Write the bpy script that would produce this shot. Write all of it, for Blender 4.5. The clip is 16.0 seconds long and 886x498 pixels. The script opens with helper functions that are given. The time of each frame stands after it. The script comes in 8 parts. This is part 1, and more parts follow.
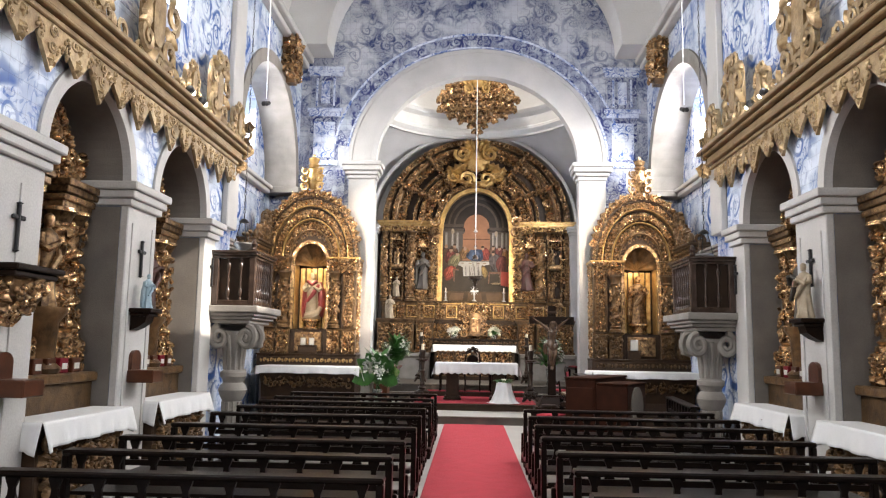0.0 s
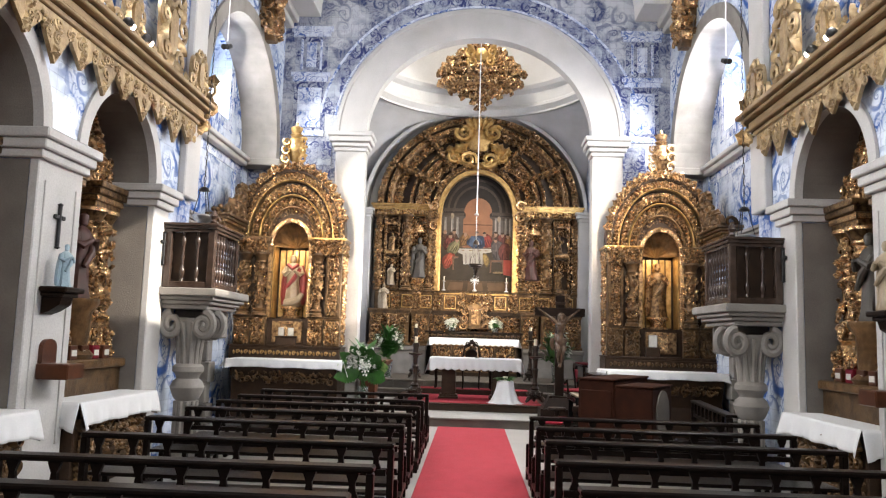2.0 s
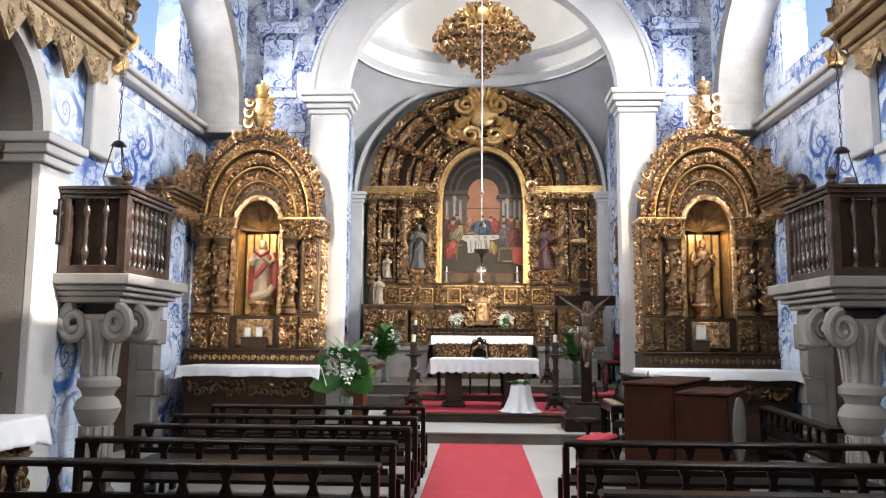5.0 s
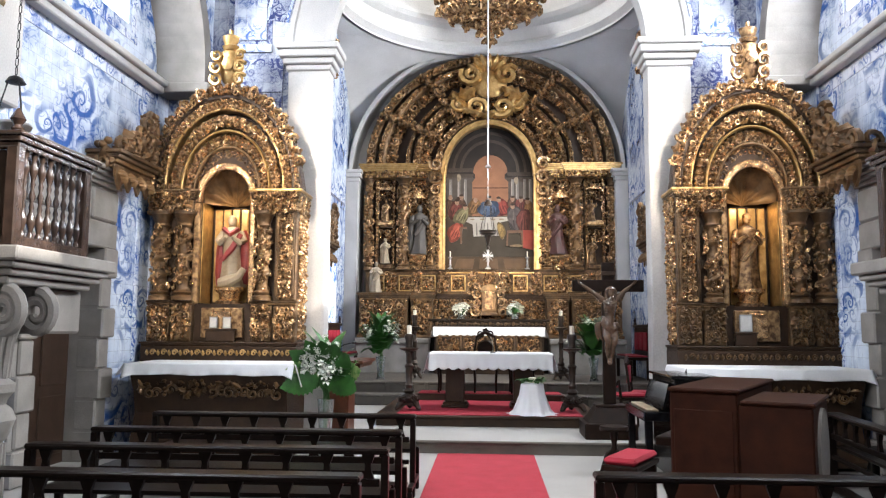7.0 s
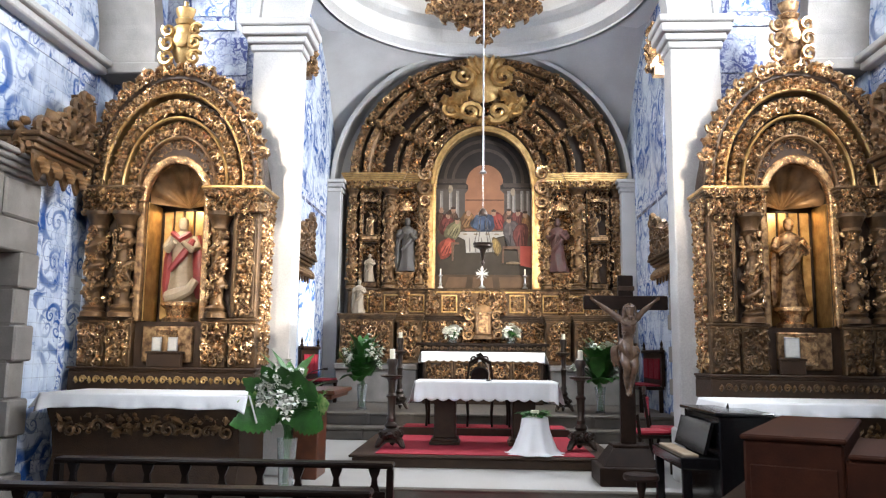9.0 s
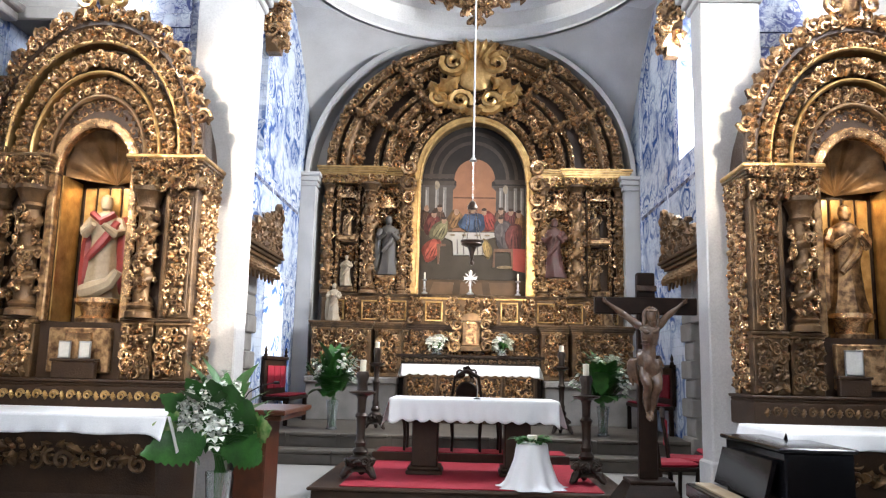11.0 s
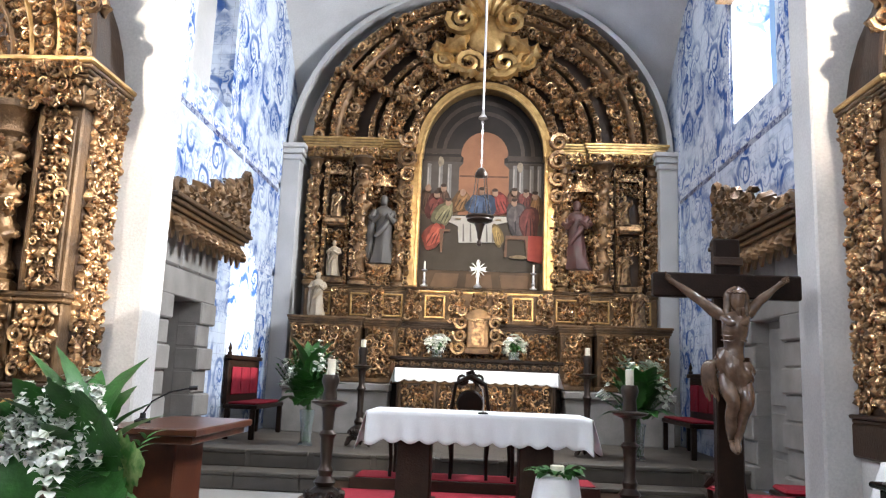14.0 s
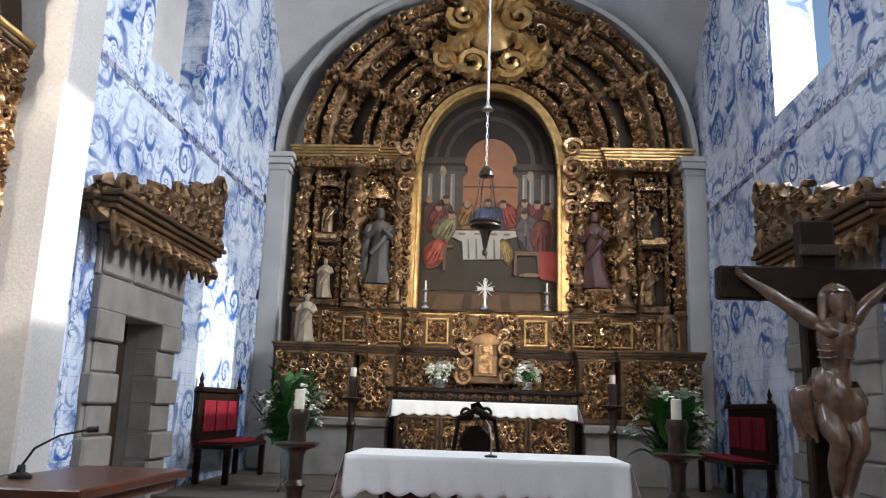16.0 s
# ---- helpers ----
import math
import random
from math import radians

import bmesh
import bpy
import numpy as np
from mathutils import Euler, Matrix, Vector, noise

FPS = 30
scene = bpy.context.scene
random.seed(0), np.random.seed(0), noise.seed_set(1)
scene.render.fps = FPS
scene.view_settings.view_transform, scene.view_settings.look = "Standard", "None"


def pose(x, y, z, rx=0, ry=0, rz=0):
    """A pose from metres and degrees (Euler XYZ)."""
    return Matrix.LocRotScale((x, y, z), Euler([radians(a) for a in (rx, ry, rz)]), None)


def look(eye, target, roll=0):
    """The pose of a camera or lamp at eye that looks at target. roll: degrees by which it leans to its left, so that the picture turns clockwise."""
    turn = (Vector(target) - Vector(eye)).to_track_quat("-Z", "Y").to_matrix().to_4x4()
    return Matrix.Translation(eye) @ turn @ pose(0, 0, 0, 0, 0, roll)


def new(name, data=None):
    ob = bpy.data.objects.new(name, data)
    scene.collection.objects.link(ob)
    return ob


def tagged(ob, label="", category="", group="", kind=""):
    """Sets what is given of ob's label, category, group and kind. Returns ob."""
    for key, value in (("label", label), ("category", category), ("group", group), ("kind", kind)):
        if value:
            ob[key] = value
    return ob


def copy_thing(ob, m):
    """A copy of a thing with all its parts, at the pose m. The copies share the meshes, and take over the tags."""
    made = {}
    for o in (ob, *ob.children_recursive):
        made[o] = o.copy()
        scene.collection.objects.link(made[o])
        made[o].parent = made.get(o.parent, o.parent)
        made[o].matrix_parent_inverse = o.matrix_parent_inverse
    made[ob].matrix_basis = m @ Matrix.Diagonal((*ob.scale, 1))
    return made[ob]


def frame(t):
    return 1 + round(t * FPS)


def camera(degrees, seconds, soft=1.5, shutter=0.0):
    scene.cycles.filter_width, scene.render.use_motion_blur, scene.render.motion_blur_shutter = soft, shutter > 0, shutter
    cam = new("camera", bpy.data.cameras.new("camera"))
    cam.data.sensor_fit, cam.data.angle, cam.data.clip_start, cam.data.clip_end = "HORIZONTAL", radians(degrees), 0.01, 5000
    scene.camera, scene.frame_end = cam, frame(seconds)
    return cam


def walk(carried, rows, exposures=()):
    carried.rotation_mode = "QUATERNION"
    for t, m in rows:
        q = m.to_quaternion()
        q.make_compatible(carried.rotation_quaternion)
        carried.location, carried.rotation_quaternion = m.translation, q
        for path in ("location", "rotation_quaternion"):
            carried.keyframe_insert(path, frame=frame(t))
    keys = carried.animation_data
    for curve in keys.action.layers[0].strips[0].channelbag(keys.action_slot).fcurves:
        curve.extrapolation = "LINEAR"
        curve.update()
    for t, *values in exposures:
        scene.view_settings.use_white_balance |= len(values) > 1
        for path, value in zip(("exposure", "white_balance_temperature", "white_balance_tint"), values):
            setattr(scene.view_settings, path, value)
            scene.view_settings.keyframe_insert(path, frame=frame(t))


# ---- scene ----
cam = camera(59.9, 16.0, soft=1.2)
METRES, EYE, TILT, LEAN, TURN = 12.8, 1.595, 0.0, 0.0, 2.1
ROWS = [
    (0.0, 0.0, 0.0, 0.0, -0.12, 7.12, -0.97),
    (0.5, 0.0042, 0.0321, 0.0007, -0.46, 6.95, -1.89),
    (1.0, 0.0049, 0.068, -0.0003, -0.2, 6.71, -1.26),
    (1.5, 0.0068, 0.1004, -0.0014, -0.18, 6.73, -0.76),
    (2.0, 0.0092, 0.137, 0.0002, -0.04, 6.6, -1.77),
    (2.5, 0.0095, 0.1693, -0.0012, 0.36, 6.33, -1.38),
    (3.0, 0.0109, 0.2029, -0.0024, 0.05, 6.27, -0.32),
    (3.5, 0.0127, 0.2337, -0.0014, -0.3, 6.41, -1.04),
    (6.0, 0.0241, 0.4038, -0.0038, 1.1, 6.6, -0.13),
    (6.5, 0.0275, 0.4361, -0.0035, 1.7, 6.31, -1.38),
    (7.0, 0.0277, 0.4722, -0.0027, 1.27, 5.94, -0.39),
    (7.5, 0.0289, 0.5029, -0.0043, 0.98, 6.28, -0.85),
    (8.0, 0.0306, 0.534, -0.0039, 1.04, 6.77, -1.76),
    (8.5, 0.029, 0.563, -0.0032, 1.03, 7.53, -0.6),
    (9.0, 0.0272, 0.5959, -0.0043, 0.57, 7.85, -0.66),
    (9.5, 0.0287, 0.626, -0.0039, 0.31, 7.99, -2.03),
    (10.0, 0.0273, 0.6598, -0.0043, -0.61, 8.31, -0.65),
    (12.5, 0.0389, 0.8091, -0.0057, -0.0, 9.31, -2.5),
    (13.0, 0.0386, 0.8387, -0.0046, 0.03, 9.35, -1.31),
    (13.5, 0.0391, 0.8658, -0.0069, -0.12, 9.37, -0.71),
    (14.0, 0.0416, 0.8943, -0.0068, 0.19, 9.37, -2.25),
    (14.5, 0.0417, 0.9234, -0.006, 0.7, 9.23, -0.88),
    (15.0, 0.0431, 0.9504, -0.0068, 0.66, 9.46, -0.46),
    (15.5, 0.0479, 0.9737, -0.0055, 0.85, 10.69, -2.08),
    (16.0, 0.0483, 0.9971, -0.0059, 0.94, 11.67, -1.79),
]
walk(cam, [(t, pose(0, 0, EYE, TILT, LEAN, TURN) @ pose(METRES * x, METRES * y, METRES * z, 90 + pitch, roll, yaw)) for t, x, y, z, yaw, pitch, roll in ROWS],
     exposures=((0.0, 1.02, 7050, 12), (3.5, 1.08, 6850, 11), (6.0, 1.09, 6500, 10), (10.0, 1.15, 6350, 10), (12.5, 1.22, 6400, 10), (14.0, 1.12, 6300, 10), (15.2, 0.84, 6300, 10), (16.0, 0.42, 6300, 10)))

# ---- world and light ----
world = bpy.data.worlds.new("world")
scene.world = world
world.use_nodes = True
sky = world.node_tree.nodes.new("ShaderNodeTexSky")
sky.sky_type, sky.sun_disc, sky.sun_elevation, sky.sun_rotation = "NISHITA", False, radians(28), radians(108)
world.node_tree.nodes["Background"].inputs["Strength"].default_value = 0.12
world.node_tree.links.new(sky.outputs["Color"], world.node_tree.nodes["Background"].inputs["Color"])


def area_lamp(name, eye, target, wide, high, watts, colour=(1, 1, 1)):
    data = bpy.data.lights.new(name, "AREA")
    data.shape, data.size, data.size_y, data.energy, data.color = "RECTANGLE", wide, high, watts, colour
    ob = new(name, data)
    ob.matrix_world = look(eye, target)
    return ob


def spot_lamp(name, eye, target, watts, degrees=60, colour=(1, 0.9, 0.75), radius=0.06, blend=0.6):
    data = bpy.data.lights.new(name, "SPOT")
    data.energy, data.spot_size, data.spot_blend, data.color, data.shadow_soft_size = watts, radians(degrees), blend, colour, radius
    ob = new(name, data)
    ob.matrix_world = look(eye, target)
    return ob


sun = bpy.data.lights.new("sun", "SUN")
sun.energy, sun.angle, sun.color = 5.0, radians(0.6), (1.0, 0.95, 0.87)
new("sun", sun).matrix_world = look((0, 0, 0), (-6.7, 1.9, -3.6))

DAY = (0.93, 0.96, 1.0)
WARM = (1.0, 0.84, 0.62)
# daylight in the window openings; the front, near and dome lamps are added fill
area_lamp("window_light_recess_left", (-4.95, 14.5, 6.2), (0, 13.5, 0), 1.4, 1.3, 200, DAY)
area_lamp("window_light_recess_right", (4.95, 14.5, 6.2), (0, 13.5, 0), 1.4, 1.3, 340, DAY)
area_lamp("window_light_chancel_right", (3.85, 20.5, 6.0), (0, 20.5, 3.5), 1.3, 1.9, 450, DAY)
area_lamp("window_light_nave_left", (-4.3, 8.9, 6.7), (0, 9, 2), 1.3, 1.5, 270, DAY)
area_lamp("window_light_nave_right", (4.3, 8.9, 6.7), (0, 9, 2), 1.3, 1.5, 280, DAY)
# added fill from behind the camera, no window known there
area_lamp("added_fill_behind_camera", (0, -4.4, 6.0), (0, 8, 2.5), 3.0, 2.6, 190, DAY)
# near pair: extra fill, placed in openings that are out of view
area_lamp("added_fill_nave_near_left", (-4.3, 2.5, 6.7), (0, 3, 2), 1.3, 1.5, 135, DAY)
area_lamp("added_fill_nave_near_right", (4.3, 2.5, 6.7), (0, 3, 2), 1.3, 1.5, 110, DAY)
# added lamp that brightens the dome and chancel, no lantern known
area_lamp("added_dome_light", (0.1, 20.7, 12.0), (0.1, 20.7, 0), 1.5, 1.5, 115, (1, 0.98, 0.95))
# spots on the cornices; those in the niches are added, without any fitting
spot_lamp("gallery_beam_left", (-3.2, 10.2, 4.75), (-3.2, 16.2, 2.9), 680, 36, (1, 0.88, 0.72), 0.18)
spot_lamp("gallery_beam_right", (3.2, 10.2, 4.75), (3.2, 16.2, 3.7), 330, 30, (1, 0.88, 0.72), 0.18)
spot_lamp("gallery_beam_far_left", (-3.2, 9.0, 4.75), (0.1, 24.4, 3.2), 1900, 21, (1, 0.87, 0.70))
spot_lamp("gallery_beam_far_right", (3.2, 9.0, 4.75), (0.1, 24.4, 3.2), 1900, 21, (1, 0.87, 0.70))
for x in (-3.38, 3.53):
    spot_lamp("added_niche_light", (x, 16.09, 3.3), (x, 16.55, 2.75), 8, 160, (1, 0.78, 0.5), 0.04)

# ---- materials ----


def material(name, colour, rough=0.6, metal=0.0, second=None, scale=6.0, detail=6.0, amount=0.5, bump=0.15, fine=60.0, spec=0.5, coord="Object", island=0.0):
    """Two-scale variation: a large mottling between two colours, a fine grain in the relief."""
    m = bpy.data.materials.new(name)
    m.use_nodes = True
    n, l = m.node_tree.nodes, m.node_tree.links
    b = n["Principled BSDF"]
    b.inputs["Roughness"].default_value, b.inputs["Metallic"].default_value = rough, metal
    b.inputs["Specular IOR Level"].default_value = spec
    tc = n.new("ShaderNodeTexCoord")
    big, small = n.new("ShaderNodeTexNoise"), n.new("ShaderNodeTexNoise")
    big.inputs["Scale"].default_value, big.inputs["Detail"].default_value = scale, detail
    small.inputs["Scale"].default_value, small.inputs["Detail"].default_value = fine, 3
    for t in (big, small):
        l.new(tc.outputs[coord], t.inputs["Vector"])
    ramp = n.new("ShaderNodeValToRGB")
    ramp.color_ramp.elements[0].position, ramp.color_ramp.elements[1].position = 0.5 - amount / 2, 0.5 + amount / 2
    second = second or tuple(c * 0.7 for c in colour)
    ramp.color_ramp.elements[0].color, ramp.color_ramp.elements[1].color = (*second, 1), (*colour, 1)
    l.new(big.outputs["Fac"], ramp.inputs["Fac"])
    mix = n.new("ShaderNodeMix")
    mix.data_type, mix.blend_type = "RGBA", "MULTIPLY"
    mix.inputs["Factor"].default_value = 0.35
    l.new(ramp.outputs["Color"], mix.inputs[6])
    l.new(small.outputs["Fac"], mix.inputs[7])
    last = mix.outputs[2]
    if island:
        geo, span, mul = n.new("ShaderNodeNewGeometry"), n.new("ShaderNodeMapRange"), n.new("ShaderNodeMix")
        span.inputs["To Min"].default_value, span.inputs["To Max"].default_value = 1 - island, 1 + 0.5 * island
        l.new(geo.outputs["Random Per Island"], span.inputs["Value"])
        mul.data_type, mul.blend_type = "RGBA", "MULTIPLY"
        mul.inputs["Factor"].default_value = 1.0
        l.new(last, mul.inputs[6])
        l.new(span.outputs["Result"], mul.inputs[7])
        last = mul.outputs[2]
        rough_span = n.new("ShaderNodeMapRange")
        rough_span.inputs["To Min"].default_value, rough_span.inputs["To Max"].default_value = rough + 0.18, rough - 0.08
        l.new(geo.outputs["Random Per Island"], rough_span.inputs["Value"])
        l.new(rough_span.outputs["Result"], b.inputs["Roughness"])
    l.new(last, b.inputs["Base Color"])
    bp = n.new("ShaderNodeBump")
    bp.inputs["Strength"].default_value, bp.inputs["Distance"].default_value = bump, 0.02
    l.new(small.outputs["Fac"], bp.inputs["Height"])
    l.new(bp.outputs["Normal"], b.inputs["Normal"])
    return m


def glow(name, colour, strength):
    m = bpy.data.materials.new(name)
    m.use_nodes = True
    b = m.node_tree.nodes["Principled BSDF"]
    b.inputs["Base Color"].default_value = (*colour, 1)
    b.inputs["Emission Color"].default_value, b.inputs["Emission Strength"].default_value = (*colour, 1), strength
    return m


def tile_material(name, swirl=2.2, cover=0.5, curl=1.0, ink=(0.05, 0.13, 0.40), ground=(0.66, 0.74, 0.84)):
    """Blue and white painted tiles: painted scrolls and clouds of blue wash, in a grid of 14 cm tiles."""
    m = bpy.data.materials.new(name)
    m.use_nodes = True
    n, l = m.node_tree.nodes, m.node_tree.links
    b = n["Principled BSDF"]
    b.inputs["Roughness"].default_value = 0.22
    tc, sep, comb = n.new("ShaderNodeTexCoord"), n.new("ShaderNodeSeparateXYZ"), n.new("ShaderNodeCombineXYZ")
    l.new(tc.outputs["Object"], sep.inputs["Vector"])
    geo, nsep, pick, side = n.new("ShaderNodeNewGeometry"), n.new("ShaderNodeSeparateXYZ"), n.new("ShaderNodeMix"), n.new("ShaderNodeMath")
    l.new(geo.outputs["True Normal"], nsep.inputs["Vector"])
    side.operation = "ABSOLUTE"
    l.new(nsep.outputs["Y"], side.inputs[0])
    l.new(side.outputs[0], pick.inputs[0])
    l.new(sep.outputs["Y"], pick.inputs[2])
    l.new(sep.outputs["X"], pick.inputs[3])
    l.new(pick.outputs[0], comb.inputs["X"])
    l.new(sep.outputs["Z"], comb.inputs["Y"])

    def math_node(op, a, c=None, d=None):
        q = n.new("ShaderNodeMath")
        q.operation = op
        for i, v in enumerate((a, c, d)):
            if v is not None:
                if isinstance(v, (int, float)):
                    q.inputs[i].default_value = v
                else:
                    l.new(v, q.inputs[i])
        return q.outputs[0]

    def noise_node(scale, detail, distortion=0.0, vector=None):
        q = n.new("ShaderNodeTexNoise")
        q.inputs["Scale"].default_value, q.inputs["Detail"].default_value, q.inputs["Distortion"].default_value = scale, detail, distortion
        l.new(vector or comb.outputs["Vector"], q.inputs["Vector"])
        return q

    def smooth(value, lo, hi, to_lo=0.0, to_hi=1.0):
        q = n.new("ShaderNodeMapRange")
        q.interpolation_type = "SMOOTHSTEP"
        for key, val in (("From Min", lo), ("From Max", hi), ("To Min", to_lo), ("To Max", to_hi)):
            q.inputs[key].default_value = val
        l.new(value, q.inputs["Value"])
        return q.outputs["Result"]

    # volutes: spirals wound about scattered centres, each with its own turn and hand
    wobble = noise_node(swirl * 1.6, 2.0)
    bent = n.new("ShaderNodeVectorMath")
    bent.operation = "MULTIPLY_ADD"
    l.new(wobble.outputs["Color"], bent.inputs[0])
    bent.inputs[1].default_value = (0.34 / swirl, 0.34 / swirl, 0)
    l.new(comb.outputs["Vector"], bent.inputs[2])

    def volutes(scale, arms, wind, lo, hi):
        cell, rel, xyz, tint = n.new("ShaderNodeTexVoronoi"), n.new("ShaderNodeVectorMath"), n.new("ShaderNodeSeparateXYZ"), n.new("ShaderNodeSeparateColor")
        cell.voronoi_dimensions, rel.operation = "2D", "SUBTRACT"
        cell.inputs["Scale"].default_value = scale
        l.new(bent.outputs["Vector"], cell.inputs["Vector"])
        l.new(bent.outputs["Vector"], rel.inputs[0])
        l.new(cell.outputs["Position"], rel.inputs[1])
        l.new(rel.outputs["Vector"], xyz.inputs["Vector"])
        l.new(cell.outputs["Color"], tint.inputs["Color"])
        turn = math_node("MULTIPLY", math_node("ARCTAN2", xyz.outputs["Y"], xyz.outputs["X"]), arms)
        hand = math_node("SUBTRACT", math_node("MULTIPLY", math_node("GREATER_THAN", tint.outputs["Red"], 0.5), 2.0), 1.0)
        reach = math_node("LOGARITHM", math_node("ADD", cell.outputs["Distance"], 0.03), math.e)
        spiral = math_node("ADD", turn, math_node("MULTIPLY", math_node("MULTIPLY", reach, wind), hand))
        return smooth(math_node("SINE", math_node("ADD", spiral, math_node("MULTIPLY", tint.outputs["Green"], 6.28))), lo, hi)

    strokes = math_node("MAXIMUM", volutes(swirl * 1.5, 1.0, 5.5, 0.15, 0.95), math_node("MULTIPLY", volutes(swirl * 3.4, 2.0, 4.0, 0.45, 1.0), 0.6))
    fine_field = noise_node(swirl * 2.6, 2.0, 1.2)
    hatch = smooth(math_node("SINE", math_node("MULTIPLY", fine_field.outputs["Fac"], 40.0)), 0.35, 1.0)
    weight = smooth(noise_node(swirl * 0.9, 2.0).outputs["Fac"], 0.36, 0.62)
    wash = smooth(noise_node(swirl * 1.1, 3.0, 0.8).outputs["Fac"], 0.60 - 0.28 * cover, 0.80 - 0.16 * cover)
    shade = math_node("MULTIPLY", wash, 0.42)
    shade = math_node("ADD", shade, math_node("MULTIPLY", math_node("MULTIPLY", strokes, weight), curl * (0.66 + 0.35 * cover)))
    shade = math_node("ADD", shade, math_node("MULTIPLY", math_node("MULTIPLY", hatch, wash), 0.36))
    ramp = n.new("ShaderNodeValToRGB")
    e = ramp.color_ramp.elements
    mid = tuple(0.42 * g + 0.58 * i for g, i in zip(ground, ink))
    e[0].position, e[0].color = 0.0, (*ground, 1)
    e[1].position, e[1].color = 1.0, (*ink, 1)
    x = e.new(0.5)
    x.color = (*mid, 1)
    l.new(shade, ramp.inputs["Fac"])
    brick = n.new("ShaderNodeTexBrick")
    brick.offset = 0
    for key, val in (("Scale", 1.0), ("Brick Width", 0.14), ("Row Height", 0.14), ("Mortar Size", 0.0022), ("Bias", 0.0)):
        brick.inputs[key].default_value = val
    brick.inputs["Color1"].default_value, brick.inputs["Color2"].default_value = (1, 1, 1, 1), (0.88, 0.9, 0.94, 1)
    brick.inputs["Mortar"].default_value = (0.55, 0.55, 0.55, 1)
    l.new(comb.outputs["Vector"], brick.inputs["Vector"])
    mix = n.new("ShaderNodeMixRGB")
    mix.blend_type, mix.inputs["Fac"].default_value = "MULTIPLY", 0.8
    l.new(ramp.outputs["Color"], mix.inputs[1])
    l.new(brick.outputs["Color"], mix.inputs[2])
    l.new(mix.outputs["Color"], b.inputs["Base Color"])
    bp = n.new("ShaderNodeBump")
    bp.invert = True
    bp.inputs["Strength"].default_value, bp.inputs["Distance"].default_value = 0.5, 0.003
    l.new(brick.outputs["Fac"], bp.inputs["Height"])
    l.new(bp.outputs["Normal"], b.inputs["Normal"])
    return m


STONE = material("grey_granite", (0.33, 0.305, 0.275), 0.75, second=(0.20, 0.18, 0.16), scale=3, fine=90, bump=0.25)
DARKSTONE = material("dark_granite", (0.125, 0.104, 0.08), 0.6, second=(0.06, 0.05, 0.04), scale=3, fine=80, bump=0.3)
WHITE = material("white_plaster", (0.80, 0.79, 0.77), 0.8, second=(0.70, 0.69, 0.66), scale=1.3, fine=40, bump=0.08)
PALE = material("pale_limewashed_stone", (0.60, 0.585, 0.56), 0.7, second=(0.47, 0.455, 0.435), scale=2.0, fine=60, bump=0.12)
LIME = material("limewashed_plaster", (0.70, 0.685, 0.66), 0.75, second=(0.55, 0.535, 0.51), scale=1.6, fine=50, bump=0.1)
FLOOR = material("pale_floor_stone", (0.50, 0.48, 0.45), 0.35, second=(0.40, 0.385, 0.36), scale=1.6, fine=50, bump=0.05)
GOLD = material("gilded_wood", (0.82, 0.51, 0.25), 0.25, 0.74, second=(0.17, 0.085, 0.04), scale=16, amount=0.26, fine=70, bump=0.3, island=0.7)
# worn gilding; as a backing its dark tone also paints the gaps' shade
DARKGOLD = material("worn_gilding_with_shade", (0.29, 0.165, 0.072), 0.36, 0.5, second=(0.055, 0.03, 0.014), scale=7, amount=0.5, fine=70, bump=0.35, island=0.5)
BRIGHTGOLD = material("bright_gilding", (0.74, 0.49, 0.20), 0.36, 0.8, second=(0.32, 0.18, 0.06), scale=9, fine=60, bump=0.15)
PALEGILD = material("pale_worn_gilding", (0.56, 0.41, 0.225), 0.36, 0.5, second=(0.26, 0.165, 0.08), scale=11, amount=0.4, fine=70, bump=0.25, island=0.35)
WORNGILD = material("brown_worn_gilding", (0.42, 0.29, 0.15), 0.42, 0.4, second=(0.20, 0.125, 0.06), scale=5, amount=0.5, fine=70, bump=0.2)
# near-black: shade of the gaps behind carving put in the colour; also plain wood
SHADEWOOD = material("brown_wood_with_gap_shade", (0.055, 0.028, 0.013), 0.5, second=(0.025, 0.013, 0.007), scale=8, fine=70, bump=0.3, spec=0.25)
PEWWOOD = material("black_brown_pew_wood", (0.010, 0.006, 0.0045), 0.3, second=(0.005, 0.003, 0.0025), scale=12, fine=110, bump=0.08, spec=0.10)
REDWOOD = material("red_brown_polished_wood", (0.12, 0.04, 0.018), 0.3, second=(0.045, 0.016, 0.009), scale=7, fine=90, bump=0.06, spec=0.3)
CASEWOOD = material("dark_red_brown_case_wood", (0.045, 0.015, 0.008), 0.55, second=(0.022, 0.008, 0.005), scale=7, fine=90, bump=0.06, spec=0.06)
DARKWOOD = material("dark_carved_wood", (0.020, 0.010, 0.006), 0.42, second=(0.008, 0.0045, 0.003), scale=9, fine=80, bump=0.15, spec=0.1)
CLOTH = material("white_linen", (0.86, 0.86, 0.85), 0.9, second=(0.78, 0.78, 0.78), scale=4, fine=160, bump=0.1)
CARPET = material("red_carpet", (0.48, 0.035, 0.055), 0.95, second=(0.38, 0.025, 0.04), scale=5, fine=220, bump=0.5)
REDCLOTH = material("crimson_velvet", (0.42, 0.012, 0.035), 0.85, second=(0.3, 0.008, 0.02), scale=7, fine=160, bump=0.3)
LEAFM = material("glossy_green_leaf", (0.055, 0.19, 0.035), 0.42, second=(0.02, 0.075, 0.015), scale=9, fine=60, bump=0.15, spec=0.3)
PALELEAF = material("variegated_leaf", (0.06, 0.2, 0.035), 0.34, second=(0.30, 0.40, 0.15), scale=16, amount=0.2, fine=60, bump=0.15, spec=0.35)
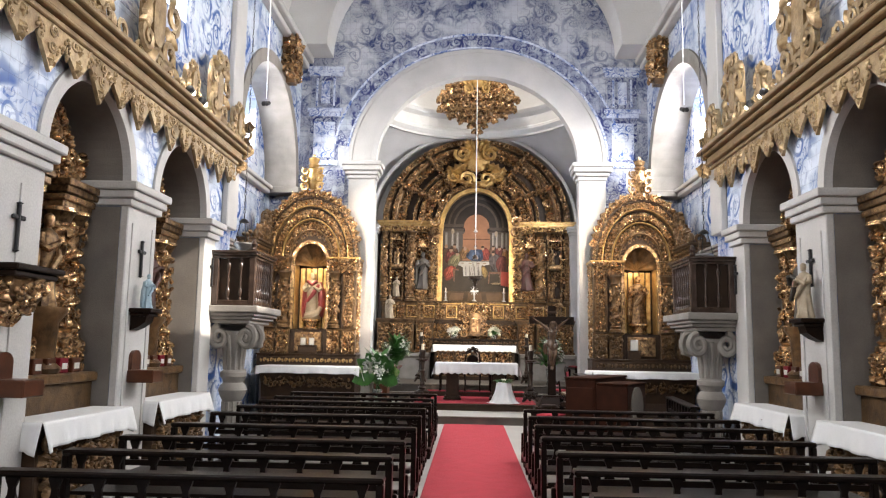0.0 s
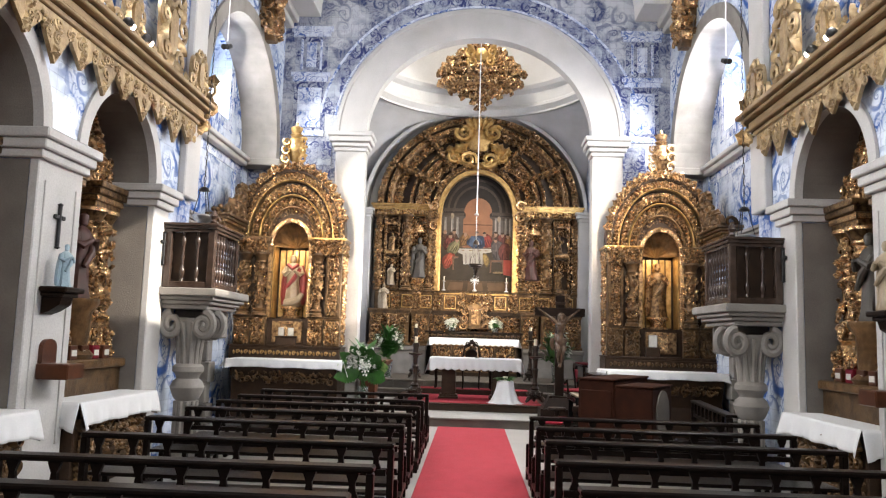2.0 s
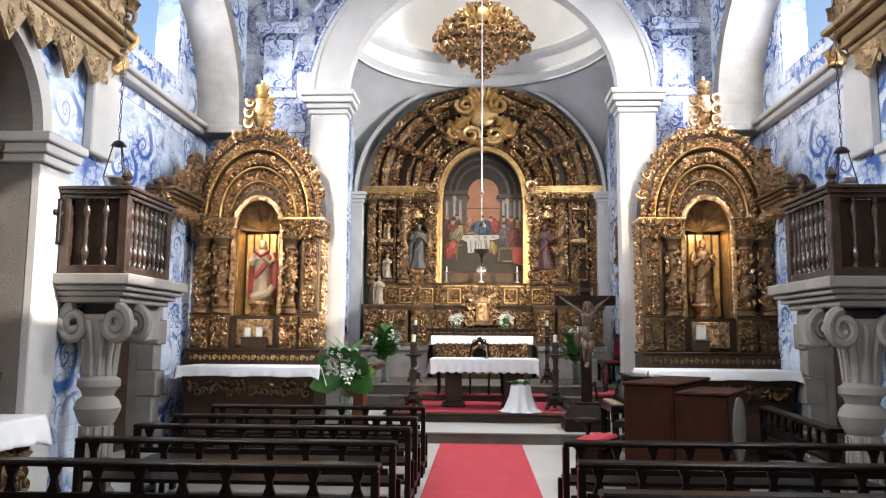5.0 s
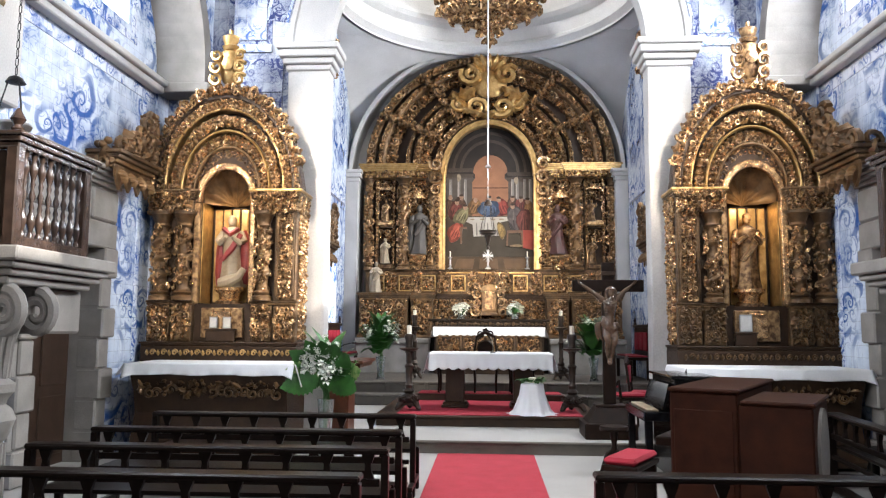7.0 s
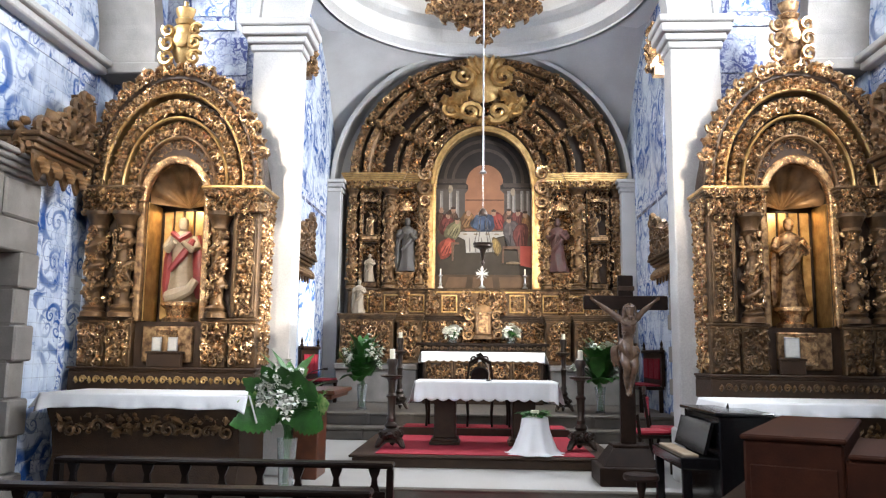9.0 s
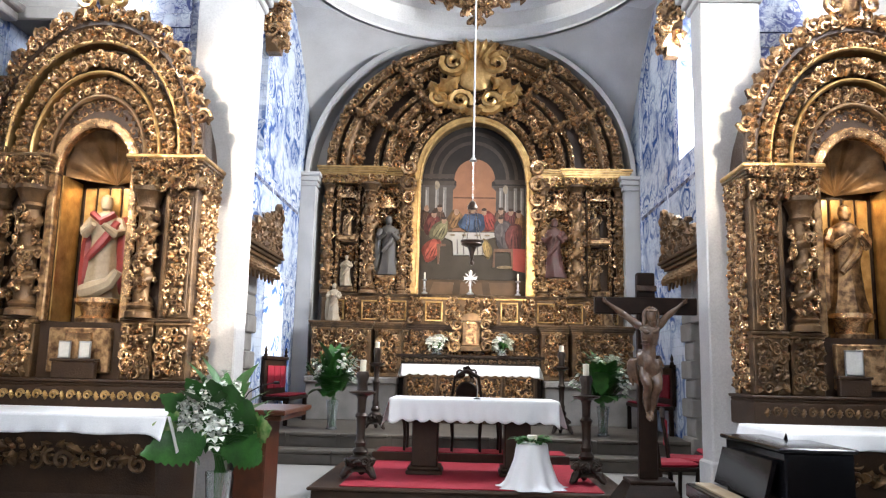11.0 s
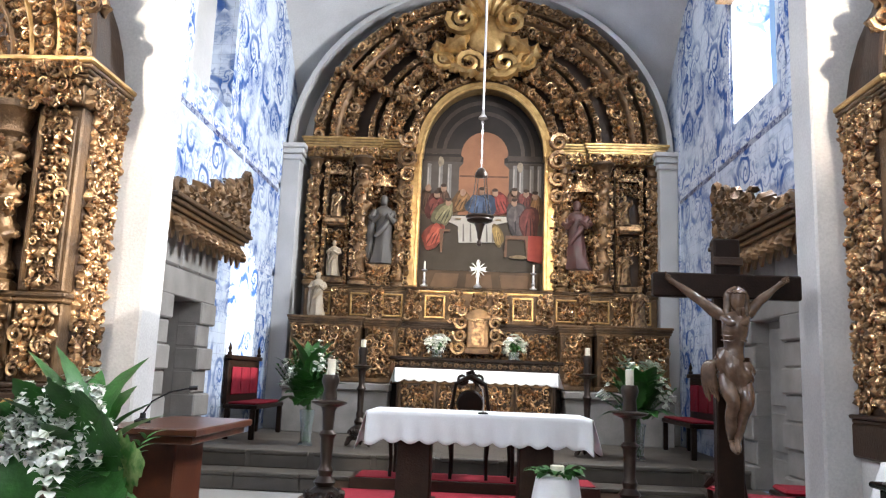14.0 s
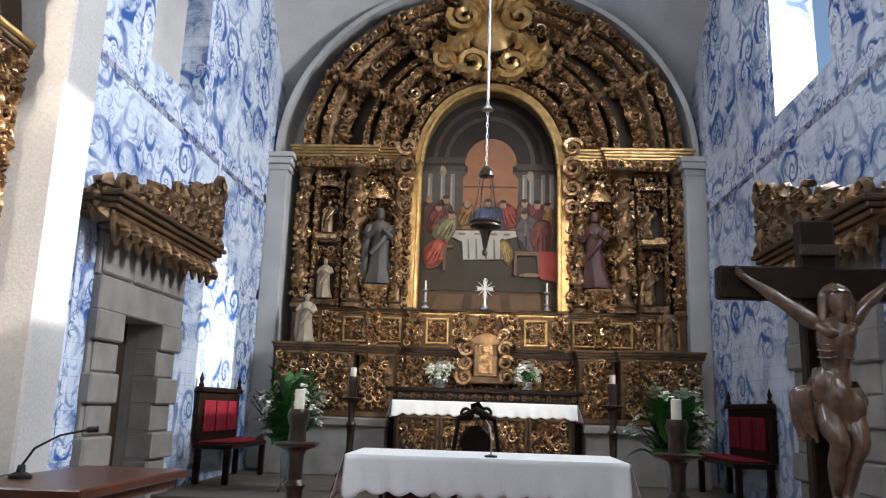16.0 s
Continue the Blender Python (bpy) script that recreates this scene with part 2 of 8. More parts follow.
PETAL = material("white_petal", (0.85, 0.86, 0.80), 0.6, second=(0.72, 0.76, 0.62), scale=15, fine=90, bump=0.1)
WAX = material("candle_wax", (0.85, 0.80, 0.66), 0.45, second=(0.8, 0.73, 0.56), scale=9, fine=60, bump=0.03)
IRON = material("black_iron", (0.02, 0.02, 0.022), 0.45, 0.5, fine=80, bump=0.2)
BRONZE = material("dark_bronze", (0.065, 0.043, 0.03), 0.3, 0.55, second=(0.025, 0.017, 0.012), fine=80, bump=0.2)
SILVER = material("tarnished_silver", (0.55, 0.54, 0.52), 0.3, 0.95, second=(0.35, 0.34, 0.33), fine=50, bump=0.1)
SKIN = material("painted_plaster_flesh", (0.48, 0.33, 0.23), 0.5, second=(0.33, 0.2, 0.13), scale=6, fine=50, bump=0.1)
PAINTEDWHITE = material("painted_robe_white", (0.46, 0.38, 0.27), 0.5, second=(0.27, 0.19, 0.11), scale=6, fine=50, bump=0.1)
PAINTEDRED = material("painted_robe_red", (0.075, 0.014, 0.011), 0.6, second=(0.05, 0.025, 0.015), scale=6, fine=50, bump=0.1)
MANTLE = material("painted_mantle_red", (0.36, 0.05, 0.045), 0.45, second=(0.2, 0.03, 0.03), scale=6, fine=50, bump=0.1)
PAINTEDDARK = material("painted_robe_dark", (0.07, 0.06, 0.045), 0.6, second=(0.05, 0.04, 0.035), scale=6, fine=50, bump=0.1)
PAINTEDBLUE = material("painted_robe_blue", (0.38, 0.50, 0.55), 0.55, second=(0.24, 0.36, 0.43), scale=6, fine=50, bump=0.1)
LACQUER = material("black_lacquer", (0.006, 0.006, 0.007), 0.15, fine=40, bump=0.02, spec=0.3)
PULPITWOOD = material("polished_brown_pulpit_wood", (0.075, 0.047, 0.035), 0.2, second=(0.03, 0.018, 0.013), scale=9, fine=80, bump=0.12)
VELVET = material("dark_crimson_velvet", (0.20, 0.008, 0.02), 0.8, second=(0.12, 0.005, 0.012), scale=7, fine=160, bump=0.3, spec=0.2)
# brown granite of the jambs, part of their shade put into the colour
JAMBSTONE = material("shaded_brown_granite", (0.215, 0.19, 0.165), 0.75, second=(0.13, 0.115, 0.10), scale=2.5, fine=90, bump=0.3)
PARCHMENT = material("printed_paper", (0.72, 0.70, 0.64), 0.8, fine=60, bump=0.05)
TILE_X = tile_material("blue_tiles_side_walls", 1.35, 0.62, ink=(0.035, 0.105, 0.33), ground=(0.66, 0.73, 0.82))
TILE_Y = tile_material("blue_tiles_end_wall", 1.5, 0.95, 0.5, ink=(0.045, 0.068, 0.17), ground=(0.58, 0.60, 0.63))
TILE_BORDER = tile_material("blue_tiles_border", 3.4, 0.55, ink=(0.05, 0.12, 0.38), ground=(0.72, 0.77, 0.84))
TILE_DARK = tile_material("blue_tiles_pilaster", 3.0, 1.15, ink=(0.035, 0.05, 0.16), ground=(0.5, 0.54, 0.6))
DAYLIGHT = glow("bright_sky", (1.0, 1.0, 1.0), 6.0)
LAMPGLOW = glow("lamp_glow", (1.0, 0.96, 0.9), 60.0)

# ---- geometry helpers ----


class Geo:
    """Gathers vertices and faces, and makes one mesh of them."""

    def __init__(self):
        self.v, self.f, self.count = [], [], 0

    def add(self, verts, faces, m=None):
        verts = np.asarray(verts, dtype=float).reshape(-1, 3)
        if m is not None:
            a = np.array(m)
            verts = verts @ a[:3, :3].T + a[:3, 3]
        self.v.append(verts)
        c = self.count
        self.f.extend([[i + c for i in f] for f in faces])
        self.count += len(verts)
        return self

    def box(self, x0, x1, y0, y1, z0, z1, b=0.0, m=None):
        """A box with chamfered edges of width b."""
        if b <= 0:
            v = [(x, y, z) for z in (z0, z1) for y in (y0, y1) for x in (x0, x1)]
            f = [(0, 2, 3, 1), (4, 5, 7, 6), (0, 1, 5, 4), (2, 6, 7, 3), (0, 4, 6, 2), (1, 3, 7, 5)]
            return self.add(v, f, m)
        b = min(b, (x1 - x0) / 2.1, (y1 - y0) / 2.1, (z1 - z0) / 2.1)
        v, ids = [], {}
        lo, hi = (x0, y0, z0), (x1, y1, z1)
        for sx in (0, 1):
            for sy in (0, 1):
                for sz in (0, 1):
                    s = (sx, sy, sz)
                    for a in range(3):
                        p = [hi[k] - (b if k != a else 0) if s[k] else lo[k] + (b if k != a else 0) for k in range(3)]
                        ids[s, a] = len(v)
                        v.append(p)
        f = []
        for a in range(3):
            o, q = [k for k in range(3) if k != a]
            for s in (0, 1):
                ring = []
                for c in ((0, 0), (1, 0), (1, 1), (0, 1)):
                    k = [0, 0, 0]
                    k[a], k[o], k[q] = s, c[0], c[1]
                    ring.append(ids[tuple(k), a])
                f.append(ring if s else ring[::-1])
            for c in ((0, 0), (1, 0), (1, 1), (0, 1)):
                k0, k1 = [0, 0, 0], [0, 0, 0]
                k0[a], k1[a] = 0, 1
                k0[o] = k1[o] = c[0]
                k0[q] = k1[q] = c[1]
                f.append([ids[tuple(k0), o], ids[tuple(k1), o], ids[tuple(k1), q], ids[tuple(k0), q]])
        f += [[ids[(sx, sy, sz), a] for a in range(3)] for sx in (0, 1) for sy in (0, 1) for sz in (0, 1)]
        return self.add(v, f, m)

    def lathe(self, profile, x=0, y=0, z=0, segs=16, m=None, a0=0.0, a1=360.0, squash=1.0):
        """Turns (radius, height) pairs about the z axis."""
        full = abs(a1 - a0) >= 360
        k = segs if full else segs + 1
        ang = [radians(a0 + (a1 - a0) * i / segs) for i in range(k)]
        v = [(x + r * math.cos(t), y + r * math.sin(t) * squash, z + h) for r, h in profile for t in ang]
        f = []
        for j in range(len(profile) - 1):
            for i in range(segs):
                i2 = (i + 1) % k
                f.append((j * k + i, j * k + i2, (j + 1) * k + i2, (j + 1) * k + i))
        if full:
            f.append(tuple(range(k))[::-1])
            f.append(tuple((len(profile) - 1) * k + i for i in range(k)))
        return self.add(v, f, m)

    def tube(self, pts, radii, sides=6, m=None, caps=True):
        pts = [Vector(p) for p in pts]
        if isinstance(radii, (int, float)):
            radii = [radii] * len(pts)
        v, f = [], []
        side = None
        for i, p in enumerate(pts):
            d = (pts[min(i + 1, len(pts) - 1)] - pts[max(i - 1, 0)]).normalized()
            if side is None:
                side = d.orthogonal().normalized()
            else:
                side = (side - d * side.dot(d))
                side = side.normalized() if side.length > 1e-6 else d.orthogonal().normalized()
            up = d.cross(side)
            for s in range(sides):
                t = 2 * math.pi * s / sides
                v.append(p + radii[i] * (math.cos(t) * side + math.sin(t) * up))
        for i in range(len(pts) - 1):
            for s in range(sides):
                s2 = (s + 1) % sides
                f.append((i * sides + s, i * sides + s2, (i + 1) * sides + s2, (i + 1) * sides + s))
        if caps:
            f.append(tuple(range(sides))[::-1])
            f.append(tuple((len(pts) - 1) * sides + s for s in range(sides)))
        return self.add(v, f, m)

    def prism(self, outline, axis, a, b, m=None):
        """An outline (u, w) pushed along an axis from a to b: u, w are y, z for x; x, z for y; x, y for z."""
        k = len(outline)
        put = {"x": lambda u, w, s: (s, u, w), "y": lambda u, w, s: (u, s, w), "z": lambda u, w, s: (u, w, s)}[axis]
        v = [put(u, w, s) for s in (a, b) for u, w in outline]
        f = [tuple(range(k))[::-1], tuple(range(k, 2 * k))]
        f += [(i, (i + 1) % k, k + (i + 1) % k, k + i) for i in range(k)]
        return self.add(v, f, m)

    def sweep(self, profile, path, m=None, closed=False):
        """A closed profile (u out, w up) carried along a path of (point, out, up) frames."""
        k, v, f = len(profile), [], []
        for p, o, u in path:
            p, o, u = Vector(p), Vector(o), Vector(u)
            v += [p + o * a + u * b for a, b in profile]
        n = len(path)
        for i in range(n if closed else n - 1):
            j = (i + 1) % n
            for s in range(k):
                s2 = (s + 1) % k
                f.append((i * k + s, i * k + s2, j * k + s2, j * k + s))
        if not closed:
            f.append(tuple(range(k))[::-1])
            f.append(tuple((n - 1) * k + s for s in range(k)))
        return self.add(v, f, m)

    def make(self, name, mat, parent=None, label="", smooth=False, recalc=True):
        me = bpy.data.meshes.new(name)
        v = np.concatenate(self.v) if self.v else np.zeros((0, 3))
        if parent is not None:
            v = v - np.array(base_of(parent))
        me.from_pydata(v.tolist(), [], self.f)
        if recalc:
            bm = bmesh.new()
            bm.from_mesh(me)
            bmesh.ops.recalc_face_normals(bm, faces=bm.faces)
            bm.to_mesh(me)
            bm.free()
        me.materials.append(mat)
        if smooth:
            me.polygons.foreach_set("use_smooth", [True] * len(me.polygons))
            me.set_sharp_from_angle(angle=radians(40))
        ob = new(name, me)
        if parent is not None:
            ob.parent = parent
        if label:
            ob["label"] = label
        return ob


def base_of(ob):
    p = Vector((0, 0, 0))
    while ob is not None:
        p = p + ob.location
        ob = ob.parent
    return p


def thing(name, label, category, at=(0, 0, 0), group="", kind=""):
    ob = new(name)
    ob.empty_display_size = 0.2
    ob.location = at
    return tagged(ob, label, category, group, kind)


def structure(ob, label, category):
    return tagged(ob, label, category, "", "structure")


def arc(cx, cz, r, a0, a1, n, rz=None):
    rz = rz or r
    return [(cx + r * math.cos(radians(a0 + (a1 - a0) * i / n)), cz + rz * math.sin(radians(a0 + (a1 - a0) * i / n))) for i in range(n + 1)]


def wall_with_holes(g, axis, a, b, u0, u1, z0, z1, holes):
    """A wall slab between a and b on its axis, from u0 to u1, with openings (u0, u1, z0, spring, rise): rise 0 is a flat head.
    Openings may not overlap along u."""
    def put(uu0, uu1, zz0, zz1):
        if uu1 - uu0 < 1e-4 or zz1 - zz0 < 1e-4:
            return
        if axis == "x":
            g.box(a, b, uu0, uu1, zz0, zz1)
        else:
            g.box(uu0, uu1, a, b, zz0, zz1)
    at = u0
    for h0, h1, hz, spring, rise in sorted(holes):
        put(at, h0, z0, z1)
        put(h0, h1, z0, hz)
        if rise:
            pts = arc((h0 + h1) / 2, spring, (h1 - h0) / 2, 180, 0, 28, rise)
            outline = pts + [(h1, z1), (h0, z1)]
            top = [(p[0], z1) for p in pts]
            for i in range(len(pts) - 1):
                g.prism([pts[i], pts[i + 1], top[i + 1], top[i]], axis, a, b)
        else:
            put(h0, h1, spring, z1)
        at = h1
    put(at, u1, z0, z1)
    return g

# ---- setting ----
CX = 0.12          # axis of the chancel
NW = 3.85          # face of the nave walls
RW = 4.5           # back of the side recesses
CW0, CW1 = -3.3, 3.42   # chancel walls
STEP = 0.16

g = Geo().box(-5.8, 5.8, -5.0, 15.93, -0.3, 0)
structure(g.make("floor", FLOOR), "pale worn stone floor of the nave", "floor")
g = Geo().box(-5.0, 5.0, 15.965, 25.2, -0.3, STEP)
structure(g.make("floor_sanctuary", FLOOR), "pale stone floor of the sanctuary, one step up", "floor")
g = Geo().box(-4.5, 4.5, 15.93, 15.965, -0.3, STEP - 0.035).box(-4.5, 4.5, 15.905, 15.965, STEP - 0.033, STEP, 0.01)
structure(g.make("floor_step", DARKSTONE), "dark stone step before the sanctuary", "step")
g = Geo().box(CW0, CW1, 20.3, 20.75, STEP, 0.36, 0.015).box(CW0, CW1, 20.75, 25.1, STEP, 0.56, 0.015)
upper = g.make("floor_upper", DARKSTONE)
structure(upper, "dark granite steps up to the high altar", "step")
for y, z0, z1 in ((20.3, STEP, 0.36), (20.75, 0.36, 0.56)):
    n = 9
    for i in range(n):
        w = (CW1 - CW0) / n
        a = CW0 + w * i + (0.05 if y > 20.5 and i else 0)
        Geo().box(a + 0.006, CW0 + w * (i + 1) - 0.006, y - 0.014, y + 0.02, z0 + 0.004, z1 - 0.05, 0.006).make("riser_stone", DARKSTONE, upper)
        Geo().box(a + 0.003, CW0 + w * (i + 1) - 0.003, y - 0.035, y + 0.4, z1 - 0.045, z1 + 0.006, 0.012).make("tread_stone", DARKSTONE, upper)

# nave side walls with three chapel arches each
CH = [(3.7, 5.4), (6.62, 8.34), (9.09, 10.85)]
for s, name in ((-1, "wall_west"), (1, "wall_east")):
    g = Geo()
    lo, hi = sorted((s * NW, s * (NW + 0.75)))
    wall_with_holes(g, "x", lo, hi, -5, 12.05, 0, 5.25, [(a, b, 0, 3.33, 0.86) for a, b in CH])
    # the opening at 1.8 to 3.2 is added to let in a fill lamp
    wall_with_holes(g, "x", lo, hi, -5, 12.05, 5.25, 8.0, [(1.8, 3.2, 5.8, 7.5, 0), (8.2, 9.7, 5.8, 7.5, 0)])
    wall_with_holes(g, "x", lo, hi, 12.05, 16.6, 4.95, 8.0, [(12.3, 16.25, 4.95, 5.05, 1.85)])
    g.box(lo, hi, 16.25, 16.6, 4.87, 4.95)
    g.box(*sorted((s * 4.47, s * 4.6)), 16.25, 16.6, 0, 4.87)
    wall = structure(g.make(name, TILE_X), "nave wall faced with blue and white painted tiles", "wall")
    # the closed backs of the chapels
    g = Geo()
    for a, b in CH:
        g.box(*sorted((s * (NW + 0.8), s * (NW + 1.0))), a - 0.2, b + 0.2, 0, 4.6)
    structure(g.make(name + "_chapels", PALE), "plain plastered backs of the side chapels", "wall")
    # back of the recess
    g = Geo()
    lo, hi = sorted((s * RW, s * (RW + 0.35)))
    wall_with_holes(g, "x", lo, hi, 11.9, 16.6, 0, 4.8, [(13.55, 14.95, 0, 2.55, 0)])
    wall_with_holes(g, "x", lo, hi, 11.9, 16.6, 4.8, 8.0, [(13.75, 15.35, 5.45, 6.9, 0)])
    structure(g.make(name + "_recess", TILE_X), "recess wall faced with blue and white tiles", "wall")
    # stone: piers, imposts, arch rings
    # jamb gathers the faces that take the granite darkened for shade
    g, jamb = Geo(), Geo()
    f0 = s * (NW - 0.03)
    for k, (a, b) in enumerate(CH):
        prev = CH[k - 1][1] if k else a - 1.2
        lo, hi = sorted((f0, s * (NW + 0.06)))
        g.box(lo, hi, prev - 0.012 if k else a - 0.8, a + 0.012, 0, 3.1, 0.012)
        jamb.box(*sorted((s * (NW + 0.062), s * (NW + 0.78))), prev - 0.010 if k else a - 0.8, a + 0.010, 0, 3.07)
        for e in (-1, 1):
            yc = (a + prev) / 2 if k else a - 0.4
            g.box(*sorted((s * (NW - 0.045), s * (NW - 0.028))), yc + e * 0.27 - 0.012, yc + e * 0.27 + 0.012, 0.5, 2.9, 0.004)
        # impost in three steps
        for d, z0, z1 in ((0.05, 3.08, 3.16), (0.09, 3.16, 3.25), (0.13, 3.25, 3.34)):
            lo2, hi2 = sorted((s * (NW - 0.03 - d), s * (NW + 0.78)))
            g.box(lo2, hi2, (prev if k else a - 0.8) - d, a + d, z0, z1, 0.012)
        ring = []
        for i in range(29):
            t = radians(180 * i / 28)
            c, sn = math.cos(t), math.sin(t)
            ring.append(((0, (a + b) / 2 + 0.86 * c, 3.33 + 0.86 * sn), (0, c, sn), (s, 0, 0)))
        g.sweep([(-0.012, NW - 0.035), (0.14, NW - 0.035), (0.14, NW - 0.005), (0.02, NW + 0.005), (0.02, NW + 0.06), (-0.012, NW + 0.06)], ring)
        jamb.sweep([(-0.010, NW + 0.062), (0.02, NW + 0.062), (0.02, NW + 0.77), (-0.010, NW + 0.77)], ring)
    a = CH[-1][1]
    lo, hi = sorted((f0, s * (NW + 0.06)))
    g.box(lo, hi, a - 0.012, a + 0.42, 0, 3.1, 0.012)
    jamb.box(*sorted((s * (NW + 0.062), s * (NW + 0.78))), a - 0.010, a + 0.42, 0, 3.07)
    for d, z0, z1 in ((0.05, 3.08, 3.16), (0.09, 3.16, 3.25), (0.13, 3.25, 3.34)):
        lo2, hi2 = sorted((s * (NW - 0.03 - d), s * (NW + 0.78)))
        g.box(lo2, hi2, a - d, a + 0.42 + d, z0, z1, 0.012)
    structure(jamb.make(name + "_jambs", JAMBSTONE), "grey-brown granite jambs and soffits of the chapel arches, darkened for their shade", "jamb")
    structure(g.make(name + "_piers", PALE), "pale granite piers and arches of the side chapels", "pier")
    # stone lining of the recess arch, cornice and upper pilaster
    g = Geo()
    ring = [((0, 16.25, 4.9), (0, 1, 0), (s, 0, 0))]
    for i in range(33):
        t = radians(180 * i / 32)
        ring.append(((0, 14.275 + 1.975 * math.cos(t), 5.05 + 1.85 * math.sin(t)), (0, math.cos(t), math.sin(t)), (s, 0, 0)))
    ring.append(((0, 12.3, 4.4), (0, -1, 0), (s, 0, 0)))
    g.sweep([(-0.02, NW - 0.04), (0.22, NW - 0.04), (0.22, NW + 0.02), (0.03, NW + 0.03), (0.03, RW), (-0.02, RW)], ring)
    g.box(*sorted((s * (NW - 0.12), s * (RW - 0.002))), 16.18, 16.58, 4.80, 4.94, 0.015)
    structure(g.make(name + "_recess_arch", STONE), "grey granite arch over the side recess", "arch")
    g = Geo()
    g.box(*sorted((s * (RW - 0.14), s * RW)), 12.0, 16.2, 4.78, 4.87, 0.015)
    g.box(*sorted((s * (RW - 0.2), s * RW)), 12.0, 16.2, 4.87, 4.95, 0.015)
    g.box(*sorted((s * (NW - 0.10), s * NW)), 11.55, 12.05, 3.35, 7.9, 0.015)
    g.box(*sorted((s * (NW - 0.16), s * NW)), -5, 16.58, 7.72, 7.84, 0.02)
    g.box(*sorted((s * (NW - 0.26), s * NW)), -5, 16.58, 7.84, 7.98, 0.02)
    structure(g.make(name + "_cornice", PALE), "pale stone cornice and pilaster", "cornice")

# unseen wall behind the camera, its opening added for the fill lamp, and the vault
g = Geo()
wall_with_holes(g, "y", -5.3, -5.0, -4.7, 4.7, 0, 12.5, [(-1.6, 1.6, 4.7, 7.4, 0)])
structure(g.make("wall_south", WHITE), "white plastered entrance wall, unseen, with an added opening", "wall")
g = Geo()
pts = arc(0, 7.98, 4.1, 180, 0, 32, 3.6)
out = arc(0, 7.98, 4.6, 180, 0, 32, 4.1)
for i in range(32):
    g.prism([pts[i], pts[i + 1], out[i + 1], out[i]], "y", -5.3, 16.6)
structure(g.make("ceiling", WHITE), "white plastered barrel vault", "ceiling")
g = Geo()
pts = arc(0, 7.98, 3.15, 180, 0, 32, 2.75)
out = arc(0, 7.98, 4.1, 180, 0, 32, 3.58)
for i in range(32):
    g.prism([pts[i], pts[i + 1], out[i + 1], out[i]], "y", 15.75, 16.58)
structure(g.make("trim_vault_rib", WHITE), "white plaster rib of the vault", "rib")

# wall of the triumphal arch
AY0, AY1 = 16.6, 16.8
AR, ASP = 2.25, 5.57
g = Geo()
wall_with_holes(g, "y", AY0, AY1, -5.0, 5.0, STEP, 12.0, [(CX - 0.02 - AR, CX - 0.02 + AR, STEP, ASP, 2.03)])
structure(g.make("wall_chancel_arch", TILE_Y), "end wall with a large painted tile scene", "wall")
g = Geo()
ax = CX - 0.02
ring = []
for i in range(49):
    t = radians(180 * i / 48)
    ring.append(((ax + AR * math.cos(t), 0, ASP + 2.03 * math.sin(t)), (math.cos(t), 0, math.sin(t)), (0, 1, 0)))
g.sweep([(-0.03, AY0 - 0.05), (0.07, AY0 - 0.05), (0.075, AY0 - 0.035), (0.50, AY0 - 0.035), (0.52, AY0 - 0.06), (0.58, AY0 - 0.06), (0.60, AY0 + 0.02), (0.02, AY0 + 0.02), (0.02, AY1 + 0.03), (-0.03, AY1 + 0.03)], ring)
for s in (-1, 1):
    e = ax + s * AR
    x0, x1 = sorted((e - s * 0.03, e + s * 0.56))
    g.box(x0, x1, AY0 - 0.09, AY1 + 0.03, STEP, 5.21, 0.015)
    g.box(x0 - 0.03, x1 + 0.03, AY0 - 0.12, AY1 + 0.05, STEP, 0.75, 0.02)
    for d, z0, z1 in ((0.03, 5.19, 5.28), (0.07, 5.28, 5.37), (0.12, 5.37, 5.48), (0.15, 5.48, 5.57)):
        g.box(x0 - d, x1 + d, AY0 - 0.09 - d, AY1 + 0.03 + d, z0, z1, 0.015)
structure(g.make("trim_chancel_arch", PALE), "pale stone arch and piers before the chancel", "arch")

# chancel walls
for x, s, name in ((CW0, -1, "wall_chancel_west"), (CW1, 1, "wall_chancel_east")):
    g = Geo()
    lo, hi = sorted((x, x + s * 0.5))
    wall_with_holes(g, "x", lo, hi, 16.8, 25.1, STEP, 3.6, [(19.75, 20.65, 0.36, 2.28, 0)])
    wall_with_holes(g, "x", lo, hi, 16.8, 25.1, 3.6, 8.4, [(19.85, 21.3, 4.92, 7.4, 0)])
    if s < 0:
        structure(Geo().box(-3.8, -3.62, 19.7, 21.45, 4.8, 7.5).make("window_1", PALE), "blind window of plain grey plaster", "window")
    structure(g.make(name, TILE_X), "chancel wall faced with blue and white tiles", "wall")
g = Geo().box(-4.0, 4.2, 25., 25.4, STEP, 8.6)
structure(g.make("wall_north", LIME), "pale limewashed wall behind the high altar", "wall")
# corner pilasters and the arch round the retable
g = Geo()
for x, s in ((CW0, -1), (CW1, 1)):
    lo, hi = sorted((x - s * 0.30, x + s * 0.002))
    g.box(lo, hi, 24.15, 25., 0.56, 5.1, 0.012)
    for d, z0, z1 in ((0.03, 5.08, 5.18), (0.07, 5.18, 5.28), (0.1, 5.28, 5.36)):
        g.box(lo - d * (s > 0), hi + d * (s < 0), 24.15 - d, 25., z0, z1, 0.012)
ring = []
for i in range(49):
    t = radians(180 * i / 48)
    ring.append(((CX - 0.06 + 3.08 * math.cos(t), 0, 5.36 + 2.86 * math.sin(t)), (math.cos(t), 0, math.sin(t)), (0, 1, 0)))
g.sweep([(0.16, 24.3), (0.24, 24.3), (0.27, 24.35), (0.27, 25.), (0.16, 25.)], ring)
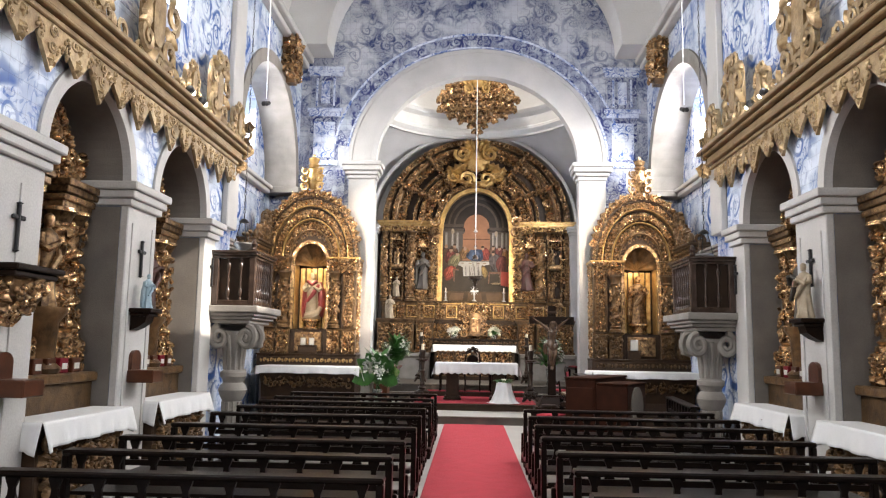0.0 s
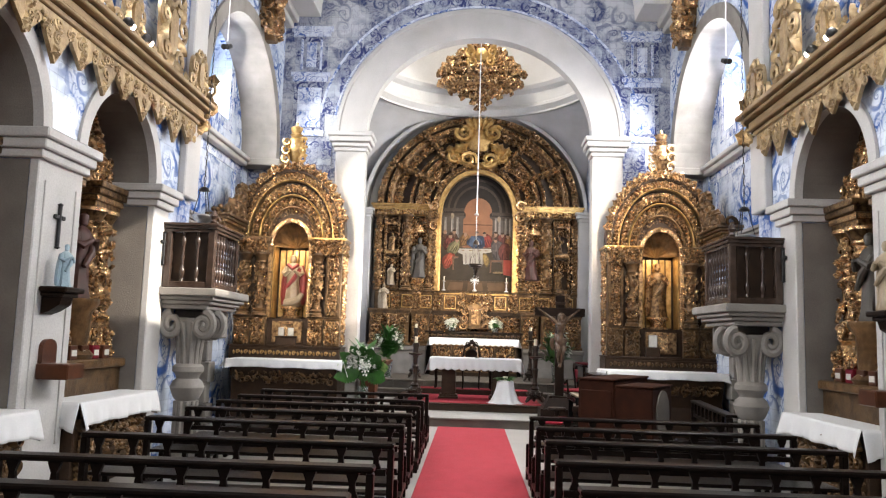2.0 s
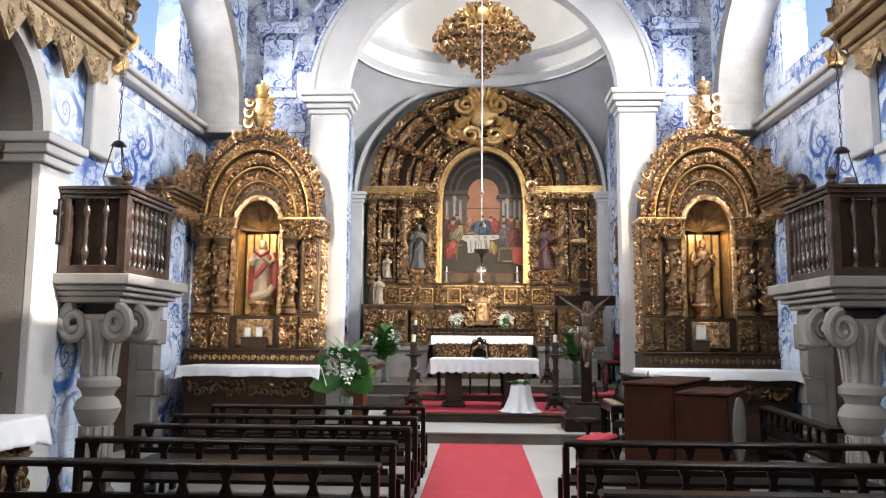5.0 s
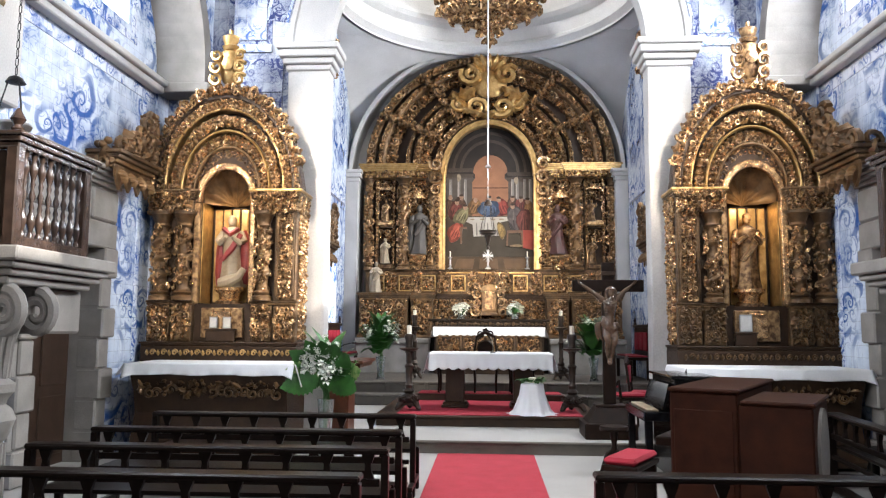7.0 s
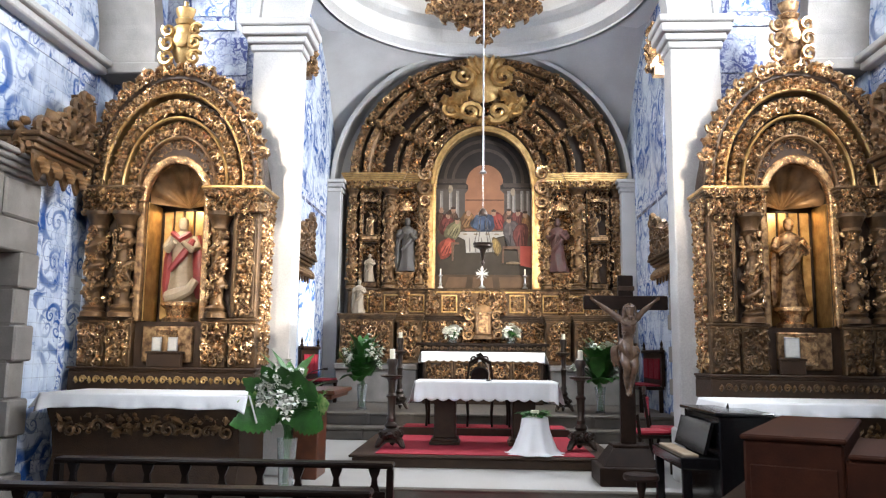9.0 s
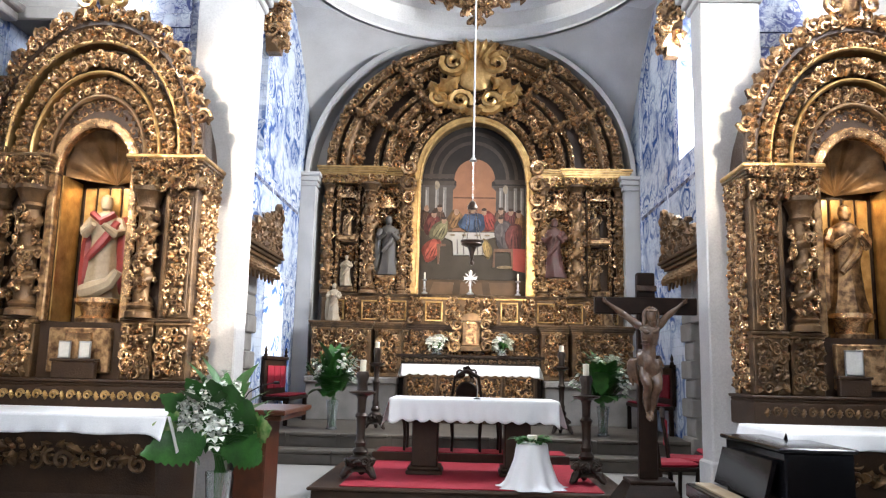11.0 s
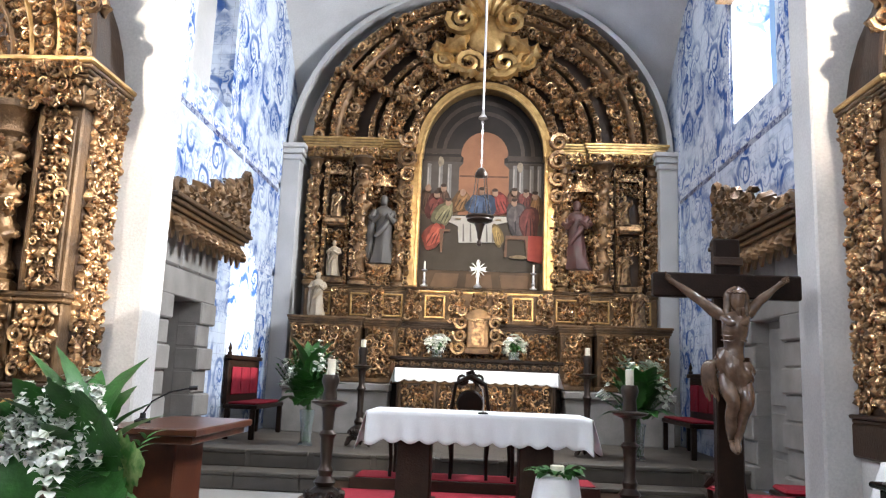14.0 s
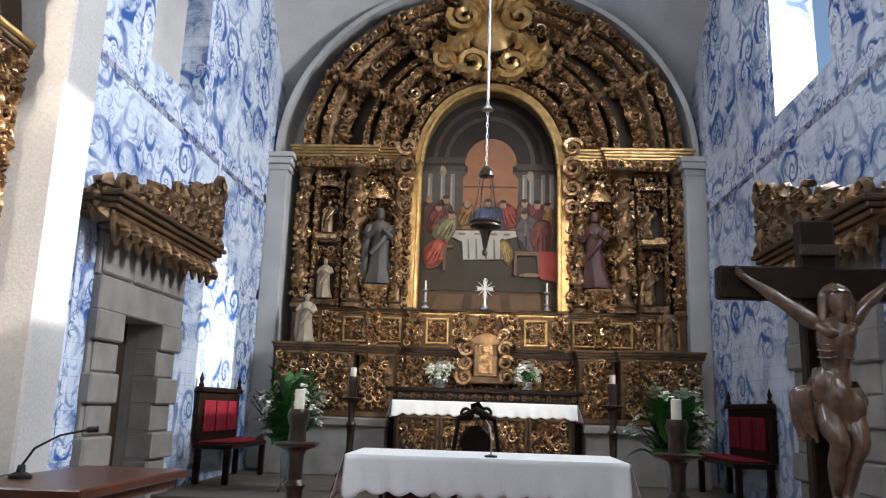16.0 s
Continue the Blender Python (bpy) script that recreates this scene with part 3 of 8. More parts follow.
structure(g.make("trim_retable_arch", PALE), "pale stone pilasters and arch round the high altar", "arch")

# dome on its ring
DX, DY, DR = 0.08, 20.95, 3.1
g = Geo()
ringp = [((DX + DR * math.cos(2 * math.pi * i / 64), DY + 1.08 * DR * math.sin(2 * math.pi * i / 64), 0), (math.cos(2 * math.pi * i / 64), math.sin(2 * math.pi * i / 64), 0), (0, 0, 1)) for i in range(64)]
g.sweep([(0.0, 8.2), (0.05, 8.2), (0.05, 8.3), (-0.06, 8.42), (-0.06, 8.5), (0.02, 8.55), (0.02, 8.85), (-0.1, 8.95), (-0.16, 9.05), (-0.16, 9.12), (0.5, 9.12), (0.5, 8.2)], ringp, closed=True)
structure(g.make("trim_dome_ring", WHITE), "white moulded cornice ring of the dome", "cornice")
g = Geo()
# left open at the crown for the lamp added above
prof = [(DR * math.cos(radians(a)), 9.1 + 2.9 * math.sin(radians(a))) for a in range(0, 74, 6)]
prof += [(r + 0.2, z + 0.15) for r, z in reversed(prof)]
k = 64
v = [(DX + r * math.cos(2 * math.pi * i / k), DY + 1.08 * r * math.sin(2 * math.pi * i / k), z) for r, z in prof for i in range(k)]
f = [(j * k + i, j * k + (i + 1) % k, ((j + 1) % len(prof)) * k + (i + 1) % k, ((j + 1) % len(prof)) * k + i) for j in range(len(prof)) for i in range(k)]
g.add(v, f)
structure(g.make("ceiling_dome", WHITE, smooth=True), "white plastered dome over the chancel", "ceiling")
# pendentives: flat soffit around the ring, curved down to the corners
g = Geo()
n = 64
inner = [(DX + DR * math.cos(2 * math.pi * i / n), DY + 1.08 * DR * math.sin(2 * math.pi * i / n), 8.22) for i in range(n)]
outer = []
for i in range(n):
    c, s = math.cos(2 * math.pi * i / n), math.sin(2 * math.pi * i / n)
    hx, hy = (CW1 + 0.3 - DX), 4.1
    t = min(hx / max(abs(c), 1e-6), hy / max(abs(s), 1e-6))
    px, py = DX + c * t, DY + s * t
    far = math.hypot(px - DX, py - DY)
    outer.append((px, py, 8.22 - max(0.0, far - 4.1) * 1.6))
mid = [tuple(0.5 * a[k] + 0.5 * b[k] + (0.25 * (a[2] - b[2]) if k == 2 else 0) for k in range(3)) for a, b in zip(inner, outer)]
top = [(x, y, 8.9) for x, y, z in outer]
rows_ = [inner, mid, outer, top]
v = [p for r in rows_ for p in r]
f = [(j * n + i, j * n + (i + 1) % n, (j + 1) * n + (i + 1) % n, (j + 1) * n + i) for j in range(3) for i in range(n)]
g.add(v, f)
structure(g.make("ceiling_pendentives", LIME, smooth=True), "pale limewashed pendentives under the dome", "ceiling")

# painted tile borders and pilasters
g, h = Geo(), Geo()
for s in (-1, 1):
    x0, x1 = sorted((s * 3.62, s * 2.98))
    y = AY0 - 0.012
    h.box(x0, x1, y, AY0, 5.5, 7.72)
    for a, b, z0, z1 in ((0.0, 0.64, 5.5, 5.62), (-0.06, 0.70, 7.55, 7.66), (-0.1, 0.74, 7.66, 7.78), (-0.04, 0.68, 6.62, 6.72), (-0.08, 0.72, 6.72, 6.82), (0.10, 0.15, 6.86, 7.5), (0.49, 0.54, 6.86, 7.5), (0.22, 0.42, 6.92, 7.44), (0.08, 0.56, 5.68, 6.5)):
        g.box(x0 + a, x0 + b, y - 0.02, y - 0.001, z0, z1, 0.006)
    # painted cornice blocks beside the arch
    for d, z0, z1 in ((0.0, 4.55, 4.75), (0.06, 4.75, 4.9), (0.12, 4.9, 5.05), (0.06, 5.05, 5.4)):
        xa, xb = sorted((s * 2.8, s * (3.3 + d)))
        h.box(xa, xb, y - 0.01 - d * 0.3, AY0, z0, z1, 0.004)
for r0, r1, gg in ((0.62, 0.66, g), (0.66, 0.92, h), (0.92, 0.97, g)):
    ring = []
    for i in range(49):
        t = radians(8 + 164 * i / 48)
        ring.append(((ax + AR * math.cos(t), 0, ASP + 2.03 * math.sin(t)), (math.cos(t), 0, math.sin(t)), (0, 1, 0)))
    gg.sweep([(r0, AY0 - 0.014), (r1, AY0 - 0.014), (r1, AY0), (r0, AY0)], ring)
structure(g.make("trim_tile_borders", TILE_BORDER), "pale painted tile borders round the arch", "tile border")
structure(h.make("trim_tile_pilasters", TILE_DARK), "dark blue painted tile pilasters and friezes", "tile pilaster")
g, h = Geo(), Geo()
for x, s in ((CW0, -1), (CW1, 1)):
    X = lambda d: sorted((x, x - s * d))
    for y0, y1, z0, z1 in ((17.3, 19.55, 1.0, 1.12), (17.3, 24.1, 3.02, 3.16), (17.3, 24.1, 4.52, 4.66), (19.28, 19.42, 1.12, 3.02), (22.0, 22.1, 3.16, 4.52), (24., 24.1, 0.6, 8.0), (19.6, 19.72, 4.66, 8.0), (21.42, 21.54, 4.66, 8.0), (17.3, 19.5, 0.3, 0.4), (18.95, 19.03, 1.2, 2.9)):
        g.box(*X(0.008), y0, y1, z0, z1)
    h.box(*X(0.006), 19.06, 19.26, 0.45, 0.95)
    h.box(*X(0.006), 17.3, 24.0, 4.45, 4.515)
for s in (-1, 1):
    X = lambda d: sorted((s * RW, s * (RW - d)))
    for y0, y1, z0, z1 in ((15.5, 16.2, 0.3, 0.42), (12.1, 16.2, 4.62, 4.75), (12.1, 16.2, 3.36, 3.44), (15.84, 15.96, 0.42, 4.62), (13.55, 15.6, 5.25, 5.36), (15.45, 15.56, 5.36, 7.0), (13.55, 13.66, 5.36, 7.0)):
        g.box(*X(0.008), y0, y1, z0, z1)
    X = lambda d: sorted((s * NW, s * (NW - d)))
    for y0, y1, z0, z1 in ((-5, 11.5, 5.25, 5.36), (7.9, 8.02, 5.36, 7.7), (9.85, 9.97, 5.36, 7.7), (11.3, 11.42, 5.36, 7.7), (-5, 11.5, 7.58, 7.7)):
        g.box(*X(0.008), y0, y1, z0, z1)
structure(g.make("trim_tile_frames", TILE_BORDER), "pale painted tile frames on the walls", "tile border")
structure(h.make("trim_tile_friezes", TILE_DARK), "dark blue painted tile friezes", "tile frieze")

# ---- carved ornament ----


def leaf_shape():
    v, f, nl, nw = [], [], 8, 4
    for i in range(nl + 1):
        t = i / nl
        w = 0.30 * math.sin(math.pi * min(1, t ** 0.75 + 0.02)) * (1 + 0.28 * math.sin(7 * math.pi * t)) + 0.015
        for j in range(nw + 1):
            u = j / nw * 2 - 1
            v.append((t * 1.0 - 0.5 - 0.12 * t ** 4, u * w, 0.10 + 0.26 * math.sin(math.pi * 0.85 * t) + 0.10 * t ** 3 - 0.16 * u * u + 0.05 * math.cos(3 * math.pi * u)))
    for i in range(nl):
        for j in range(nw):
            a = i * (nw + 1) + j
            f.append((a, a + nw + 1, a + nw + 2, a + 1))
    return v, f


def scroll_shape(turns=1.5, n=15):
    g = Geo()
    pts = [((0.46 - 0.36 * i / n) * math.cos(2 * math.pi * turns * i / n), (0.46 - 0.36 * i / n) * math.sin(2 * math.pi * turns * i / n), 0.12 + 0.16 * i / n) for i in range(n + 1)]
    g.tube(pts, [0.15 - 0.07 * i / n for i in range(n + 1)], 5)
    return np.concatenate(g.v).tolist(), g.f


def rosette_shape():
    v, f, k, rings = [], [], 15, 4
    for j in range(rings + 1):
        t = j / rings
        for i in range(k):
            a = 2 * math.pi * i / k
            r = 0.45 * t * (1 + 0.18 * math.cos(5 * a) * t)
            v.append((r * math.cos(a), r * math.sin(a), 0.30 * (1 - t) * (1 if j else 0.7) + 0.20 * math.sin(math.pi * t) * (0.6 + 0.4 * math.cos(5 * a))))
    for j in range(rings):
        for i in range(k):
            f.append((j * k + i, j * k + (i + 1) % k, (j + 1) * k + (i + 1) % k, (j + 1) * k + i))
    return v, f


def berry_shape():
    g = Geo()
    for a, r, h in ((0, 0.0, 0.30), (20, 0.27, 0.2), (140, 0.27, 0.2), (260, 0.27, 0.2)):
        x, y = r * math.cos(radians(a)), r * math.sin(radians(a))
        g.lathe([(0.02, h + 0.18), (0.14, h + 0.1), (0.19, h - 0.03), (0.12, h - 0.17)], x, y, 0, 7)
    return np.concatenate(g.v).tolist(), g.f


SHAPES = [leaf_shape(), scroll_shape(), rosette_shape(), leaf_shape(), scroll_shape(1.2, 12), berry_shape()]
RELIEF = [1.35]
dice = random.Random(7)


def sprig(g, p, out, up, size, kind=None, turn=None, depth=None):
    """One carved motif at p on a surface whose normal is out."""
    depth = depth or RELIEF[0]
    out, up = Vector(out).normalized(), Vector(up)
    side = up.cross(out).normalized()
    up = out.cross(side)
    kind = dice.randrange(len(SHAPES)) if kind is None else kind
    t = dice.uniform(0, 6.28) if turn is None else turn
    a, b = side * math.cos(t) + up * math.sin(t), up * math.cos(t) - side * math.sin(t)
    m = Matrix((a * size, b * size, out * size * depth)).transposed().to_4x4()
    m.translation = Vector(p) - out * 0.01
    v, f = SHAPES[kind]
    g.add(v, f, m)


def carve_panel(g, x0, x1, z0, z1, y, size, dense=1.0, out=(0, -1, 0)):
    """Foliage carved over an upright panel, row by row; x is along the panel."""
    size = size * 0.8
    dense = dense * 1.32
    nx, nz = max(1, round((x1 - x0) / size * dense)), max(1, round((z1 - z0) / size * dense))
    out = Vector(out)
    for i in range(nx):
        for j in range(nz):
            x = x0 + (x1 - x0) * (i + 0.5 + dice.uniform(-0.25, 0.25)) / nx
            z = z0 + (z1 - z0) * (j + 0.5 + dice.uniform(-0.25, 0.25)) / nz
            p = (x, y, z) if abs(out.y) > 0.5 else (y, x, z)
            sprig(g, p, out, (0, 0, 1), size * dice.uniform(0.95, 1.35))


def carve_arc(g, cx, cz, rx, rz, y, size, a0=0, a1=180, out=(0, -1, 0), kinds=None, dense=1.0):
    size, dense = size * 0.85, dense * 1.15
    length = math.pi * (rx + rz) / 2 * abs(a1 - a0) / 180
    n = max(1, round(length / size * dense))
    for i in range(n):
        a = radians(a0 + (a1 - a0) * (i + 0.5) / n)
        kind = kinds[i % len(kinds)] if kinds else None
        sprig(g, (cx + rx * math.cos(a), y, cz + rz * math.sin(a)), out, (math.cos(a), 0, math.sin(a)), size * dice.uniform(0.95, 1.25), kind, None if kinds is None else (math.pi / 2 if i % 2 else 0))


def twisted_column(g, x, y, z0, z1, r, turns=4.0, segs=14):
    """A solomonic column with base and capital, its shaft wound like a rope."""
    h = z1 - z0
    g.lathe([(r * 1.5, 0), (r * 1.5, 0.05), (r * 1.15, 0.07), (r * 1.35, 0.10), (r * 1.0, 0.13)], x, y, z0, 16)
    g.lathe([(r * 0.95, 0), (r * 1.15, 0.03), (r * 1.05, 0.06), (r * 1.5, 0.16), (r * 1.7, 0.17), (r * 1.7, 0.21)], x, y, z1 - 0.21, 12)
    rows, v, f = 56, [], []
    for j in range(rows + 1):
        z = z0 + 0.12 + (h - 0.32) * j / rows
        ph = 2 * math.pi * turns * j / rows
        bulge = 1.0 + 0.06 * math.sin(math.pi * j / rows)
        for i in range(segs):
            a = 2 * math.pi * i / segs
            rr = r * bulge * (0.84 + 0.22 * abs(math.cos((a - ph))))
            ox, oy = 0.22 * r * math.cos(ph), 0.22 * r * math.sin(ph)
            v.append((x + ox + rr * math.cos(a), y + oy + rr * math.sin(a), z))
    for j in range(rows):
        for i in range(segs):
            f.append((j * segs + i, j * segs + (i + 1) % segs, (j + 1) * segs + (i + 1) % segs, (j + 1) * segs + i))
    g.add(v, f)


def vine(g, x, y, z0, z1, r, turns=4.0, size=0.1, step=1.0):
    """Leaves and grapes wound round a column, on the side that is seen."""
    n = int((z1 - z0 - 0.3) / size * 5.5 * step)
    for i in range(n):
        a = dice.uniform(math.pi * 0.95, math.pi * 2.05)
        z = z0 + 0.14 + (z1 - z0 - 0.34) * (i + 0.5) / n
        o = Vector((math.cos(a), math.sin(a), 0))
        sprig(g, (x + r * 1.14 * o.x, y + r * 1.14 * o.y, z), o, (0, 0, 1), size * dice.uniform(0.75, 1.05), dice.choice((0, 3, 5, 2, 1)))


def rope_arch(g, cx, cz, rx, rz, y, r, turns=16, a0=0, a1=180, n=110, sides=9):
    v, f = [], []
    for j in range(n + 1):
        a = radians(a0 + (a1 - a0) * j / n)
        ph = 2 * math.pi * turns * j / n
        c = Vector((cx + rx * math.cos(a), y, cz + rz * math.sin(a)))
        o = Vector((math.cos(a), 0, math.sin(a)))
        for i in range(sides):
            b = 2 * math.pi * i / sides
            rr = r * (0.78 + 0.3 * abs(math.cos(b - ph)))
            v.append(c + o * rr * math.cos(b) + Vector((0, -1, 0)) * rr * math.sin(b))
    for j in range(n):
        for i in range(sides):
            f.append((j * sides + i, j * sides + (i + 1) % sides, (j + 1) * sides + (i + 1) % sides, (j + 1) * sides + i))
    g.add(v, f)


def arch_band(g, cx, cz, rx, rz, w, y0, y1, a0=0, a1=180, n=48, b=0.015):
    """A flat moulded band bent over an arch: from radius r to r + w, between depth y0 (front) and y1."""
    ring = []
    for i in range(n + 1):
        t = radians(a0 + (a1 - a0) * i / n)
        ring.append(((cx + rx * math.cos(t), 0, cz + rz * math.sin(t)), (math.cos(t), 0, math.sin(t)), (0, 1, 0)))
    g.sweep([(0, y1), (0, y0 + b), (b, y0), (w - b, y0), (w, y0 + b), (w, y1)], ring)


def moulding(g, x0, x1, y0, y1, z0, z1, steps=4, spread=0.05):
    """A stepped cornice, widening upwards, its front towards -y."""
    for i in range(steps):
        d = spread * (i + 1) / steps
        g.box(x0 - d, x1 + d, y0 - d, y1, z0 + (z1 - z0) * i / steps, z0 + (z1 - z0) * (i + 1) / steps, 0.008)


def figure(name, mat, at, h, face, label, category="statue", lean=0.0, lift=False, halo=False, mantle=None):
    """A carved standing figure as one plain mesh: robe with folds, torso, arms and head. face: degrees, 0 looks to -y."""
    g = Geo()
    segs, prof = 20, [(0.17, 0.0), (0.175, 0.03), (0.15, 0.12), (0.13, 0.3), (0.115, 0.45), (0.12, 0.58), (0.13, 0.68), (0.135, 0.75), (0.10, 0.80), (0.045, 0.83), (0.04, 0.85)]
    v, f = [], []
    for k, (r, z) in enumerate(prof):
        fold = 0.16 * max(0.0, 1 - z / 0.62)
        for i in range(segs):
            a = 2 * math.pi * i / segs
            rr = r * (1 + fold * math.sin(7 * a + 3 * z) + 0.5 * fold * math.sin(3 * a))
            v.append((rr * math.cos(a) + lean * math.sin(3 * z), rr * 0.72 * math.sin(a), z))
    for j in range(len(prof) - 1):
        for i in range(segs):
            f.append((j * segs + i, j * segs + (i + 1) % segs, (j + 1) * segs + (i + 1) % segs, (j + 1) * segs + i))
    f.append(tuple((len(prof) - 1) * segs + i for i in range(segs)))
    f.append(tuple(range(segs))[::-1])
    g.add(v, f)
    hx = lean * math.sin(2.7)
    g.lathe([(0.01, -0.085), (0.045, -0.06), (0.058, 0.0), (0.05, 0.05), (0.02, 0.075), (0.005, 0.08)], hx, -0.01, 0.915, 12)
    for s in (-1, 1):
        hand = (s * 0.04, -0.17, 0.68) if not (lift and s > 0) else (0.2, -0.14, 0.84)
        g.tube([(s * 0.12 + hx, 0, 0.755), (s * 0.175 + hx, -0.03, 0.64), ((s * 0.175 + hx + hand[0]) / 2 + s * 0.03, -0.1, 0.6 if not (lift and s > 0) else 0.72), hand], [0.045, 0.05, 0.045, 0.025], 8)
    # mantle from the shoulders
    plain = len(g.f)
    if mantle:
        limb_pts = [(0.14, 0.05, 0.78), (0.19, 0.05, 0.55), (0.2, 0.06, 0.3), (0.17, 0.07, 0.05)]
        g.tube(limb_pts, [0.05, 0.085, 0.09, 0.06], 10)
        g.tube([(-0.1, -0.06, 0.8), (0.0, -0.115, 0.72), (0.1, -0.06, 0.8)], [0.035, 0.04, 0.035], 8)
    g.tube([(-0.13, 0.02, 0.76), (-0.16, 0.03, 0.5), (-0.17, 0.04, 0.2), (-0.16, 0.05, 0.03)], [0.04, 0.06, 0.06, 0.05], 8)
    g.tube([(0.13, -0.04, 0.72), (0.03, -0.12, 0.52), (-0.1, -0.11, 0.36)], [0.04, 0.045, 0.03], 8)
    if halo:
        g.lathe([(0.09, 0), (0.1, 0.006), (0.09, 0.012)], 0, 0, 0, 18, pose(hx, 0.05, 0.94, 90, 0, 0))
    m = pose(*at, 0, 0, face) @ Matrix.Scale(h, 4)
    g2 = Geo()
    g2.add(np.concatenate(g.v), g.f, m)
    me_ob = g2.make(name, mat, smooth=True)
    if mantle:
        me_ob.data.materials.append(mantle)
        for k in range(plain, len(me_ob.data.polygons)):
            me_ob.data.polygons[k].material_index = 1
    return tagged(me_ob, label, category)

# ---- high altar retable ----
RY = 24.6    # plane of the retable's back board


def high_retable():
    r = thing("high_altar_retable", "tall gilded carved wooden retable with twisted columns and arched top", "retable", (CX, 24.6, 0.56))
    c = CX
    # board with the arched outline, dark for the shade behind the carving
    g = Geo()
    hole = arc(c, 5.45, 1.05, 180, 0, 20)
    g.box(c - 2.95, c - 1.05, RY, RY + 0.3, 1.35, 5.45).box(c + 1.05, c + 2.95, RY, RY + 0.3, 1.35, 5.45).box(c - 1.05, c + 1.05, RY, RY + 0.3, 1.35, 2.9)
    o = arc(c, 5.45, 2.93, 180, 0, 20, 2.62)
    for i in range(20):
        g.prism([hole[i], hole[i + 1], o[i + 1], o[i]], "y", RY, RY + 0.3)
    g.make("back_board", SHADEWOOD, r, "brown wooden board darkened as shade behind the carving")
    # stone base
    g = Geo().box(c - 3.0, c - 1.35, 23.65, 24.95, 0.56, 1.22, 0.015).box(c + 1.35, c + 3.0, 23.65, 24.95, 0.56, 1.22, 0.015)
    g.box(c - 3.03, c - 1.33, 23.6, 24.95, 1.22, 1.34, 0.02).box(c + 1.33, c + 3.03, 23.6, 24.95, 1.22, 1.34, 0.02)
    g.make("stone_plinth", STONE, r, "grey granite plinth")
    # predella with projecting pedestals
    peds = [(-2.95, -1.85), (-1.8, -1.3), (1.3, 1.8), (1.85, 2.95)]
    for a, b in peds:
        fy = 23.75 if abs(a + b) > 4 else 23.95
        g = Geo().box(c + a, c + b, fy, RY, 1.35, 2.2, 0.01)
        moulding(g, c + a, c + b, fy, RY, 2.2, 2.36, 4, 0.06)
        moulding(g, c + a, c + b, fy, RY, 1.35, 1.42, 1, 0.04)
        g.box(c + a + 0.08, c + b - 0.08, fy - 0.02, fy + 0.01, 1.5, 2.1, 0.01)
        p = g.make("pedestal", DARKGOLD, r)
        g = Geo()
        carve_panel(g, c + a + 0.05, c + b - 0.05, 1.45, 2.2, fy - 0.02, 0.16)
        g.make("pedestal_carving", GOLD, p, smooth=True, recalc=False)
    g = Geo().box(c - 1.3, c + 1.3, 24.35, RY, 1.35, 2.25, 0.01)
    moulding(g, c - 1.3, c + 1.3, 24.35, RY, 2.25, 2.36, 3, 0.04)
    p = g.make("predella", SHADEWOOD, r)
    g = Geo()
    carve_panel(g, c - 1.28, c + 1.28, 1.4, 2.22, 24.34, 0.15)
    g.make("predella_carving", GOLD, p, smooth=True, recalc=False)
    # upper predella with framed reliefs
    g = Geo().box(c - 2.9, c + 2.9, 24.32, RY, 2.36, 2.85, 0.01)
    moulding(g, c - 2.9, c + 2.9, 24.32, RY, 2.85, 2.93, 3, 0.04)
    up = g.make("upper_predella", DARKGOLD, r)
    for x in (-2.62, -1.95, -1.42, -0.72, 0.72, 1.42, 1.95, 2.62):
        g = Geo()
        for a, b, d, e in ((-0.17, 0.17, 2.42, 2.45), (-0.17, 0.17, 2.77, 2.80), (-0.17, -0.14, 2.45, 2.77), (0.14, 0.17, 2.45, 2.77)):
            g.box(c + x + a, c + x + b, 24.26, 24.32, d, e, 0.008)
        fr = g.make("relief_frame", BRIGHTGOLD, up)
    g = Geo()
    for x in (-2.62, -1.95, -1.42, -0.72, 0.72, 1.42, 1.95, 2.62):
        carve_panel(g, c + x - 0.13, c + x + 0.13, 2.46, 2.76, 24.3, 0.12)
    for x in (-2.29, -1.69, -1.08, -0.36, 0, 0.36, 1.08, 1.69, 2.29):
        carve_panel(g, c + x - 0.12, c + x + 0.12, 2.38, 2.86, 24.26, 0.14)
    g.make("predella_foliage", GOLD, up, smooth=True, recalc=False)
    # columns
    for x, y, rad in ((-2.02, 24.32, 0.115), (2.02, 24.32, 0.115), (-1.36, 24.38, 0.085), (1.36, 24.38, 0.085), (-2.86, 24.42, 0.08), (2.86, 24.42, 0.08)):
        g = Geo()
        twisted_column(g, c + x, y, 2.93, 5.12, rad, 4.5)
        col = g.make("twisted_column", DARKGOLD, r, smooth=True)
        g = Geo()
        vine(g, c + x, y, 2.93, 5.12, rad, 4.5, 0.115)
        g.make("vine", GOLD, col, smooth=True, recalc=False)
    # niche panels with small reliefs between
    for s in (-1, 1):
        g = Geo()
        x0, x1 = sorted((c + s * 2.70, c + s * 2.24))
        g.box(x0, x0 + 0.06, 24.42, RY, 2.95, 5.1, 0.012).box(x1 - 0.06, x1, 24.42, RY, 2.95, 5.1, 0.012)
        for z in (2.95, 3.95, 4.05, 4.85):
            g.box(x0 + 0.06, x1 - 0.06, 24.44, RY, z, z + 0.07, 0.01)
        g.box(x0 + 0.04, x1 - 0.04, 24.32, RY, 2.95, 3.06, 0.02).box(x0 + 0.04, x1 - 0.04, 24.34, RY, 3.98, 4.07, 0.02)
        np_ = g.make("niche_panel", GOLD, r)
        g = Geo()
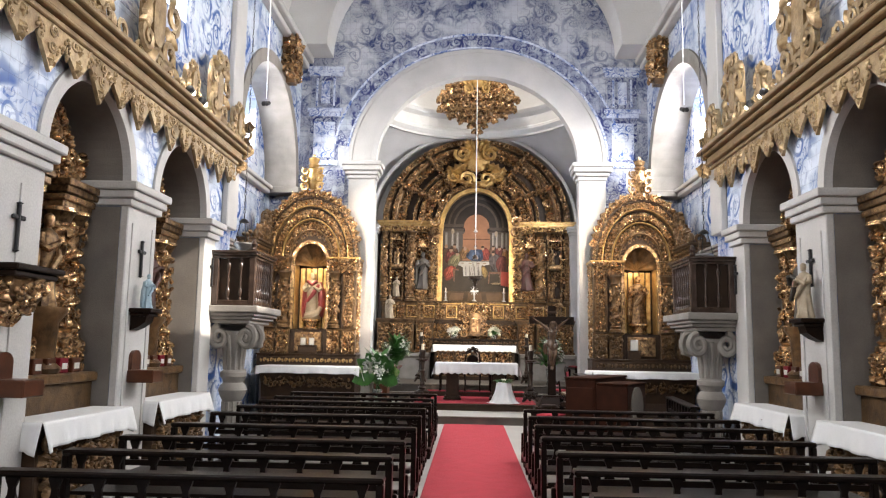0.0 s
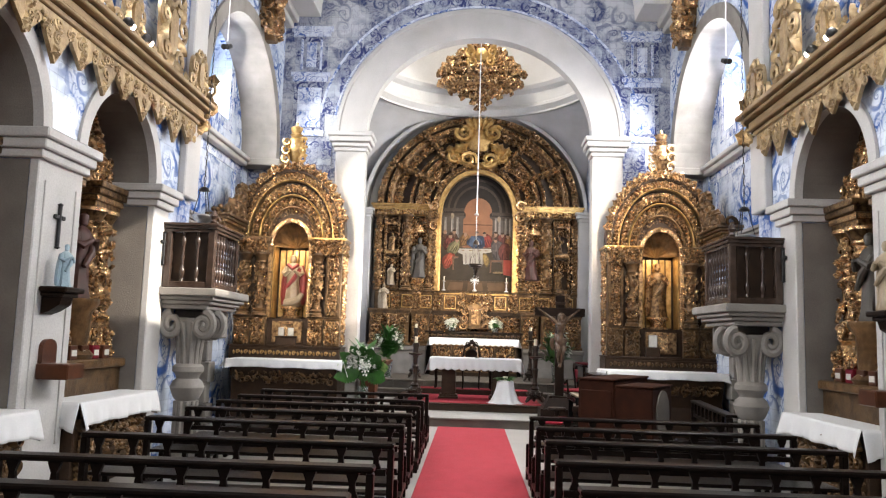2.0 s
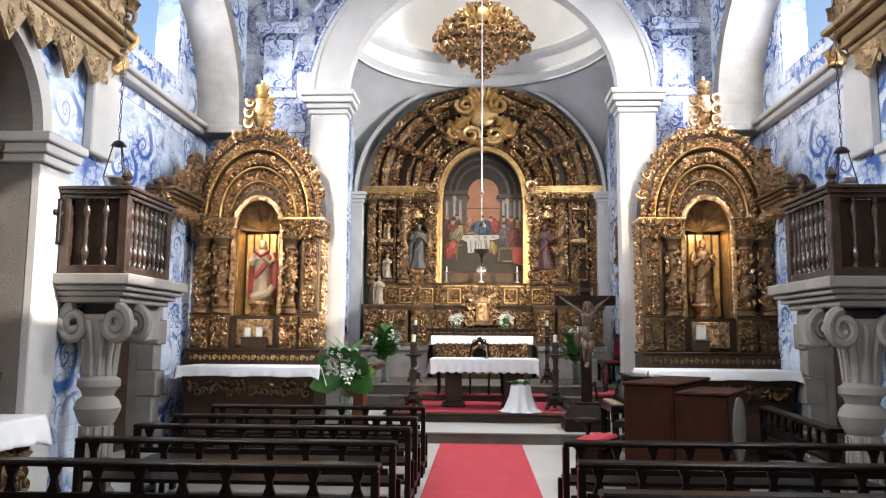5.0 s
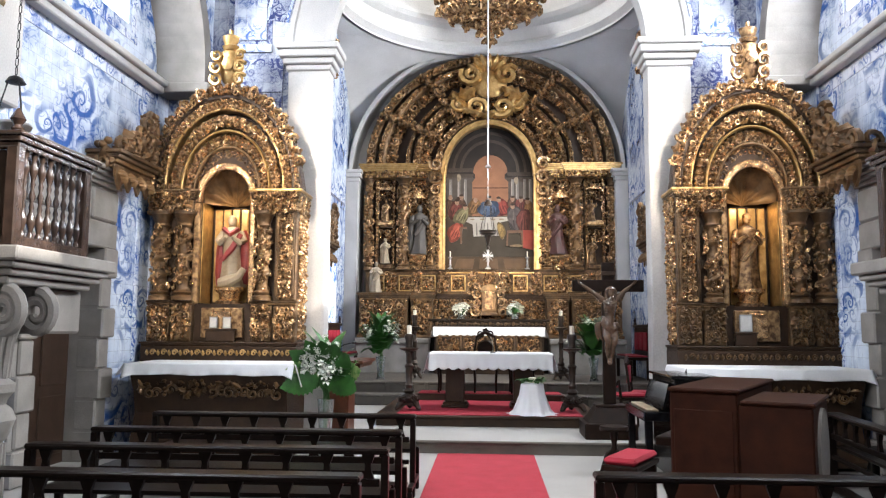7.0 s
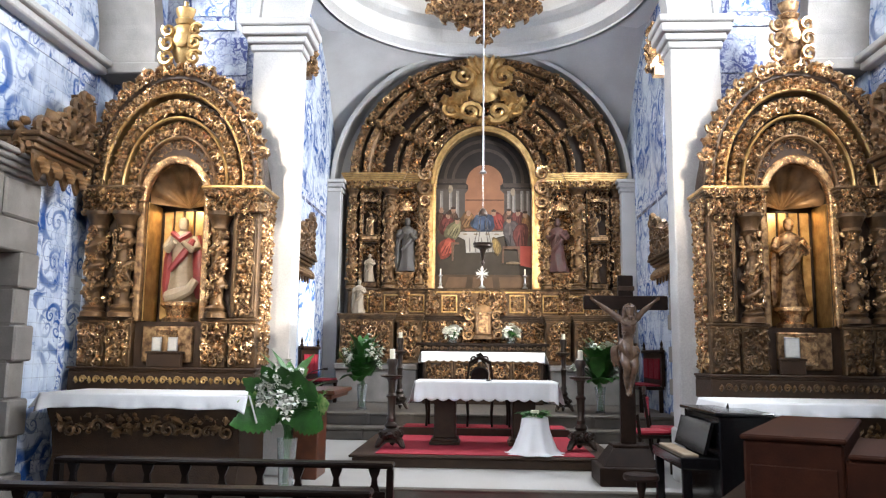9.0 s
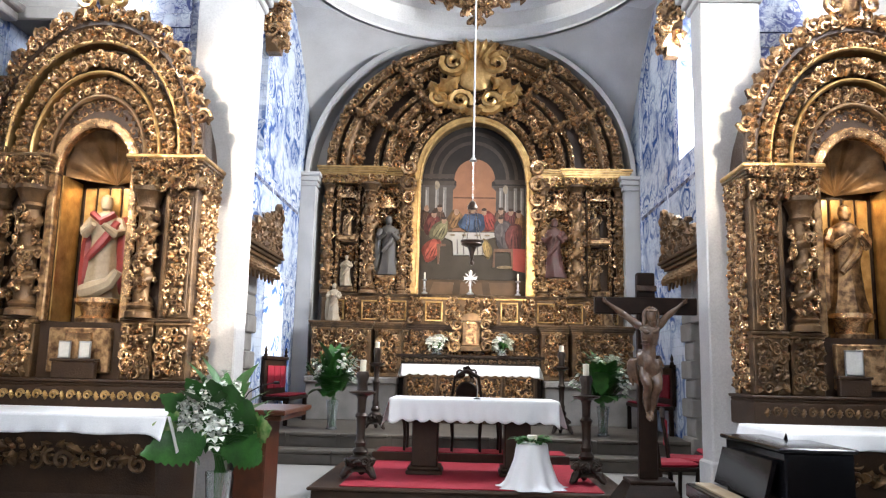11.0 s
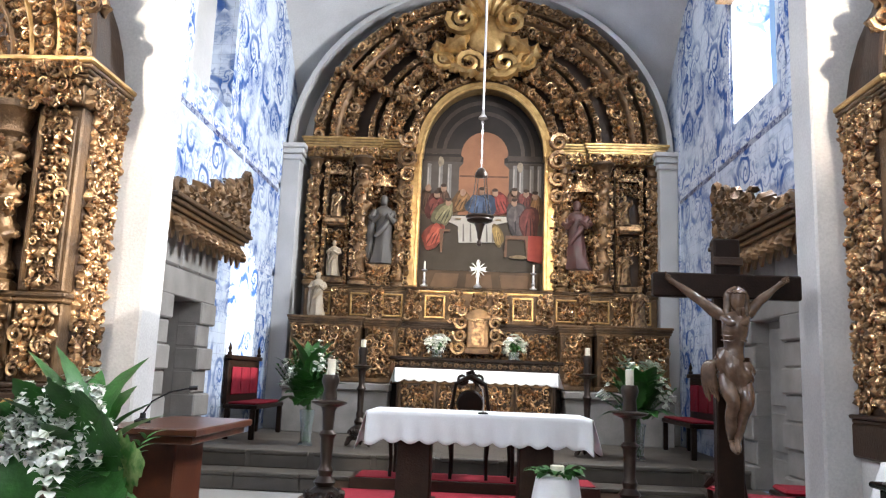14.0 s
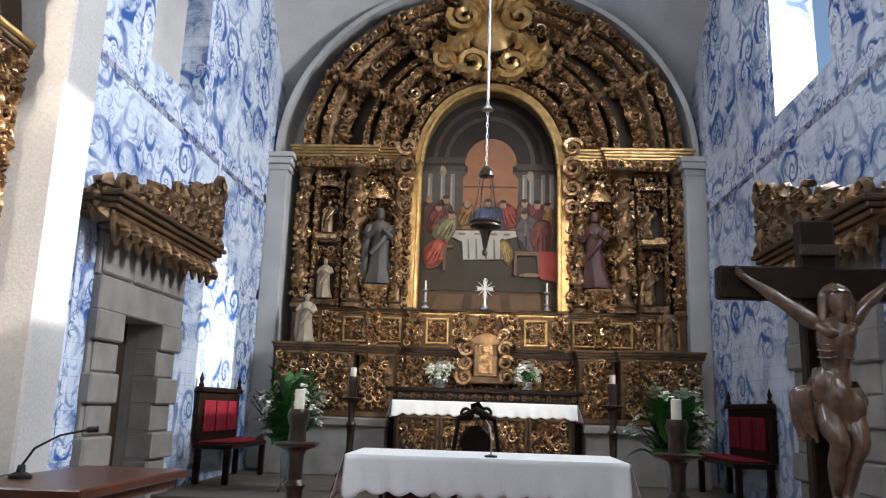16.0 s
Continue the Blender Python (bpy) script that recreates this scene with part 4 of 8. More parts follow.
        carve_panel(g, x0 + 0.02, x1 - 0.02, 4.86, 5.12, 24.48, 0.13)
        carve_panel(g, x0, x0 + 0.07, 2.95, 5.1, 24.42, 0.1)
        carve_panel(g, x1 - 0.07, x1, 2.95, 5.1, 24.42, 0.1)
        carve_panel(g, x0 + 0.08, x1 - 0.08, 3.62, 3.9, 24.53, 0.12)
        carve_panel(g, x0 + 0.08, x1 - 0.08, 4.6, 4.84, 24.53, 0.12)
        g.make("niche_carving", GOLD, np_, smooth=True, recalc=False)
        # statue bay with corbel and canopy
        g = Geo()
        bx = c + s * 1.68
        g.lathe([(0.05, -0.32), (0.12, -0.22), (0.16, -0.1), (0.24, -0.04), (0.25, 0.0)], bx, 24.4, 3.28, 14, squash=0.8)
        g.lathe([(0.26, 0.0), (0.24, 0.05), (0.2, 0.12), (0.1, 0.22), (0.03, 0.3)], bx, 24.45, 4.62, 14, squash=0.7)
        cb = g.make("statue_corbel", GOLD, r, smooth=True)
        g = Geo()
        carve_panel(g, bx - 0.2, bx + 0.2, 2.95, 3.25, 24.32, 0.14)
        carve_panel(g, bx - 0.24, bx + 0.24, 4.55, 5.1, 24.42, 0.15)
        carve_panel(g, bx - 0.3, bx + 0.3, 3.3, 4.6, 24.57, 0.15)
        g.make("bay_carving", GOLD, cb, smooth=True, recalc=False)
    # entablature: broken forward over the columns
    for a, b, y in ((-3.0, -1.78, 24.26), (-1.78, -1.2, 24.34), (1.2, 1.78, 24.34), (1.78, 3.0, 24.26)):
        g = Geo().box(c + a, c + b, y + 0.04, RY, 5.12, 5.28, 0.01)
        moulding(g, c + a, c + b, y + 0.04, RY, 5.28, 5.45, 4, 0.10)
        e = g.make("entablature", BRIGHTGOLD, r)
        g = Geo()
        carve_panel(g, c + a, c + b, 5.12, 5.28, y + 0.03, 0.12)
        g.make("frieze_carving", GOLD, e, smooth=True, recalc=False)
    # archivolts, some in a dark tone that holds the shade between the carvings
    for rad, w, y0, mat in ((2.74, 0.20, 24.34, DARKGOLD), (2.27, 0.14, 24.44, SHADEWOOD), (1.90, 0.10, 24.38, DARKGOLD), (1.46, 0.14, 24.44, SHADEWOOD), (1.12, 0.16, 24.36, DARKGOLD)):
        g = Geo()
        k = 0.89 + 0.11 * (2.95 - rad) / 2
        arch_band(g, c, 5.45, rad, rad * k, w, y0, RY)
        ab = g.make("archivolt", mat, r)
        g = Geo()
        rm, size = rad + w / 2, w * 1.15
        if mat is SHADEWOOD:
            size = 0.24
        carve_arc(g, c, 5.45, rm, rm * k, y0 - 0.005, size, dense=1.3)
        if mat is SHADEWOOD:
            carve_arc(g, c, 5.45, rm - 0.09, (rm - 0.09) * k, y0, 0.14, dense=1.2)
            carve_arc(g, c, 5.45, rm + 0.11, (rm + 0.11) * k, y0, 0.14, dense=1.2)
        g.make("archivolt_carving", GOLD, ab, smooth=True, recalc=False)
    for rad, tr in ((2.56, 0.10), (1.74, 0.085)):
        g = Geo()
        k = 0.89 + 0.11 * (2.95 - rad) / 2
        rope_arch(g, c, 5.45, rad, rad * k, 24.38, tr, 17)
        ra = g.make("twisted_arch", DARKGOLD, r, smooth=True)
        g = Geo()
        for _ in range(4):
            carve_arc(g, c, 5.45, rad + dice.uniform(-0.05, 0.05), (rad + dice.uniform(-0.05, 0.05)) * k, 24.3, 0.13, dense=0.9)
        g.make("twisted_arch_vine", GOLD, ra, smooth=True, recalc=False)
    # radial straps
    for a in (28, 56, 124, 152):
        t = radians(a)
        g = Geo()
        for q in range(9):
            rr = 1.35 + 1.45 * q / 8
            k = 0.89 + 0.11 * (2.95 - rr) / 2
            sprig(g, (c + rr * math.cos(t), 24.26, 5.45 + rr * k * math.sin(t)), (0, -1, 0), (math.cos(t), 0, math.sin(t)), 0.30, 0 if q % 2 else 5, math.pi / 2)
        g.make("radial_strap", GOLD, r, smooth=True, recalc=False)
    # shell cartouche at the crown
    g = Geo()
    g.lathe([(0.30, 0), (0.30, 0.05), (0.22, 0.10), (0.02, 0.12)], 0, 0, 0, 24, pose(c, 24.28, 7.42, 90, 0, 0))
    for s in (-1, 1):
        for q, (dx, dz, size, tw) in enumerate(((0.30, 0.12, 0.42, 0.6), (0.36, -0.22, 0.44, 2.6), (0.22, -0.5, 0.4, 3.6), (0.2, 0.42, 0.34, 0.2), (0.5, -0.45, 0.3, 1.0))):
            sprig(g, (c + s * dx, 24.22, 7.42 + dz), (0, -1, 0), (0, 0, 1), size, 1 if q % 2 == 0 else 0, tw if s > 0 else math.pi - tw)
    for q in range(7):
        a = radians(30 + 20 * q)
        sprig(g, (c + 0.3 * math.cos(a), 24.2, 7.52 + 0.3 * math.sin(a)), (0, -1, 0), (0, 0, 1), 0.36, 0, a)
    for q in range(9):
        a = radians(200 + 17.5 * q)
        sprig(g, (c + 0.62 * math.cos(a), 24.22, 7.3 + 0.52 * math.sin(a)), (0, -1, 0), (0, 0, 1), 0.3, 0, a + 1.57)
    big = Geo()
    big.add(np.concatenate(g.v), g.f, Matrix.Translation((c, 24.26, 7.35)) @ Matrix.Diagonal((1.4, 1.2, 1.25, 1)) @ Matrix.Translation((-c, -24.26, -7.38)))
    big.make("crown_cartouche", BRIGHTGOLD, r, "bright gilded shell cartouche", smooth=True, recalc=False)
    # picture frame
    g = Geo()
    for s in (-1, 1):
        x0, x1 = sorted((c + s * 1.05, c + s * 1.22))
        g.box(x0, x1, 24.3, RY, 2.93, 5.2, 0.02)
        x0, x1 = sorted((c + s * 1.03, c + s * 1.10))
        g.box(x0, x1, 24.26, 24.32, 2.93, 5.2, 0.015)
    arch_band(g, c, 5.2, 1.03, 1.2, 0.13, 24.3, RY)
    arch_band(g, c, 5.2, 1.01, 1.18, 0.06, 24.26, 24.32)
    g.box(c - 1.05, c + 1.05, 24.3, RY, 2.84, 2.93, 0.015)
    fr = g.make("picture_frame", BRIGHTGOLD, r, "bright gilded picture frame")
    g = Geo()
    for s in (-1, 1):
        carve_panel(g, c + s * 1.22 - 0.06, c + s * 1.22 + 0.06, 2.95, 5.1, 24.32, 0.15)
        for dz, sz, tw in ((5.1, 0.36, 1.0), (4.8, 0.3, 2.4), (5.42, 0.34, 0.4), (4.5, 0.26, 1.6)):
            sprig(g, (c + s * 1.25, 24.24, dz), (0, -1, 0), (0, 0, 1), sz, 1, tw if s > 0 else math.pi - tw)
    g.make("frame_scrolls", GOLD, fr, smooth=True, recalc=False)
    # tabernacle
    g = Geo()
    g.box(c - 0.24, c + 0.24, 24.05, 24.35, 1.86, 1.95, 0.01).box(c - 0.18, c + 0.18, 24.1, 24.35, 1.95, 2.42, 0.02)
    g.prism(arc(c, 2.42, 0.2, 0, 180, 14, 0.16), "y", 24.08, 24.35)
    tb = g.make("tabernacle", DARKGOLD, r, "gilded arched tabernacle")
    g = Geo().box(c - 0.1, c + 0.1, 24.085, 24.1, 2.0, 2.36, 0.006)
    g.prism(arc(c, 2.36, 0.1, 0, 180, 10, 0.1), "y", 24.085, 24.1)
    g.make("tabernacle_door", GOLD, tb)
    g = Geo()
    for s in (-1, 1):
        for dz, sz in ((1.95, 0.26), (2.15, 0.24), (2.35, 0.24), (2.55, 0.2)):
            sprig(g, (c + s * (0.3 - 0.08 * (dz - 1.95)), 24.1, dz), (0, -1, 0), (0, 0, 1), sz, 1, 0.5 if s > 0 else 2.6)
    carve_arc(g, c, 2.42, 0.24, 0.2, 24.07, 0.12)
    g.make("scroll_carving", GOLD, tb, smooth=True, recalc=False)
    return r


RZ = 1.018   # the retable's height against the plan above
retable = high_retable()
retable.scale = (1.02, 1.0, RZ)
retable.location = (CX + 0.03, retable.location.y, 0.56 - 0.005)

# figures on the corbels and in the niches
figure("saint_statue", PAINTEDDARK, (CX - 1.66, 24.30, 3.28 * RZ), 1.2, 12, "carved saint statue in dark grey-green robe on a corbel", lean=0.03)
figure("saint_statue", PAINTEDRED, (CX + 1.66, 24.30, 3.28 * RZ), 1.2, -12, "carved saint statue in dark red robe on a corbel", lean=-0.03)
for s in (-1, 1):
    figure("small_saint", PAINTEDWHITE if s < 0 else GOLD, (CX + s * 2.47, 24.38, 3.06 * RZ), 0.62, 8 * s, "small carved saint figure in a retable niche")
    figure("small_saint", GOLD, (CX + s * 2.47, 24.4, 4.07 * RZ), 0.52, -8 * s, "small carved saint figure in an upper niche", lift=True)
figure("small_saint", PAINTEDWHITE, (CX - 2.62, 23.95, 2.36 * RZ), 0.72, 5, "pale carved figure standing on the retable pedestal")
figure("small_saint", GOLD, (CX + 2.62, 23.95, 2.36 * RZ), 0.66, -5, "gilded carved figure standing on the retable pedestal")


# painting of a supper, reduced to plain shapes
def oil_painting():
    c, y = CX, 24.55
    y += 0.12
    p = thing("altar_painting", "large arched oil painting of a table scene in dark browns", "painting", (c, y, 2.93))
    canvas = material("dark_brown_canvas", (0.12, 0.072, 0.036), 0.6, second=(0.045, 0.03, 0.018), scale=2.4, amount=0.6, fine=120, bump=0.15, spec=0.2)
    g = Geo()
    g.prism([(c - 0.97, 2.93), (c + 0.97, 2.93)] + arc(c, 5.2, 0.97, 0, 180, 20, 1.17), "y", y, y + 0.03)
    g.make("canvas", canvas, p)
    layer = [0.002]

    def patch(name, colour, outlines, second=None, scale=11):
        mat = material(name + "_paint", colour, 0.6, second=second or tuple(q * 0.25 for q in colour), scale=scale, amount=0.7, fine=120, bump=0.15, spec=0.2)
        for o in outlines:
            layer[0] += 0.0005
            q = Geo()
            q.prism([(c + a, b) for a, b in o], "y", y - layer[0], y + 0.001)
            q.make("painted_shape", mat, p)

    def blob(x, z, w, h, n=18, tilt=0.0, wob=0.07):
        out, ph = [], dice.uniform(0, 6)
        for i in range(n):
            a = 2 * math.pi * i / n
            r = 1 + wob * math.sin(3 * a + ph) + 0.5 * wob * math.sin(5 * a + 2 * ph)
            u, q = w * r * math.cos(a), h * r * math.sin(a)
            out.append((x + u * math.cos(tilt) - q * math.sin(tilt), z + u * math.sin(tilt) + q * math.cos(tilt)))
        return out

    patch("vault_shadow", (0.03, 0.022, 0.017), [[(-0.95, 5.1), (0.95, 5.1)] + arc(0, 5.22, 0.94, 0, 180, 22, 1.1)], (0.014, 0.01, 0.008), 3)
    patch("vault_rib", (0.075, 0.055, 0.04), [arc(0, 5.25, r + 0.03, 0, 180, 20, (r + 0.03) * 1.2) + arc(0, 5.25, r - 0.03, 180, 0, 20, (r - 0.03) * 1.2) for r in (0.62, 0.78)], (0.035, 0.026, 0.02), 8)
    patch("grey_wall", (0.085, 0.07, 0.058), [[(-0.95, 4.3), (0.95, 4.3), (0.95, 5.12), (-0.95, 5.12)]], (0.04, 0.033, 0.028), 4)
    patch("russet_niche", (0.26, 0.125, 0.065), [[(-0.37, 4.2), (0.41, 4.2), (0.41, 5.02), (0.33, 5.1), (0.33, 5.2)] + [(0.02 + u, w) for u, w in arc(0, 5.24, 0.37, 0, 180, 16, 0.42)] + [(-0.31, 5.2), (-0.31, 5.1), (-0.37, 5.02)]], (0.17, 0.075, 0.04), 4)
    patch("niche_ledge", (0.14, 0.065, 0.035), [[(-0.36, 4.86), (0.4, 4.86), (0.4, 4.89), (-0.36, 4.89)]])
    patch("dark_cornice", (0.035, 0.026, 0.02), [[(-0.93, z), (-0.36, z), (-0.33, z + 0.09), (-0.92, z + 0.09)] for z in (5.12, 5.26)] + [[(0.4, z), (0.93, z), (0.92, z + 0.09), (0.37, z + 0.09)] for z in (5.02, 5.16)], (0.06, 0.045, 0.035), 9)
    patch("grey_column", (0.19, 0.175, 0.16), [[(x - 0.035, 4.35), (x + 0.035, 4.35), (x + 0.03, 5.08), (x - 0.03, 5.08)] for x in (-0.84, -0.66, -0.52, 0.5, 0.6, 0.76, 0.88)], (0.11, 0.10, 0.095), 8)
    patch("column_light", (0.33, 0.30, 0.27), [[(x - 0.022, 4.4), (x - 0.006, 4.4), (x - 0.006, 5.02), (x - 0.022, 5.02)] for x in (-0.84, -0.66, -0.52, 0.5, 0.6, 0.76, 0.88)], (0.22, 0.2, 0.18))
    patch("pale_vase", (0.3, 0.24, 0.17), [blob(-0.66, 5.12, 0.045, 0.09), blob(0.58, 5.05, 0.045, 0.09)])
    patch("floor_shade", (0.06, 0.045, 0.03), [[(-0.95, 3.25), (0.95, 3.25), (0.95, 4.2), (-0.95, 4.2)]], (0.03, 0.022, 0.015), 3)
    patch("floor_tile", (0.15, 0.085, 0.045), [[(-0.76, 2.97), (-0.35, 2.97), (-0.32, 3.2), (-0.68, 3.2)], [(0.34, 2.97), (0.85, 2.97), (0.72, 3.2), (0.3, 3.2)], [(-0.22, 2.97), (0.2, 2.97), (0.17, 3.2), (-0.2, 3.2)]], (0.09, 0.055, 0.03), 5)
    # robed shapes round the table: a dark mass, a lit side and a fold or two for each
    tones = {"brown": (0.12, 0.065, 0.04), "wine": (0.17, 0.045, 0.035), "ochre": (0.25, 0.13, 0.05), "blue": (0.075, 0.105, 0.17), "red": (0.3, 0.055, 0.04), "grey": (0.11, 0.09, 0.085), "olive": (0.26, 0.23, 0.12), "vermilion": (0.46, 0.10, 0.06), "gold": (0.4, 0.26, 0.09)}

    def robe(x, z, w, h, tone, tilt=0.0):
        col = tones[tone]
        sx = 1 if x < 0 else -1
        patch(tone + "_mass", tuple(q * 0.5 for q in col), [blob(x, z, w, h, 20, tilt, 0.1)])
        patch(tone + "_light", col, [blob(x + 0.18 * w * sx, z + 0.06 * h, w * 0.72, h * 0.82, 18, tilt, 0.14)])
        patch(tone + "_fold", tuple(q * 0.35 for q in col), [blob(x + w * k, z - 0.2 * h, w * 0.07, h * 0.55, 10, tilt + 0.25 * k, 0.1) for k in (-0.3, 0.12, 0.45)])
        patch(tone + "_gleam", tuple(min(0.6, q * 1.5) for q in col), [blob(x + w * 0.32 * sx, z + 0.25 * h, w * 0.1, h * 0.4, 10, tilt - 0.2, 0.1)])

    for x, z, w, h, tone, tilt in ((-0.86, 4.42, 0.1, 0.2, "brown", 0), (-0.62, 4.5, 0.11, 0.16, "brown", 0.1), (-0.74, 4.33, 0.14, 0.22, "wine", -0.2), (-0.33, 4.42, 0.15, 0.2, "ochre", -0.4),
                                   (0.3, 4.4, 0.16, 0.2, "red", 0.35), (0.5, 4.5, 0.1, 0.16, "brown", 0), (0.68, 4.45, 0.12, 0.18, "wine", 0), (0.85, 4.3, 0.11, 0.28, "ochre", 0), (0.0, 4.36, 0.24, 0.2, "blue", 0)):
        robe(x, z, w, h, tone, tilt)
    patch("white_cloth", (0.40, 0.37, 0.32), [[(-0.56, 4.17), (0.38, 4.18), (0.42, 4.1), (0.24, 4.05), (0.22, 3.74), (-0.34, 3.72), (-0.36, 4.0), (-0.56, 4.1)]], (0.25, 0.22, 0.19), 5)
    patch("cloth_fold", (0.2, 0.175, 0.15), [[(x, 3.74), (x + 0.03, 3.74), (x + 0.012, 4.04), (x - 0.005, 4.04)] for x in (-0.28, -0.17, -0.04, 0.08, 0.17)])
    for x, z, w, h, tone, tilt in ((-0.6, 4.2, 0.15, 0.23, "olive", -0.45), (-0.74, 3.82, 0.15, 0.24, "vermilion", -0.4), (0.26, 3.86, 0.08, 0.2, "gold", 0.2), (0.58, 4.13, 0.19, 0.32, "grey", 0.15), (0.74, 4.05, 0.15, 0.34, "wine", 0)):
        robe(x, z, w, h, tone, tilt)
    patch("brown_seat", (0.16, 0.085, 0.05), [[(0.36, 3.5), (0.4, 3.5), (0.41, 3.8), (0.68, 3.8), (0.7, 3.5), (0.74, 3.5), (0.73, 3.86), (0.38, 3.86)], [(-0.62, 3.55), (-0.59, 3.55), (-0.58, 3.9), (-0.48, 3.9), (-0.48, 3.94), (-0.64, 3.94)]], (0.09, 0.05, 0.03))
    patch("red_box", (0.36, 0.07, 0.05), [[(0.72, 3.45), (0.95, 3.4), (0.95, 3.86), (0.72, 3.87)]], (0.22, 0.04, 0.03), 5)
    patch("pale_round", (0.3, 0.19, 0.125), [blob(x, z, 0.045, 0.06, 14) for x, z in ((0.0, 4.6), (-0.3, 4.58), (-0.6, 4.64), (-0.7, 4.52), (-0.84, 4.64), (0.2, 4.58), (0.5, 4.6), (0.68, 4.58), (0.82, 4.54), (-0.52, 4.4), (0.5, 4.42))], (0.15, 0.085, 0.055))
    patch("dark_round", (0.05, 0.03, 0.02), [blob(x, z, 0.048, 0.03, 12) for x, z in ((0.0, 4.65), (-0.6, 4.69), (-0.7, 4.57), (0.2, 4.63), (0.5, 4.65), (0.68, 4.63), (0.82, 4.6), (-0.52, 4.45), (0.5, 4.47))])
    patch("table_ware", (0.28, 0.2, 0.11), [blob(x, 4.12, 0.05, 0.013, 12) for x in (-0.36, -0.15, 0.08, 0.26)] + [blob(0.58, 3.5, 0.14, 0.03, 14)])
    return p


painting = oil_painting()
painting.scale = (1.13, 1.0, 1.04)
painting.location = (CX + 0.03, painting.location.y, 2.93 * RZ)

# ---- side altars ----


def side_altar(c, s, figure_mat, label):
    """c: its middle; s: +1 where the flat pilaster stands on the chancel side at +x."""
    f, b = 16.0, 16.58
    r = thing("side_altar", label, "altar", (c, 16.3, 0))
    # masonry core under the woodwork
    g = Geo().box(c - 1.05, c + 1.05, f + 0.06, b, 0.16, 1.22, 0.01)
    g.make("core", PALE, r, "plain plastered core")
    g = Geo().box(c - 1.1, c + 1.1, f - 0.08, b, 1.22, 1.42, 0.012)
    moulding(g, c - 1.08, c + 1.08, f - 0.05, b, 1.42, 1.47, 2, 0.04)
    pl = g.make("plinth", SHADEWOOD, r, "dark wooden plinth with a gilded frieze")
    g = Geo()
    for i in range(26):
        sprig(g, (c - 1.03 + 2.06 * (i + 0.5) / 26, f - 0.085, 1.34), (0, -1, 0), (0, 0, 1), 0.085, (0, 1)[i % 2], 0 if i % 2 else 1.57)
    # for s < 0: worn tone, with the missing light put into the colour
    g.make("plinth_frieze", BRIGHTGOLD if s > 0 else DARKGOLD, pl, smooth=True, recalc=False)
    # body with a round-headed niche cut through, its colour dark as shaded gaps
    g = Geo()
    g.box(c - 1.05, c - 0.36, f + 0.1, b, 1.47, 3.25).box(c + 0.36, c + 1.05, f + 0.1, b, 1.47, 3.25).box(c - 0.36, c + 0.36, f + 0.1, b, 1.47, 1.95)
    hole, o = arc(c, 3.25, 0.38, 180, 0, 20, 0.52), arc(c, 3.25, 1.05, 180, 0, 20, 1.33)
    for i in range(20):
        g.prism([hole[i], hole[i + 1], o[i + 1], o[i]], "y", f + 0.1, b)
    g.box(c - 0.4, c + 0.4, b - 0.06, b - 0.01, 1.95, 3.7)
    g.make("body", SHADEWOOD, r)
    # niche lining: shell vault and gilded panels
    g = Geo()
    k, v, fc = 53, [], []
    for j in range(7):
        t = math.radians(90 * j / 6)
        for i in range(k):
            a = math.radians(180 * i / (k - 1))
            q = math.cos(t) * (1 - 0.05 * abs(math.cos(7 * a)))
            v.append((c + 0.38 * math.cos(a) * q, b - 0.36 - 0.3 * math.sin(t) + 0.3, 3.25 + 0.52 * math.sin(a) * q))
    v = [(x, f + 0.16 + (b - 0.08 - f - 0.16) * (1 - min(1, math.sqrt(max(0, ((x - c) / 0.38) ** 2 + ((z - 3.25) / 0.52) ** 2)))) ** 0.7 - 0.035 * abs(math.sin(6.5 * math.atan2(z - 3.2499, x - c))) * min(1, math.hypot(x - c, z - 3.25) * 5), z) for x, y, z in v]
    for j in range(6):
        for i in range(k - 1):
            fc.append((j * k + i, j * k + i + 1, (j + 1) * k + i + 1, (j + 1) * k + i))
    g.add(v, fc)
    g.make("niche_shell", DARKGOLD, r, smooth=True)
    g = Geo()
    for i in range(5):
        x = c - 0.33 + 0.66 * (i + 0.5) / 5
        g.box(x - 0.055, x + 0.055, b - 0.09, b - 0.06, 1.98, 3.22, 0.01)
    g.box(c - 0.36, c - 0.345, f + 0.12, b - 0.1, 1.96, 3.25).box(c + 0.345, c + 0.36, f + 0.12, b - 0.1, 1.96, 3.25)
    g.make("niche_lining", BRIGHTGOLD, r, "bright gilded panels inside the niche")
    g = Geo()
    for q in (-1, 1):
        x0, x1 = sorted((c + q * 0.36, c + q * 0.45))
        g.box(x0, x1, f + 0.02, f + 0.12, 1.95, 3.25, 0.015)
    arch_band(g, c, 3.25, 0.36, 0.42, 0.09, f + 0.02, f + 0.12)
    g.make("niche_frame", GOLD, r)
    # predella pedestals
    for x0, x1 in ((-1.06, -0.74), (-0.72, -0.42), (0.42, 0.72), (0.74, 1.06)):
        g = Geo().box(c + x0, c + x1, f, f + 0.12, 1.47, 1.93, 0.012)
        moulding(g, c + x0, c + x1, f, f + 0.1, 1.93, 1.99, 2, 0.02)
        pd = g.make("pedestal", DARKGOLD, r)
        g = Geo()
        carve_panel(g, c + x0 + 0.02, c + x1 - 0.02, 1.5, 1.92, f - 0.01, 0.115)
        # same altar's pedestals, likewise coloured down as worn and unlit
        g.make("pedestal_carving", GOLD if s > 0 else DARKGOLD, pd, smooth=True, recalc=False)
